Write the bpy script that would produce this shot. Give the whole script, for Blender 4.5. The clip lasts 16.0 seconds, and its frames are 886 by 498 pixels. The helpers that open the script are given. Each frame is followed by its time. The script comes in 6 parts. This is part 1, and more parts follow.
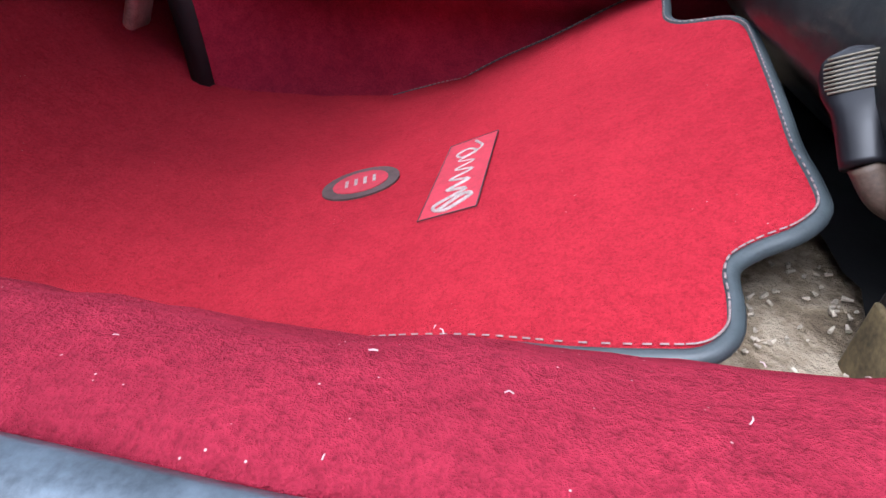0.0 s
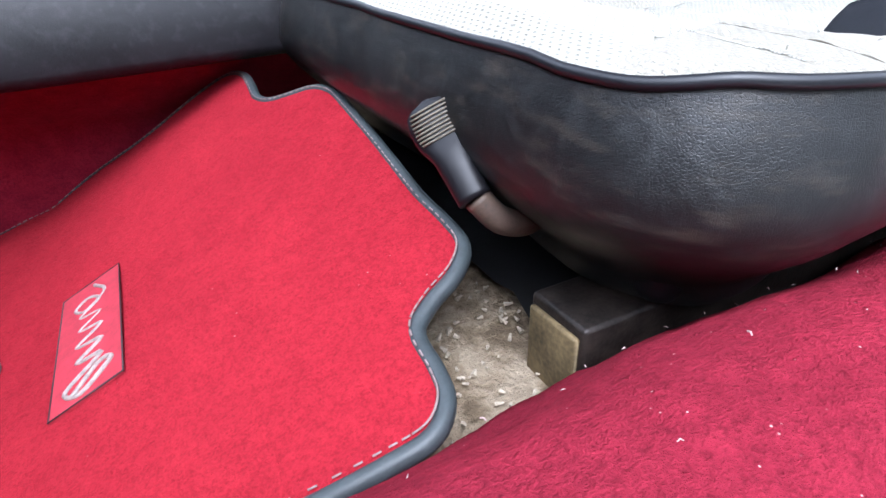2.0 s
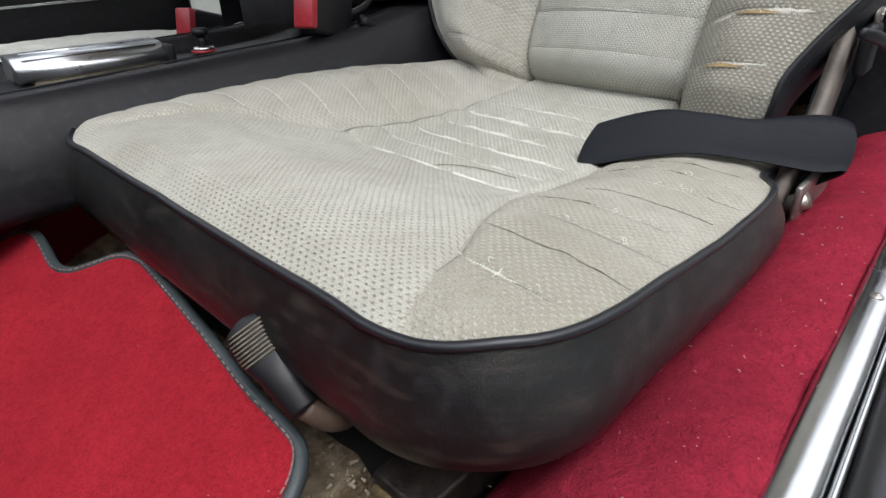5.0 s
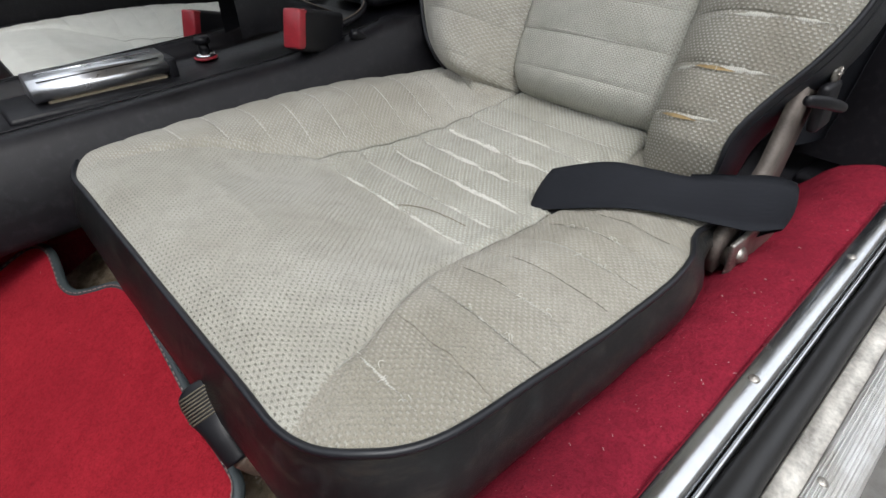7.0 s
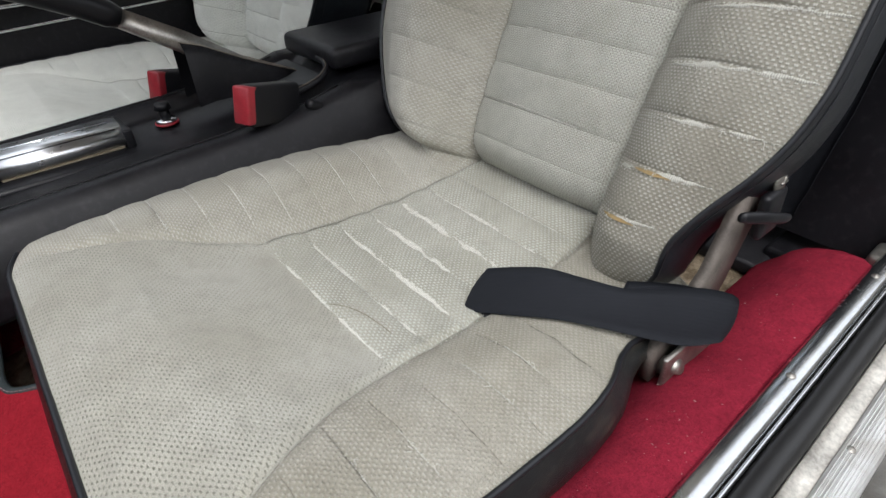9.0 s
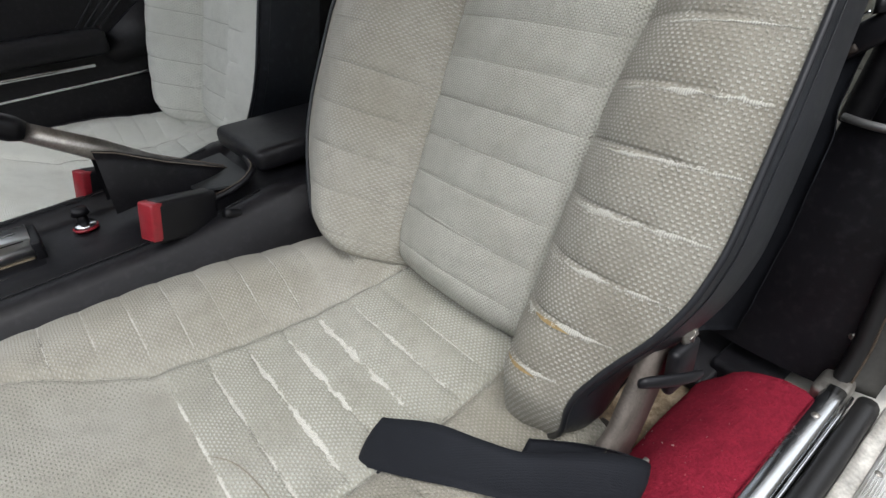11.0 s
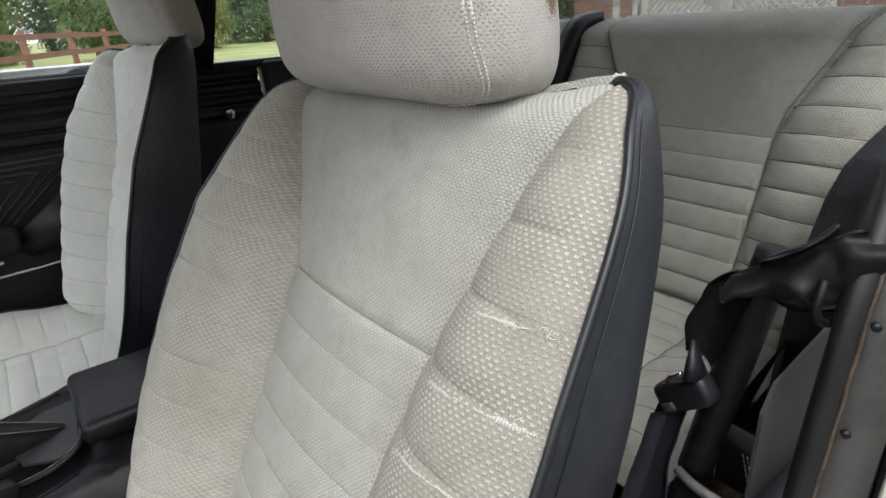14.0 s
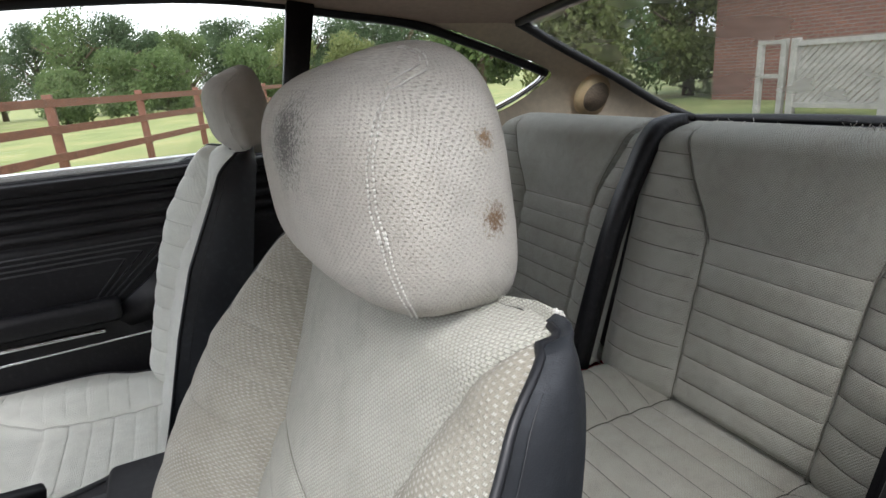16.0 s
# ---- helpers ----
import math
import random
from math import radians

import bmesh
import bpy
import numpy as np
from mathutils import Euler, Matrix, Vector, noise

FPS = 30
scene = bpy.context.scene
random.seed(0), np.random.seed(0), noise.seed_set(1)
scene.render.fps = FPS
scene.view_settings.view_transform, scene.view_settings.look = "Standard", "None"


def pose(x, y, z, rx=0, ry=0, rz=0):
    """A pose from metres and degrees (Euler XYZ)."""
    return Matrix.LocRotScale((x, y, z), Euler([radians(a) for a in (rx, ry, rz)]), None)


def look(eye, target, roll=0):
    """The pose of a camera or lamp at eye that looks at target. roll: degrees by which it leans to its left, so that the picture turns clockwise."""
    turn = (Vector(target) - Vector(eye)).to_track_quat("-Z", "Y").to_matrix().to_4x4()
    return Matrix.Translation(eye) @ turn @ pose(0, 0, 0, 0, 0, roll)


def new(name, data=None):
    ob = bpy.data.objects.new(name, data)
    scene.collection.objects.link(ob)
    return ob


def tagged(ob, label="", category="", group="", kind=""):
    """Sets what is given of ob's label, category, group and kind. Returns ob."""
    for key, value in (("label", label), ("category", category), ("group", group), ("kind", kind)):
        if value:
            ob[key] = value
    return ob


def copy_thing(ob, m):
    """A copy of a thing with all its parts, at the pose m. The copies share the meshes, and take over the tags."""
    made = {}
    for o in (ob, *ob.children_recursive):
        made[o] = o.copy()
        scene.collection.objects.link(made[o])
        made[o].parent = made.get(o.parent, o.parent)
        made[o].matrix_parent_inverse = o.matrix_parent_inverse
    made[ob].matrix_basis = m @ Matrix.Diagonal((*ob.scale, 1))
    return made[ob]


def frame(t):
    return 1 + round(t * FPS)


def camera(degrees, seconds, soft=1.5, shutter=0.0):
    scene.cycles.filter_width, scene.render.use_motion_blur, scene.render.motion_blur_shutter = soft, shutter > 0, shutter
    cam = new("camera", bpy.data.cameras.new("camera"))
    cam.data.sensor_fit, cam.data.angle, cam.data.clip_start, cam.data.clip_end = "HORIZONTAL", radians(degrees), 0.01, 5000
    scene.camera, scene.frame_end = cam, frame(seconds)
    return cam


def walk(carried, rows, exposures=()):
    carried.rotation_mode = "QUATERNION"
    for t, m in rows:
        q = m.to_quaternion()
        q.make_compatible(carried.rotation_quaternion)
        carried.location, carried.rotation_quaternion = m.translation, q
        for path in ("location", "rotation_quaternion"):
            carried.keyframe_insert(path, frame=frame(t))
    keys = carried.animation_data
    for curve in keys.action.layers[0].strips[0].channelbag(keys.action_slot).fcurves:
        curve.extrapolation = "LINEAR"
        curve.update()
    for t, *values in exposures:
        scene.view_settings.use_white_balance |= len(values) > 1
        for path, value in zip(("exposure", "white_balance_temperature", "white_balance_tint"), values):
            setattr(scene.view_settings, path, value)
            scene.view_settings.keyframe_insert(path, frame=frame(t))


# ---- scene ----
cam = camera(75.9, 16.0)
PATH = [
    (0, (0.051, -0.067, 0.475), (-0.197, 1.55, -0.674), 2.1),
    (0.5, (0.045, -0.056, 0.468), (0.113, 1.593, -0.661), 1.5),
    (1, (0.047, -0.035, 0.467), (0.388, 1.594, -0.643), 0.4),
    (1.5, (0.054, -0.028, 0.467), (0.648, 1.552, -0.606), -0.7),
    (2, (0.064, -0.026, 0.481), (0.889, 1.517, -0.489), -1.6),
    (2.5, (0.05, -0.021, 0.489), (1.082, 1.455, -0.381), -1.8),
    (3, (0.038, -0.005, 0.493), (1.207, 1.39, -0.337), -2.4),
    (3.5, (0.054, 0.001, 0.504), (1.313, 1.329, -0.302), -2.6),
    (4, (0.073, -0.001, 0.528), (1.369, 1.283, -0.291), -2.8),
    (4.5, (0.085, -0.009, 0.555), (1.375, 1.25, -0.312), -2.8),
    (7, (0.157, -0.079, 0.696), (1.244, 1.179, -0.415), -2.3),
    (7.5, (0.189, -0.087, 0.722), (1.24, 1.189, -0.404), -2.4),
    (8, (0.213, -0.09, 0.741), (1.248, 1.197, -0.387), -2.5),
    (8.2, (0.228, -0.091, 0.752), (1.245, 1.202, -0.385), -3.0),
    (10.3, (0.376, -0.084, 0.816), (1.395, 1.247, -0.275), -3.6),
    (10.5, (0.396, -0.087, 0.824), (1.417, 1.258, -0.249), -3.5),
    (11, (0.435, -0.088, 0.849), (1.465, 1.268, -0.199), -3.8),
    (11.5, (0.473, -0.087, 0.865), (1.522, 1.285, -0.144), -3.7),
    (12, (0.52, -0.087, 0.883), (1.579, 1.304, -0.089), -3.7),
    (12.5, (0.564, -0.091, 0.903), (1.632, 1.318, -0.031), -3.6),
    (13, (0.606, -0.101, 0.935), (1.685, 1.335, 0.057), -3.8),
    (13.5, (0.67, -0.094, 0.98), (1.77, 1.371, 0.178), -3.6),
    (14, (0.725, -0.095, 1.024), (1.828, 1.39, 0.264), -3.8),
    (14.5, (0.742, -0.095, 1.06), (1.832, 1.424, 0.351), -3.7),
    (15, (0.765, -0.099, 1.084), (1.804, 1.474, 0.417), -3.6),
    (15.5, (0.822, -0.099, 1.114), (1.768, 1.551, 0.495), -3.8),
    (16, (0.893, -0.106, 1.125), (1.671, 1.64, 0.537), -4.3),
]
EXPOSURES = [(0.0, 1.05, 5500, 14), (2.0, 1.1, 5500, 14), (3.5, 0.9, 5800, 12), (4.5, 0.3, 6250, 10), (7.0, -0.2, 6350, 10), (11.0, -0.13, 6350, 10), (14.0, 0.17, 6350, 10), (16.0, 0.17, 6350, 11)]
walk(cam, [(t, look(eye, target, roll)) for t, eye, target, roll in PATH], EXPOSURES)

# ---- world and light ----
world = bpy.data.worlds.new("overcast_sky")
scene.world = world
world.use_nodes = True
wn = world.node_tree.nodes
sky = wn.new("ShaderNodeTexSky")
sky.sky_type = "NISHITA"
sky.sun_disc = False
sky.sun_elevation = radians(60)
sky.sun_rotation = radians(207)
sky.air_density, sky.dust_density, sky.ozone_density = 1.0, 2.5, 1.0
pale = wn.new("ShaderNodeHueSaturation")
pale.inputs["Saturation"].default_value = 0.25
world.node_tree.links.new(sky.outputs[0], pale.inputs["Color"])
cloud = wn.new("ShaderNodeMix")
cloud.data_type = "RGBA"
cloud.inputs[0].default_value = 0.62
cloud.inputs[7].default_value = (2.1, 2.15, 2.2, 1)
world.node_tree.links.new(pale.outputs[0], cloud.inputs[6])
world.node_tree.links.new(cloud.outputs[2], wn["Background"].inputs[0])
wn["Background"].inputs[1].default_value = 0.69

sun = new("sun", bpy.data.lights.new("sun", "SUN"))
sun.data.energy, sun.data.angle, sun.data.color = 1.7, radians(30), (1.0, 0.98, 0.95)
sun.matrix_world = look((-1.8, -4.0, 8.4), (0.4, 0.3, 0.4))


# ---- building helpers ----
def link(node_tree, a, b):
    node_tree.links.new(a, b)


class Nodes:
    """A short way to write node materials."""

    def __init__(self, name):
        self.m = bpy.data.materials.new(name)
        self.m.use_nodes = True
        self.t = self.m.node_tree
        self.b = self.t.nodes["Principled BSDF"]

    def add(self, kind, **kw):
        n = self.t.nodes.new("ShaderNode" + kind)
        for k, v in kw.items():
            if k in n.inputs.keys():
                if hasattr(v, "is_output"):
                    self.t.links.new(v, n.inputs[k])
                else:
                    n.inputs[k].default_value = v
            else:
                setattr(n, k, v)
        return n

    def wire(self, a, b):
        self.t.links.new(a, b)

    def coord(self, kind="Object", scale=(1, 1, 1), rot=(0, 0, 0)):
        c = self.add("TexCoord")
        mp = self.add("Mapping")
        self.wire(c.outputs[kind], mp.inputs[0])
        mp.inputs["Scale"].default_value = scale
        mp.inputs["Rotation"].default_value = [radians(a) for a in rot]
        return mp.outputs[0]

    def noise(self, co, scale, detail=4.0, rough=0.55):
        n = self.add("TexNoise", Scale=scale, Detail=detail, Roughness=rough)
        self.wire(co, n.inputs["Vector"])
        return n.outputs[0]

    def ramp(self, fac, stops):
        r = self.add("ValToRGB")
        while len(r.color_ramp.elements) < len(stops):
            r.color_ramp.elements.new(0.5)
        for e, (p, c) in zip(r.color_ramp.elements, stops):
            e.position = p
            e.color = (*c, 1) if len(c) == 3 else c
        self.wire(fac, r.inputs[0])
        return r.outputs[0]

    def math(self, op, a, b=0.5):
        n = self.t.nodes.new("ShaderNodeMath")
        n.operation = op
        for i, v in enumerate((a, b)):
            if hasattr(v, "is_output"):
                self.wire(v, n.inputs[i])
            else:
                n.inputs[i].default_value = v
        return n.outputs[0]

    def mix(self, fac, a, b, mode="MIX"):
        n = self.t.nodes.new("ShaderNodeMix")
        n.data_type, n.blend_type = "RGBA", mode
        for i, v in ((0, fac), (6, a), (7, b)):
            if hasattr(v, "is_output"):
                self.wire(v, n.inputs[i])
            else:
                n.inputs[i].default_value = v if i == 0 else (*v, 1)
        return n.outputs[2]

    def bump(self, h, strength, dist, base=None):
        n = self.add("Bump", Strength=strength, Distance=dist)
        self.wire(h, n.inputs["Height"])
        if base is not None:
            self.wire(base, n.inputs["Normal"])
        return n.outputs[0]

    def done(self, color=None, rough=0.5, metal=0.0, normal=None, **kw):
        for key, v in (("Base Color", color), ("Roughness", rough), ("Metallic", metal), ("Normal", normal)):
            if v is None:
                continue
            if hasattr(v, "is_output"):
                self.wire(v, self.b.inputs[key])
            else:
                self.b.inputs[key].default_value = (*v, 1) if key == "Base Color" else v
        for k, v in kw.items():
            self.b.inputs[k.replace("_", " ")].default_value = v
        return self.m


def fabric(name, base, dark, dot, wide, high, dots=0.8, relief=0.0008, marks=(), holes=0.45, paired=0.0, fill=0.72, pit=False):
    """Basket-woven seat cloth: staggered rows of pale floats with dark gaps, soiled unevenly. The UV map is in metres.
    wide: from float to float along u; high: from row to row along v; paired: how far each float splits into two threads; fill: the float's share of its cell; pit: the marks are sunk gaps;
    marks: soiled spots, each a place, a radius and a colour."""
    n = Nodes(name)
    uv = n.coord("UV")
    obj = n.coord("Object")
    wob = n.add("TexNoise", Scale=150.0, Detail=2.0)
    n.wire(uv, wob.inputs["Vector"])
    shift = n.add("VectorMath", operation="SCALE", Scale=min(wide, high) * 0.7)
    n.wire(wob.outputs["Color"], shift.inputs[0])
    place = n.add("VectorMath", operation="ADD")
    n.wire(uv, place.inputs[0])
    n.wire(shift.outputs[0], place.inputs[1])
    sep = n.add("SeparateXYZ")
    n.wire(place.outputs[0], sep.inputs[0])
    v = n.math("DIVIDE", sep.outputs[1], high)
    u = n.math("ADD", n.math("DIVIDE", sep.outputs[0], wide), n.math("MULTIPLY", n.math("FLOOR", v), 0.5))
    du = n.math("ABSOLUTE", n.math("SUBTRACT", n.math("FRACT", u), 0.5))
    dv = n.math("ABSOLUTE", n.math("SUBTRACT", n.math("FRACT", v), 0.5))
    edge = n.math("MULTIPLY", n.math("MAXIMUM", n.math("MULTIPLY", du, 1.12), dv), 2.0)
    spot = n.ramp(edge, [(fill - 0.16, (1, 1, 1)), (fill + 0.14, (0, 0, 0))])
    if paired:
        spot = n.math("MULTIPLY", spot, n.math("SUBTRACT", 1.0, n.math("MULTIPLY", n.ramp(du, [(0.02, (1, 1, 1)), (0.09, (0, 0, 0))]), paired)))
    gap = n.ramp(edge, [(0.80, (0, 0, 0)), (1.0, (1, 1, 1))])
    fuzz = n.noise(uv, 900.0, 3.0, 0.7)
    soil = n.noise(obj, 7.0, 5.0)
    soil2 = n.noise(obj, 45.0, 5.0, 0.65)
    patchy = n.noise(uv, 16.0, 4.0)
    ground = n.mix(n.ramp(soil, [(0.38, (0, 0, 0)), (0.64, (1, 1, 1))]), base, dark)
    ground = n.mix(n.ramp(soil2, [(0.45, (0, 0, 0)), (0.75, (0.5,) * 3)]), ground, tuple(c * 0.72 for c in dark))
    ground = n.mix(n.math("MULTIPLY", gap, holes), ground, tuple(c * 0.50 for c in dark))
    ground = n.mix(n.ramp(fuzz, [(0.32, (0.7,) * 3), (0.56, (0, 0, 0))]), ground, tuple(c * 0.55 for c in dark))
    keep = n.math("MULTIPLY", spot, n.math("MULTIPLY", n.ramp(patchy, [(0.36, (0.30,) * 3), (0.58, (1, 1, 1))]), dots))
    col = n.mix(keep, ground, dot)
    for spot_at, radius, tone in marks:
        d = n.add("VectorMath", operation="DISTANCE")
        n.wire(obj, d.inputs[0])
        d.inputs[1].default_value = spot_at
        f = n.math("SUBTRACT", 1.0, n.math("DIVIDE", d.outputs["Value"], radius))
        f = n.math("ADD", f, n.math("MULTIPLY", n.math("SUBTRACT", n.noise(obj, 330.0, 5.0, 0.75), 0.5), 2.6))
        f = n.math("SUBTRACT", f, n.math("MULTIPLY", spot, 0.25))
        col = n.mix(n.math("MULTIPLY", n.ramp(f, [(0.30, (0, 0, 0)), (0.85, (1, 1, 1))]), 0.9), col, tone)
    h = n.math("ADD", n.math("SUBTRACT", n.math("MULTIPLY", spot, -1.0 if pit else 1.0), n.math("MULTIPLY", gap, holes * 1.6)), n.math("MULTIPLY", fuzz, 0.8))
    nrm = n.bump(h, 0.9, relief)
    return n.done(col, 0.95, normal=nrm, Sheen_Weight=0.10, Sheen_Roughness=0.6, Specular_IOR_Level=0.10)


def frayed(name, pale=(0.64, 0.63, 0.575)):
    """Bare warp threads lying side by side across a worn seam. The UV map is in metres along and across."""
    n = Nodes(name)
    uv = n.coord("UV")
    sep = n.add("SeparateXYZ")
    n.wire(uv, sep.inputs[0])
    wob = n.math("MULTIPLY", n.noise(uv, 260.0, 3.0), 7.0)
    line = n.math("SINE", n.math("ADD", n.math("MULTIPLY", sep.outputs[0], 2 * math.pi / 0.0020), wob))
    col = n.mix(n.ramp(line, [(0.0, (0, 0, 0)), (0.8, (0.8,) * 3)]), pale, tuple(c * 0.48 for c in pale))
    col = n.mix(n.ramp(n.noise(uv, 90.0, 4.0), [(0.5, (0, 0, 0)), (0.75, (0.6,) * 3)]), col, (0.42, 0.40, 0.33))
    return n.done(col, 0.95, normal=n.bump(line, -0.6, 0.0003), Specular_IOR_Level=0.1)


def vinyl(name, base, wear, rough=0.42, grain=700.0, spec=0.32, scuff=0.0):
    n = Nodes(name)
    co = n.coord("Object")
    v = n.add("TexVoronoi", Scale=grain, feature="DISTANCE_TO_EDGE")
    n.wire(co, v.inputs["Vector"])
    crease = n.add("TexNoise", Scale=28.0, Detail=6.0, Distortion=0.9)
    n.wire(co, crease.inputs["Vector"])
    patch = n.noise(co, 7.0, 5.0)
    dust = n.ramp(n.noise(co, 90.0, 5.0), [(0.52, (0, 0, 0)), (0.8, (1, 1, 1))])
    col = n.mix(n.ramp(patch, [(0.35, (0, 0, 0)), (0.75, (1, 1, 1))]), base, wear)
    col = n.mix(n.math("MULTIPLY", dust, 0.35), col, tuple(min(1, c * 2.2 + 0.02) for c in wear))
    if scuff:
        rub = n.noise(n.coord("Object", (7, 7, 34)), 3.0, 6.0, 0.7)
        col = n.mix(n.math("MULTIPLY", n.ramp(rub, [(0.52, (0, 0, 0)), (0.72, (1, 1, 1))]), scuff), col, (0.085, 0.070, 0.052))
    r = n.math("ADD", n.math("MULTIPLY", patch, 0.3), rough - 0.12)
    b1 = n.bump(n.ramp(v.outputs["Distance"], [(0.0, (0, 0, 0)), (0.12, (1, 1, 1))]), 0.30, 0.0003)
    return n.done(col, r, normal=n.bump(crease.outputs[0], 0.22, 0.004, b1), Specular_IOR_Level=spec)


def pile(name, base, dark, lint, scale=900.0, sheen=0.2, spots=0.55):
    """Tufted carpet with crushed patches and lint."""
    n = Nodes(name)
    co = n.coord("Object")
    tuft = n.math("ADD", n.math("MULTIPLY", n.noise(co, scale, 3.0, 0.7), 0.5), n.math("MULTIPLY", n.noise(co, scale * 0.38, 4.0, 0.75), 0.5))
    mid = n.noise(co, 60.0, 5.0, 0.65)
    big = n.noise(co, 8.0, 4.0)
    col = n.mix(n.ramp(n.math("ADD", n.math("MULTIPLY", mid, 0.5), n.math("MULTIPLY", big, 0.5)), [(0.38, (0, 0, 0)), (0.62, (1, 1, 1))]), dark, base)
    col = n.mix(n.ramp(tuft, [(0.38, (0.55,) * 3), (0.56, (0, 0, 0))]), col, tuple(c * 0.40 for c in dark))
    fleck = n.add("TexVoronoi", Scale=150.0)
    n.wire(co, fleck.inputs["Vector"])
    fl = n.math("MULTIPLY", n.ramp(fleck.outputs["Distance"], [(0.035, (1, 1, 1)), (0.075, (0, 0, 0))]), n.ramp(n.noise(co, 21.0, 2.0), [(spots, (0, 0, 0)), (spots + 0.06, (1, 1, 1))]))
    col = n.mix(fl, col, lint)
    h = n.math("ADD", tuft, n.math("MULTIPLY", mid, 1.2))
    return n.done(col, 1.0, normal=n.bump(h, 1.0, 0.0045), Sheen_Weight=sheen, Sheen_Roughness=0.5, Sheen_Tint=(*[min(1, c * 1.6 + 0.02) for c in base], 1), Specular_IOR_Level=0.05)


def plain(name, color, rough=0.5, metal=0.0, vary=0.15, scale=40.0, relief=0.0, **kw):
    """A painted, moulded or bare surface with light mottling and scuffs."""
    n = Nodes(name)
    co = n.coord("Object")
    a = n.noise(co, scale, 5.0)
    b = n.noise(co, scale * 7, 4.0)
    f = n.math("ADD", n.math("MULTIPLY", a, 0.6), n.math("MULTIPLY", b, 0.4))
    col = n.mix(n.ramp(f, [(0.35, (0, 0, 0)), (0.65, (1, 1, 1))]), tuple(c * (1 - vary) for c in color), tuple(min(1, c * (1 + vary)) for c in color))
    r = n.math("ADD", n.math("MULTIPLY", f, 0.25), max(0.0, rough - 0.125))
    nrm = n.bump(f, 0.5, relief) if relief else None
    return n.done(col, r, metal, nrm, **kw)


def to_mesh(name, verts, faces, uvs=None, smooth=True):
    me = bpy.data.meshes.new(name)
    me.from_pydata([tuple(v) for v in verts], [], faces)
    if uvs is not None:
        lay = me.uv_layers.new(name="metres")
        idx = np.empty(len(me.loops), dtype=np.int32)
        me.loops.foreach_get("vertex_index", idx)
        lay.data.foreach_set("uv", np.asarray(uvs, dtype=np.float32)[idx].ravel())
    if smooth:
        me.polygons.foreach_set("use_smooth", [True] * len(me.polygons))
    me.update()
    return me


def at_of(ob):
    """World place of a thing or part; all are unrotated while built."""
    v = Vector((0, 0, 0))
    while ob:
        v += ob.location
        ob = ob.parent
    return v


def thing(name, loc, label, category, group="", kind=""):
    ob = new(name)
    ob.location = loc
    ob.empty_display_size = 0.05
    return tagged(ob, label, category, group, kind)


def part(name, geo, material, parent, label="", smooth=True):
    """Links geometry given in world metres as one mesh under parent. geo: a bmesh, or (verts, faces[, uvs])."""
    if isinstance(geo, bmesh.types.BMesh):
        me = bpy.data.meshes.new(name)
        geo.to_mesh(me)
        geo.free()
        if smooth:
            me.polygons.foreach_set("use_smooth", [True] * len(me.polygons))
    else:
        me = to_mesh(name, geo[0], geo[1], geo[2] if len(geo) > 2 else None, smooth)
    ob = new(name, me)
    if material:
        me.materials.append(material)
    if parent:
        ob.parent = parent
        me.transform(Matrix.Translation(-at_of(parent)))
    return tagged(ob, label)


def solid(name, geo, material, label, category, group="", kind="", smooth=True):
    """A top-level thing or piece of the setting of one mesh."""
    ob = part(name, geo, material, None, "", smooth)
    return tagged(ob, label, category, group, kind)


def box(lo, hi, bevel=0.0, seg=2, m=None):
    bm = bmesh.new()
    bmesh.ops.create_cube(bm, size=1.0)
    c, s = (Vector(lo) + Vector(hi)) / 2, Vector(hi) - Vector(lo)
    bmesh.ops.transform(bm, matrix=Matrix.Translation(c) @ Matrix.Diagonal((*s, 1)), verts=bm.verts)
    if bevel:
        bmesh.ops.bevel(bm, geom=bm.edges[:], offset=bevel, segments=seg, profile=0.5, affect="EDGES")
    if m is not None:
        bmesh.ops.transform(bm, matrix=m, verts=bm.verts)
    return bm


def grid_faces(nu, nv, close_u=False):
    out = []
    for i in range(nu if close_u else nu - 1):
        j = (i + 1) % nu
        for k in range(nv - 1):
            out.append((i * nv + k, j * nv + k, j * nv + k + 1, i * nv + k + 1))
    return out


def tube(points, r, sides=8, caps=True, flat=1.0):
    """A round bar along points (r may be a list); flat squeezes it along its second axis."""
    pts = [Vector(p) for p in points]
    n = len(pts)
    rad = r if isinstance(r, (list, tuple)) else [r] * n
    verts, t0 = [], None
    ref = Vector((0, 0, 1))
    for i, p in enumerate(pts):
        t = (pts[min(i + 1, n - 1)] - pts[max(i - 1, 0)]).normalized()
        if t0 is None:
            if abs(t.dot(ref)) > 0.9:
                ref = Vector((1, 0, 0))
        a = (ref - t * ref.dot(t)).normalized()
        ref = a
        b = t.cross(a)
        for k in range(sides):
            w = 2 * math.pi * k / sides
            verts.append(p + (a * math.cos(w) + b * math.sin(w) * flat) * rad[i])
        t0 = t
    faces = []
    for i in range(n - 1):
        for k in range(sides):
            q = (k + 1) % sides
            faces.append((i * sides + k, i * sides + q, (i + 1) * sides + q, (i + 1) * sides + k))
    if caps:
        faces.append(tuple(range(sides))[::-1])
        faces.append(tuple((n - 1) * sides + k for k in range(sides)))
    return verts, faces


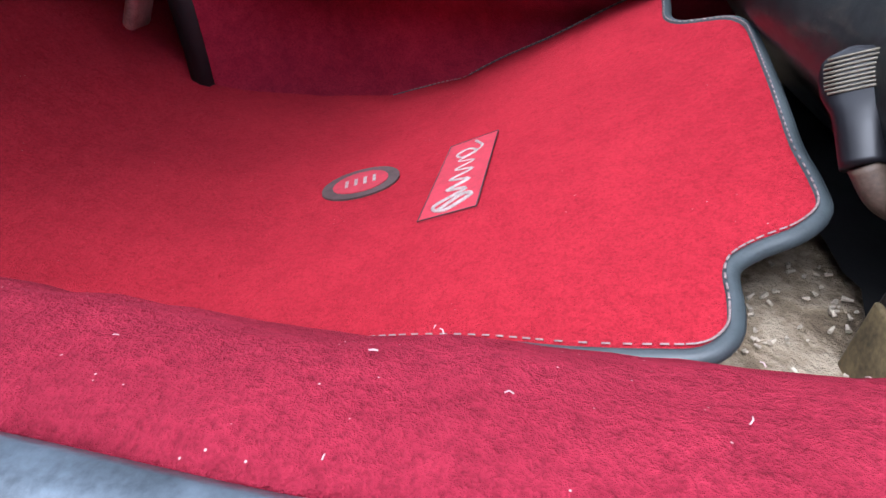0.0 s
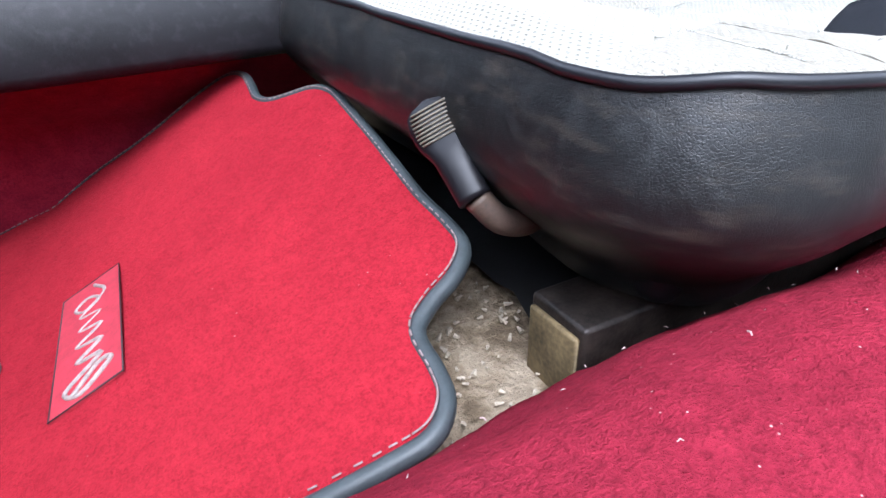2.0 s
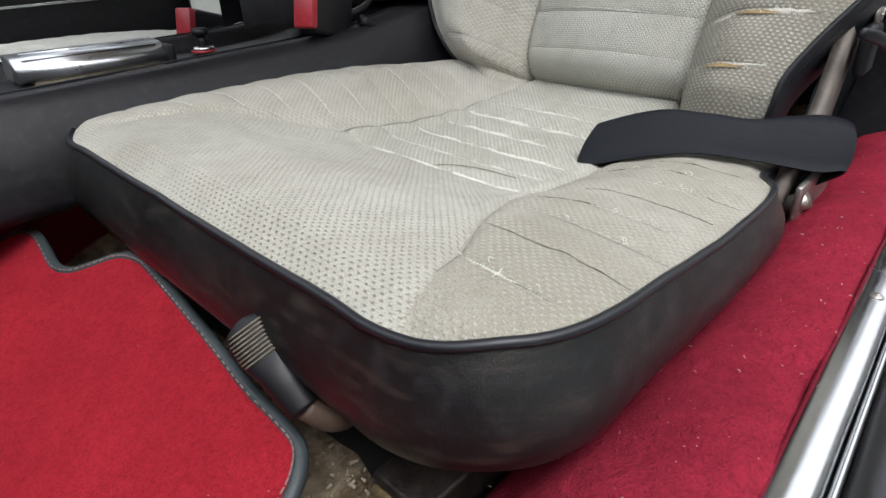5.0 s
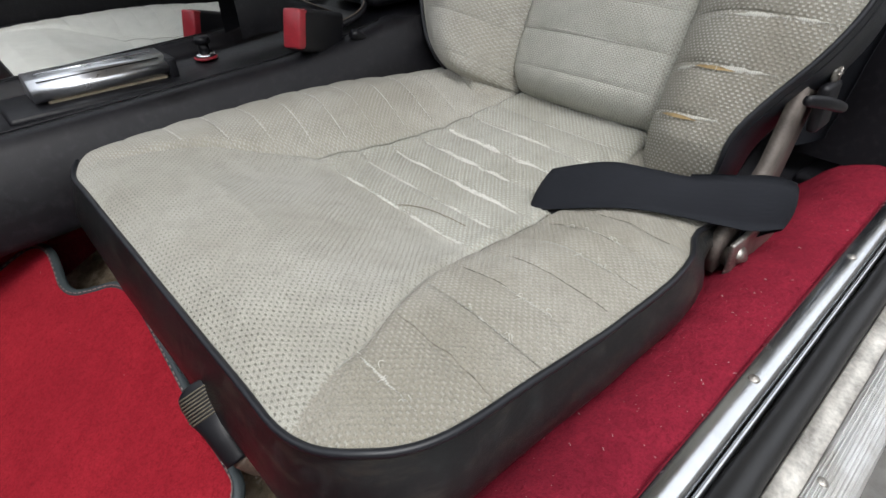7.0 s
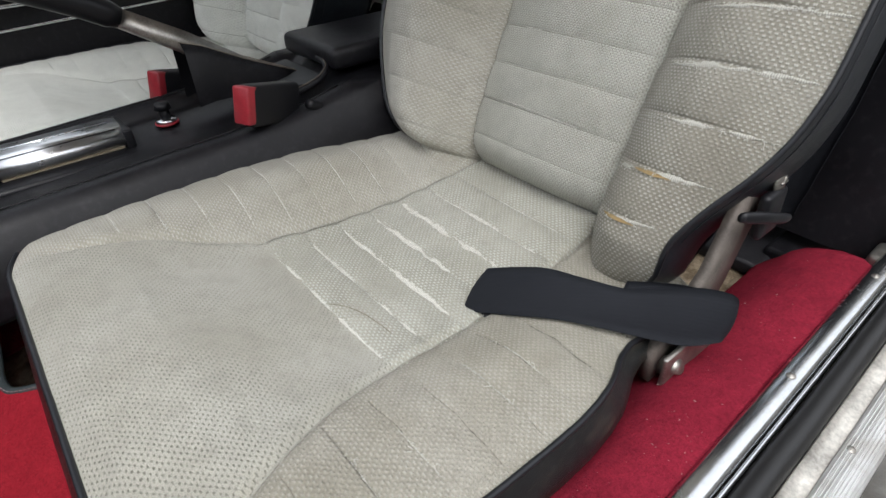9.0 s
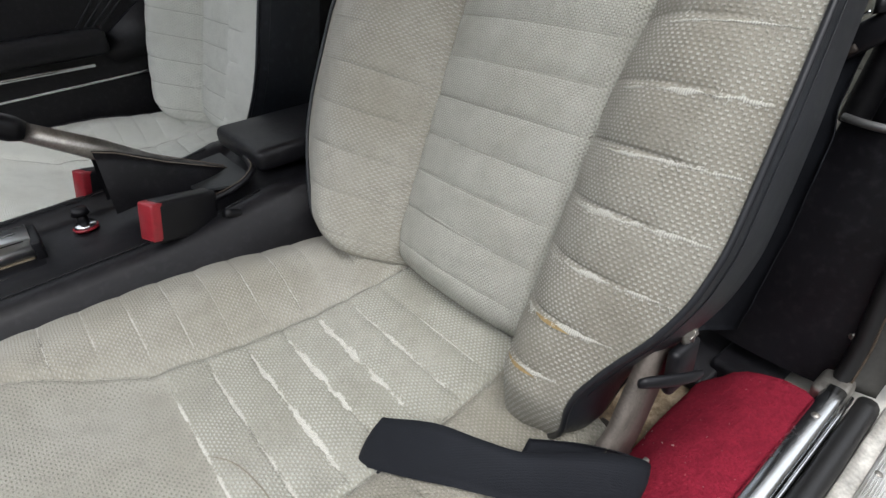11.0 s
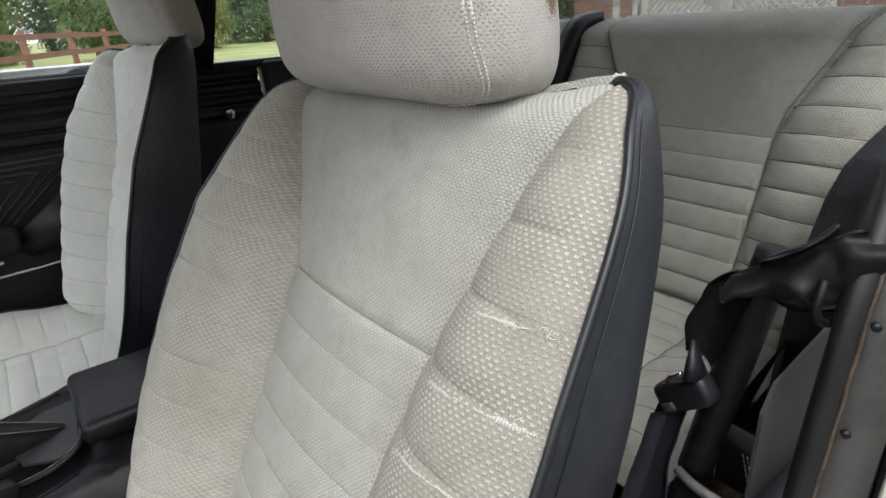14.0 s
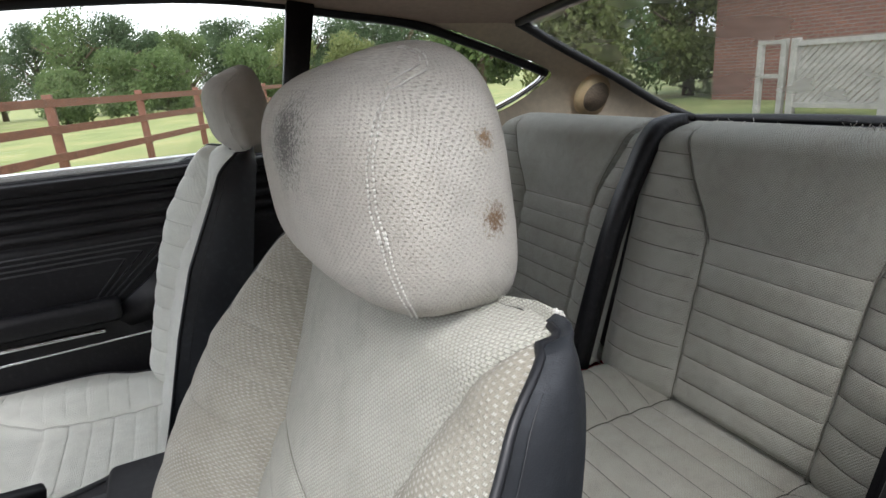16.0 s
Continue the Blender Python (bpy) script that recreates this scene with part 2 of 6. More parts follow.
def smooth_path(points, n=8):
    """Catmull-Rom through the points."""
    p = [Vector(q) for q in points]
    p = [2 * p[0] - p[1]] + p + [2 * p[-1] - p[-2]]
    out = []
    for i in range(1, len(p) - 2):
        for k in range(n):
            t = k / n
            out.append(0.5 * ((2 * p[i]) + (p[i + 1] - p[i - 1]) * t + (2 * p[i - 1] - 5 * p[i] + 4 * p[i + 1] - p[i + 2]) * t * t + (3 * p[i] - p[i - 1] - 3 * p[i + 1] + p[i + 2]) * t ** 3))
    out.append(p[-2])
    return out


def ribbon(points, across, width, thick):
    """A strap of even width along points; across: its width's direction, one for all or one a point."""
    pts = [Vector(p) for p in points]
    n = len(pts)
    acr = [Vector(a).normalized() for a in across] if isinstance(across[0], (tuple, list, Vector)) else [Vector(across).normalized()] * n
    verts = []
    for i, p in enumerate(pts):
        t = (pts[min(i + 1, n - 1)] - pts[max(i - 1, 0)]).normalized()
        a = acr[min(i, len(acr) - 1)]
        a = (a - t * a.dot(t)).normalized()
        u = t.cross(a)
        w = width[i] if isinstance(width, (list, tuple)) else width
        for sx, sz in ((-1, -1), (1, -1), (1, 1), (-1, 1)):
            verts.append(p + a * (sx * w / 2) + u * (sz * thick / 2))
    faces = []
    for i in range(n - 1):
        for k in range(4):
            q = (k + 1) % 4
            faces.append((i * 4 + k, i * 4 + q, (i + 1) * 4 + q, (i + 1) * 4 + k))
    faces += [(3, 2, 1, 0), tuple((n - 1) * 4 + k for k in range(4))]
    return verts, faces


def extrude_profile(profile, x0, x1, axis="x", closed=True, n=2):
    """A profile of (y, z) pulled along x."""
    verts = []
    xs = [x0 + (x1 - x0) * i / (n - 1) for i in range(n)]
    for x in xs:
        for y, z in profile:
            verts.append((x, y, z))
    m = len(profile)
    faces = []
    for i in range(n - 1):
        for k in range(m if closed else m - 1):
            q = (k + 1) % m
            faces.append((i * m + k, i * m + q, (i + 1) * m + q, (i + 1) * m + k))
    if closed:
        faces += [tuple(range(m))[::-1], tuple((n - 1) * m + k for k in range(m))]
    return verts, faces


def prism(outline, depth, place):
    """A flat outline of (u, v) given thickness depth; place(u, v, w) gives the world point."""
    m = len(outline)
    verts = [place(u, v, 0.0) for u, v in outline] + [place(u, v, depth) for u, v in outline]
    faces = [tuple(range(m))[::-1], tuple(range(m, 2 * m))]
    for k in range(m):
        q = (k + 1) % m
        faces.append((k, q, m + q, m + k))
    return verts, faces


def join(*geos):
    verts, faces = [], []
    for g in geos:
        o = len(verts)
        verts += list(g[0])
        faces += [tuple(i + o for i in f) for f in g[1]]
    return verts, faces


def lerp(x, table):
    return float(np.interp(x, [a for a, _ in table], [b for _, b in table]))


def step(a, b, x):
    t = min(1.0, max(0.0, (x - a) / (b - a)))
    return t * t * (3 - 2 * t)


# ---- materials ----
CLOTH_CENTRE = fabric("cloth_centre", (0.50, 0.50, 0.44), (0.425, 0.42, 0.36), (0.58, 0.575, 0.515), 0.0046, 0.0026, 0.50, 0.0009, (), 0.34)
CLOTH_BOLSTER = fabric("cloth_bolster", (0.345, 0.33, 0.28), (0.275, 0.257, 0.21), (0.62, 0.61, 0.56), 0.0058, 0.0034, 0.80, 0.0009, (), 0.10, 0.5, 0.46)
# Far bolster's version of that cloth: paler ground, fainter dots.
CLOTH_BOLSTER_FAR = fabric("cloth_bolster_faint", (0.45, 0.435, 0.38), (0.37, 0.35, 0.29), (0.64, 0.63, 0.58), 0.0054, 0.0032, 0.50, 0.0008, (), 0.10, 0.4, 0.46)
CLOTH_SEAT = fabric("cloth_cushion_front", (0.455, 0.447, 0.392), (0.38, 0.366, 0.31), (0.17, 0.162, 0.13), 0.0062, 0.0031, 0.80, 0.0011, (), 0.0, 0.0, 0.36, True)
CLOTH_THIGH = fabric("cloth_thigh", (0.40, 0.38, 0.325), (0.305, 0.285, 0.23), (0.56, 0.55, 0.49), 0.0058, 0.0034, 0.42, 0.0009, (), 0.14, 0.4, 0.46)
CLOTH_SEAT_CENTRE = fabric("cloth_cushion_centre", (0.435, 0.427, 0.37), (0.36, 0.35, 0.292), (0.62, 0.635, 0.58), 0.0060, 0.0034, 0.60, 0.0009, (), 0.16, 0.0, 0.48)
CLOTH_HEAD = fabric("cloth_headrest", (0.60, 0.585, 0.54), (0.50, 0.48, 0.43), (0.30, 0.29, 0.26), 0.0052, 0.0027, 0.45, 0.0011, (), 0.0, 0.0, 0.36, True)
CLOTH_HEAD_STAINED = fabric("cloth_headrest_soiled", (0.58, 0.56, 0.51), (0.495, 0.47, 0.42), (0.32, 0.30, 0.265), 0.0050, 0.0026, 0.42, 0.0012,
                            (((0.582, -0.1397, 0.7568), 0.020, (0.13, 0.065, 0.02)), ((0.583, -0.1285, 0.811), 0.013, (0.17, 0.095, 0.035)), ((0.467, -0.024, 0.817), 0.060, (0.10, 0.098, 0.09))), 0.0, 0.0, 0.36, True)
CLOTH_REAR = fabric("cloth_rear", (0.44, 0.432, 0.38), (0.37, 0.358, 0.308), (0.50, 0.555, 0.50), 0.0048, 0.0028, 0.30, 0.0006, (), 0.14)
# Seat cloth again, with the far window's light put into a paler colour.
CLOTH_WINDOW_LIT = fabric("cloth_window_lit", (0.80, 0.81, 0.75), (0.73, 0.735, 0.67), (0.84, 0.845, 0.79), 0.0052, 0.0032, 0.35, 0.0007, (), 0.25)
VINYL = vinyl("black_vinyl", (0.0050, 0.0048, 0.0062), (0.0095, 0.0093, 0.0118), 0.38)
VINYL_SEAT = vinyl("seat_side_vinyl", (0.0042, 0.0050, 0.0054), (0.0115, 0.0130, 0.0132), 0.34, 820.0, 0.45, 0.36)
VINYL_BAND = vinyl("back_band_vinyl", (0.0080, 0.0098, 0.0128), (0.0175, 0.0205, 0.0255), 0.40, 480.0, 0.50)
PIPING = plain("piping", (0.009, 0.010, 0.013), 0.42)
PLASTIC = plain("black_plastic", (0.007, 0.007, 0.0088), 0.45, Specular_IOR_Level=0.32)
RUBBER = plain("rubber_seal", (0.010, 0.0098, 0.0100), 0.45, relief=0.0010, Specular_IOR_Level=0.5)
WEB = None
CARPET = pile("red_carpet", (0.30, 0.022, 0.044), (0.21, 0.0152, 0.031), (0.60, 0.42, 0.39), 560.0, 0.12, 0.42)
CARPET_DARK = pile("tunnel_carpet", (0.44, 0.025, 0.058), (0.26, 0.016, 0.038), (0.3, 0.2, 0.18), spots=0.75)
MAT_PILE = pile("mat_pile", (0.41, 0.022, 0.036), (0.32, 0.016, 0.028), (0.7, 0.45, 0.4), 700.0, 0.15, 0.60)
CHROME = plain("chrome", (0.66, 0.67, 0.69), 0.16, 1.0, 0.08, 30.0)
STRIP = plain("dull_sill_strip", (0.66, 0.67, 0.68), 0.24, 1.0, 0.08, 30.0)
SATIN = plain("satin_chrome", (0.74, 0.75, 0.77), 0.30, 1.0, 0.06, 40.0)
LEATHER = vinyl("strap_leather", (0.0035, 0.0033, 0.004), (0.0065, 0.0062, 0.0068), 0.42, 600.0, 0.24)
STEEL = plain("worn_steel", (0.35, 0.33, 0.30), 0.42, 0.9, 0.3, 60.0, 0.0005)


def embossed():
    """Bright tread metal pressed with a fine lattice of pips, worn and dirty."""
    n = Nodes("tread_plate")
    co = n.coord("Object")
    sep = n.add("SeparateXYZ")
    n.wire(co, sep.inputs[0])
    u = n.math("SINE", n.math("MULTIPLY", n.math("ADD", sep.outputs[0], sep.outputs[1]), 2 * math.pi / 0.0042))
    v = n.math("SINE", n.math("MULTIPLY", n.math("SUBTRACT", sep.outputs[0], sep.outputs[1]), 2 * math.pi / 0.0042))
    pip = n.ramp(n.math("MULTIPLY", u, v), [(0.15, (0, 0, 0)), (0.55, (1, 1, 1))])
    dirt = n.noise(co, 30.0, 6.0, 0.65)
    col = n.mix(n.ramp(dirt, [(0.45, (0, 0, 0)), (0.75, (0.7,) * 3)]), (0.72, 0.72, 0.70), (0.40, 0.37, 0.32))
    col = n.mix(n.math("MULTIPLY", pip, 0.35), col, (0.42, 0.41, 0.39))
    return n.done(col, n.math("ADD", n.math("MULTIPLY", dirt, 0.25), 0.25), 0.65, n.bump(pip, 0.7, 0.0008))


ALU = embossed()
PAINT = plain("old_cream_paint", (0.48, 0.465, 0.42), 0.35, 0.0, 0.12, 25.0)
BEIGE = plain("beige_lining", (0.60, 0.51, 0.38), 0.8, 0.0, 0.1, 60.0, 0.0006)
HEADLINE = plain("headlining", (0.47, 0.37, 0.29), 0.85, 0.0, 0.1, 60.0, 0.0006)
RED_PLASTIC = plain("red_plastic", (0.31, 0.022, 0.032), 0.35, 0.0, 0.2, 80.0)


def webbing():
    n = Nodes("belt_webbing")
    co = n.coord("Object", rot=(20, 35, 40))
    w = n.add("TexWave", Scale=420.0, Distortion=0.6)
    n.wire(co, w.inputs["Vector"])
    w2 = n.add("TexWave", Scale=300.0, Distortion=0.6, bands_direction="DIAGONAL")
    n.wire(co, w2.inputs["Vector"])
    weave = n.math("MULTIPLY", w.outputs[1], w2.outputs[1])
    col = n.mix(n.noise(co, 18.0), (0.004, 0.0048, 0.0075), (0.010, 0.0115, 0.016))
    col = n.mix(n.math("MULTIPLY", weave, 0.6), col, (0.020, 0.023, 0.029))
    return n.done(col, 0.75, normal=n.bump(weave, 0.5, 0.0005), Specular_IOR_Level=0.24)


WEB = webbing()


def bare_floor():
    n = Nodes("bare_floor_felt")
    co = n.coord("Object")
    a = n.noise(co, 30.0, 6.0, 0.65)
    b = n.noise(co, 160.0, 5.0, 0.7)
    col = n.ramp(a, [(0.3, (0.05, 0.032, 0.018)), (0.46, (0.19, 0.14, 0.085)), (0.60, (0.42, 0.34, 0.24)), (0.8, (0.11, 0.08, 0.05))])
    col = n.mix(n.math("MULTIPLY", b, 0.4), col, (0.10, 0.07, 0.04))
    h = n.math("ADD", a, n.math("MULTIPLY", b, 0.4))
    return n.done(col, 0.95, normal=n.bump(h, 1.0, 0.012))


FLOOR_FELT = bare_floor()


def glass(name, tint=(0.97, 0.98, 0.97), dirt=0.02):
    """A thin pane: clear, with gloss that grows towards grazing angles and a little dust; more dust paints haze."""
    m = bpy.data.materials.new(name)
    m.use_nodes = True
    t = m.node_tree
    t.nodes.remove(t.nodes["Principled BSDF"])
    clear, gloss, dust = t.nodes.new("ShaderNodeBsdfTransparent"), t.nodes.new("ShaderNodeBsdfGlossy"), t.nodes.new("ShaderNodeBsdfDiffuse")
    clear.inputs[0].default_value = (*tint, 1)
    gloss.inputs["Roughness"].default_value = 0.02
    dust.inputs[0].default_value = (0.6, 0.6, 0.58, 1)
    fr = t.nodes.new("ShaderNodeFresnel")
    fr.inputs[0].default_value = 1.45
    a, b = t.nodes.new("ShaderNodeMixShader"), t.nodes.new("ShaderNodeMixShader")
    nz = t.nodes.new("ShaderNodeTexNoise")
    nz.inputs["Scale"].default_value = 5.0
    mul = t.nodes.new("ShaderNodeMath")
    mul.operation = "MULTIPLY"
    mul.inputs[1].default_value = dirt * 2
    t.links.new(nz.outputs[0], mul.inputs[0])
    t.links.new(mul.outputs[0], a.inputs[0])
    t.links.new(clear.outputs[0], a.inputs[1])
    t.links.new(dust.outputs[0], a.inputs[2])
    t.links.new(fr.outputs[0], b.inputs[0])
    t.links.new(a.outputs[0], b.inputs[1])
    t.links.new(gloss.outputs[0], b.inputs[2])
    t.links.new(b.outputs[0], t.nodes["Material Output"].inputs[0])
    return m


GLASS = glass("window_glass")

# ---- the car's shell ----
YC = 0.765  # the car's centre line


def floor_z(x, y):
    """Height of the pressed floor: it falls towards the toe board and rises at the tunnel."""
    z = lerp(x, [(-0.7, 0.40), (-0.5, 0.23), (-0.35, 0.165), (-0.2, 0.16), (0.0, 0.21), (0.15, 0.255), (0.3, 0.258), (1.0, 0.258), (1.2, 0.28), (2.2, 0.34)])
    return z + 0.05 * step(0.15, 0.28, x) * step(0.50, 0.66, y) * step(1.1, 0.9, abs(y - YC) + 0.9)


xs = np.linspace(-0.7, 2.3, 90)
ys = np.linspace(0.09, 1.46, 56)
solid("floor", ([(x, y, floor_z(x, y) + 0.004 * noise.noise((x * 30, y * 30, 0))) for x in xs for y in ys], grid_faces(90, 56)), FLOOR_FELT,
      "bare brown felt-covered car floor, crumbled and dirty", "floor", kind="structure")


def sill_in(x):
    """The sill strip's inner edge; the sill splays a little outwards to the front."""
    return 0.006 + 0.018 * (max(x, 0.0) - 0.486) - 0.04 * min(x, 0.0)


def sill_carpet(mirror):
    """Carpet over the sill, from the door edge down to the floor, lumpy."""
    prof = [(-0.002, 0.342), (0.0, 0.353), (0.012, 0.357), (0.035, 0.356), (0.055, 0.350), (0.072, 0.341), (0.088, 0.328), (0.102, 0.312), (0.114, 0.300), (0.123, 0.289), (0.128, 0.277), (0.130, 0.264), (0.128, 0.250)]
    nx = 150
    xs = np.linspace(-0.62, 1.085, nx)
    v = []
    for x in xs:
        lift = 0.012 * math.exp(-((x - 0.24) / 0.10) ** 2) + 0.005 * noise.noise((x * 7, 3.0, 0)) - 0.010 * step(0.02, -0.1, x)
        low = lerp(x, [(-0.3, 0.095), (-0.1, 0.060), (0.05, 0.008), (0.12, 0.0), (1.1, 0.0)])
        rear = step(0.80, 1.05, x)
        for k, (y, z) in enumerate(prof):
            f = k / (len(prof) - 1)
            zz = z + (lift if k < 11 else lift * 0.4) - low * f * f + 0.010 * rear * f * (1 - 0.3 * f)
            yy = y + sill_in(x) + 0.036 * f * step(0.03, -0.12, x) + 0.005 * noise.noise((x * 11, k * 0.4, 5))
            zz -= 0.075 * step(1.015, 1.055, x)
            zz += 0.0030 * noise.noise((x * 45, k * 1.7, 2)) + 0.004 * noise.noise((x * 16, k * 0.6, 9))
            v.append((x, 2 * YC - yy if mirror else yy, zz))
    return v, grid_faces(nx, len(prof))


solid("sill_carpet", sill_carpet(False), CARPET, "dusty dark red carpet laid over the door sill", "carpet", kind="structure")
solid("sill_carpet", sill_carpet(True), CARPET, "dark red carpet over the far door sill", "carpet", kind="structure")

# sill mouldings: bright strip, rubber seal, tread plate, painted rocker
sill = thing("door_sill", (0.3, 0.0, 0.30), "scuffed bright metal door sill with black rubber seals", "door sill", kind="structure")


def along_sill(profile, x0, x1, n=40, wave=0.0):
    """A profile of (offset from the sill's inner edge, z) along the sill."""
    v = []
    for i in range(n):
        x = x0 + (x1 - x0) * i / (n - 1)
        for k, (y, z) in enumerate(profile):
            v.append((x, sill_in(x) + y + wave * noise.noise((x * 13, k * 0.3, 1)), z + wave * noise.noise((x * 9, k * 0.3, 7))))
    m = len(profile)
    f = [tuple(range(m))[::-1], tuple((n - 1) * m + k for k in range(m))]
    for i in range(n - 1):
        for k in range(m):
            q = (k + 1) % m
            f.append((i * m + k, i * m + q, (i + 1) * m + q, (i + 1) * m + k))
    return v, f


part("cover_strip", along_sill([(0.0, 0.346), (0.001, 0.3575), (-0.003, 0.3615), (-0.010, 0.3622), (-0.018, 0.3610), (-0.0215, 0.357), (-0.022, 0.346)], 0.10, 1.045, wave=0.0004), STRIP, sill, "polished bright sill strip with a sheen")
# Front stretch of the bright strip; its dark reflection is put into the colour.
part("front_strip", along_sill([(0.0, 0.346), (0.001, 0.3570), (-0.003, 0.3610), (-0.010, 0.3617), (-0.018, 0.3605), (-0.0215, 0.357), (-0.022, 0.346)], -0.62, 0.099, wave=0.0004), plain("dark_reflection_strip", (0.085, 0.105, 0.125), 0.38, 0.3, 0.4, 60.0, 0.0006), sill, "scratched front strip, coloured blue-grey for its dark reflection")
part("inner_lip", along_sill([(-0.0225, 0.340), (-0.0235, 0.3535), (-0.0255, 0.3545), (-0.0275, 0.3525), (-0.0275, 0.340)], -0.62, 1.05), CHROME, sill, "thin bright lip")
part("seal", along_sill([(-0.0280, 0.336), (-0.0285, 0.347), (-0.032, 0.3525), (-0.039, 0.3545), (-0.047, 0.3525), (-0.0515, 0.346), (-0.0525, 0.338)], -0.62, 1.06, 120, 0.0012), RUBBER, sill, "blue-black rubber door seal")
part("ledge", along_sill([(-0.0520, 0.334), (-0.054, 0.3405), (-0.070, 0.3365), (-0.0705, 0.325), (-0.0520, 0.325)], -0.62, 1.08), plain("ledge_grey", (0.46, 0.44, 0.40), 0.45, 0.1, 0.45, 35.0, 0.0008), sill, "dirty pale painted ledge")
part("tread_plate", along_sill([(-0.0700, 0.330), (-0.071, 0.3385), (-0.096, 0.3325), (-0.099, 0.328), (-0.099, 0.305), (-0.0700, 0.305)], -0.62, 1.08), ALU, sill, "dulled aluminium tread plate")
for i in range(8):
    y = -0.0735 - 0.0029 * i
    z = 0.3379 - 0.24 * (abs(y) - 0.0735)
    part("rib", along_sill([(y - 0.0009, z - 0.0004), (y, z + 0.0008), (y + 0.0009, z)], -0.6, 1.06), ALU, sill)
part("rocker", along_sill([(-0.0985, 0.326), (-0.098, 0.315), (-0.094, 0.27), (-0.088, 0.20), (-0.06, 0.18), (0.05, 0.18), (0.05, 0.30)], -0.62, 1.9), PAINT, sill, "cream painted rocker panel")


def screw(p, n=(0, 0, 1), r=0.0046):
    bm = bmesh.new()
    bmesh.ops.create_uvsphere(bm, u_segments=14, v_segments=8, radius=r)
    for v in bm.verts:
        v.co.z = max(v.co.z, 0) * 0.42
    bmesh.ops.create_cube(bm, size=1.0, matrix=Matrix.Translation((0, 0, r * 0.40)) @ Matrix.Diagonal((r * 1.1, r * 0.18, r * 0.12, 1)))
    bmesh.ops.create_cube(bm, size=1.0, matrix=Matrix.Translation((0, 0, r * 0.40)) @ Matrix.Diagonal((r * 0.18, r * 1.1, r * 0.12, 1)))
    bmesh.ops.transform(bm, matrix=Matrix.Translation(p) @ Vector(n).to_track_quat("Z", "Y").to_matrix().to_4x4(), verts=bm.verts)
    return bm


for x in (0.303, 0.533, 0.762, 0.985):
    part("screw", screw((x, sill_in(x) - 0.0105, 0.3620)), STEEL, sill)
for x in (0.50, 0.742, 0.98):
    part("screw", screw((x, sill_in(x) - 0.0775, 0.3368), (0, -0.24, 1), 0.0042), STEEL, sill)

# transmission tunnel side, carpeted, under the console
tun = [(0.645, 0.14), (0.640, 0.20), (0.636, 0.25), (0.628, 0.31), (0.612, 0.385), (0.64, 0.44)]
tx = [-0.385, -0.36, -0.25, -0.15, -0.10, -0.05, 0.0, 0.1, 0.3, 0.7, 1.2, 2.2]
V = []
for x in tx:
    out = 0.085 * step(-0.40, -0.24, x)
    side = [(y + out * step(0.40, 0.33, z), z) for y, z in tun]
    for y, z in side + [(2 * YC - y, z) for y, z in reversed(side)]:
        V.append((x, y + 0.004 * noise.noise((x * 8, z * 9, 2)), z))
solid("tunnel_carpet", (V, grid_faces(len(tx), 12) + [tuple(range(12))[::-1]]), CARPET_DARK, "dark red carpet on the transmission tunnel", "carpet", kind="structure")
solid("tunnel_edge_trim", extrude_profile([(0.636, 0.14), (0.628, 0.25), (0.606, 0.385), (0.63, 0.44), (0.90, 0.44), (0.924, 0.385), (0.902, 0.25), (0.894, 0.14)], -0.412, -0.387), PLASTIC, "black trim on the tunnel carpet's front edge", "trim", kind="structure")

# toe board and bulkhead ahead of the pedals
tb = []
for i in range(24):
    f = i / 23
    for y in np.linspace(0.03, 1.50, 24):
        tb.append((-0.42 - 0.42 * f, y, 0.17 + 0.62 * f * f + 0.003 * noise.noise((f * 20, y * 20, 1))))
solid("toe_board_carpet", (tb, grid_faces(24, 24)), CARPET, "red carpet on the toe board", "carpet", kind="structure")
solid("wall_bulkhead", box((-0.95, 0.0, 0.2), (-0.86, 1.53, 0.80)), VINYL, "black bulkhead under the windscreen", "bulkhead", kind="structure")

# roof lining
rv = []
for i in range(20):
    x = 0.1 + 1.75 * i / 19
    for k in range(17):
        f = k / 16
        y = 0.10 + 1.33 * f
        edge = lerp(x, [(0.1, 1.27), (0.5, 1.325), (0.95, 1.335), (1.25, 1.30), (1.52, 1.265), (1.85, 1.205)])
        rv.append((x, y, edge + 0.075 * math.sin(math.pi * f) ** 0.6))
top = [(x, y, z + 0.03) for x, y, z in rv]
solid("ceiling", (rv + top, grid_faces(20, 17) + [tuple(i + 340 for i in f) for f in grid_faces(20, 17)]), HEADLINE, "tan cloth headlining under the roof", "headlining", kind="structure")

# plain unseen shell, shuts out light: dash, near roof edge, near rear quarter
solid("wall_dash", box((-0.86, 0.05, 0.60), (-0.30, 1.48, 0.90), 0.03), VINYL, "unseen black dashboard mass under the windscreen, shades the footwell", "dashboard", kind="structure")
# Unseen post and opened door, added to shade the footwell and mat.
solid("wall_front_post", box((-0.95, 0.0, 0.18), (-0.60, 0.04, 0.95), 0.01), VINYL, "unseen black front door post below the windscreen, shades the footwell", "post", kind="structure")
solid("wall_open_door", box((-0.72, -0.98, 0.26), (-0.62, -0.02, 0.97), 0.02), VINYL, "unseen black inner face of the opened near door, shades the mat", "car door", kind="structure")
solid("wall_near_quarter", box((1.50, 0.0, 0.30), (2.5, 0.03, 0.98), 0.004), VINYL, "black near rear quarter panel", "trim panel", kind="structure")
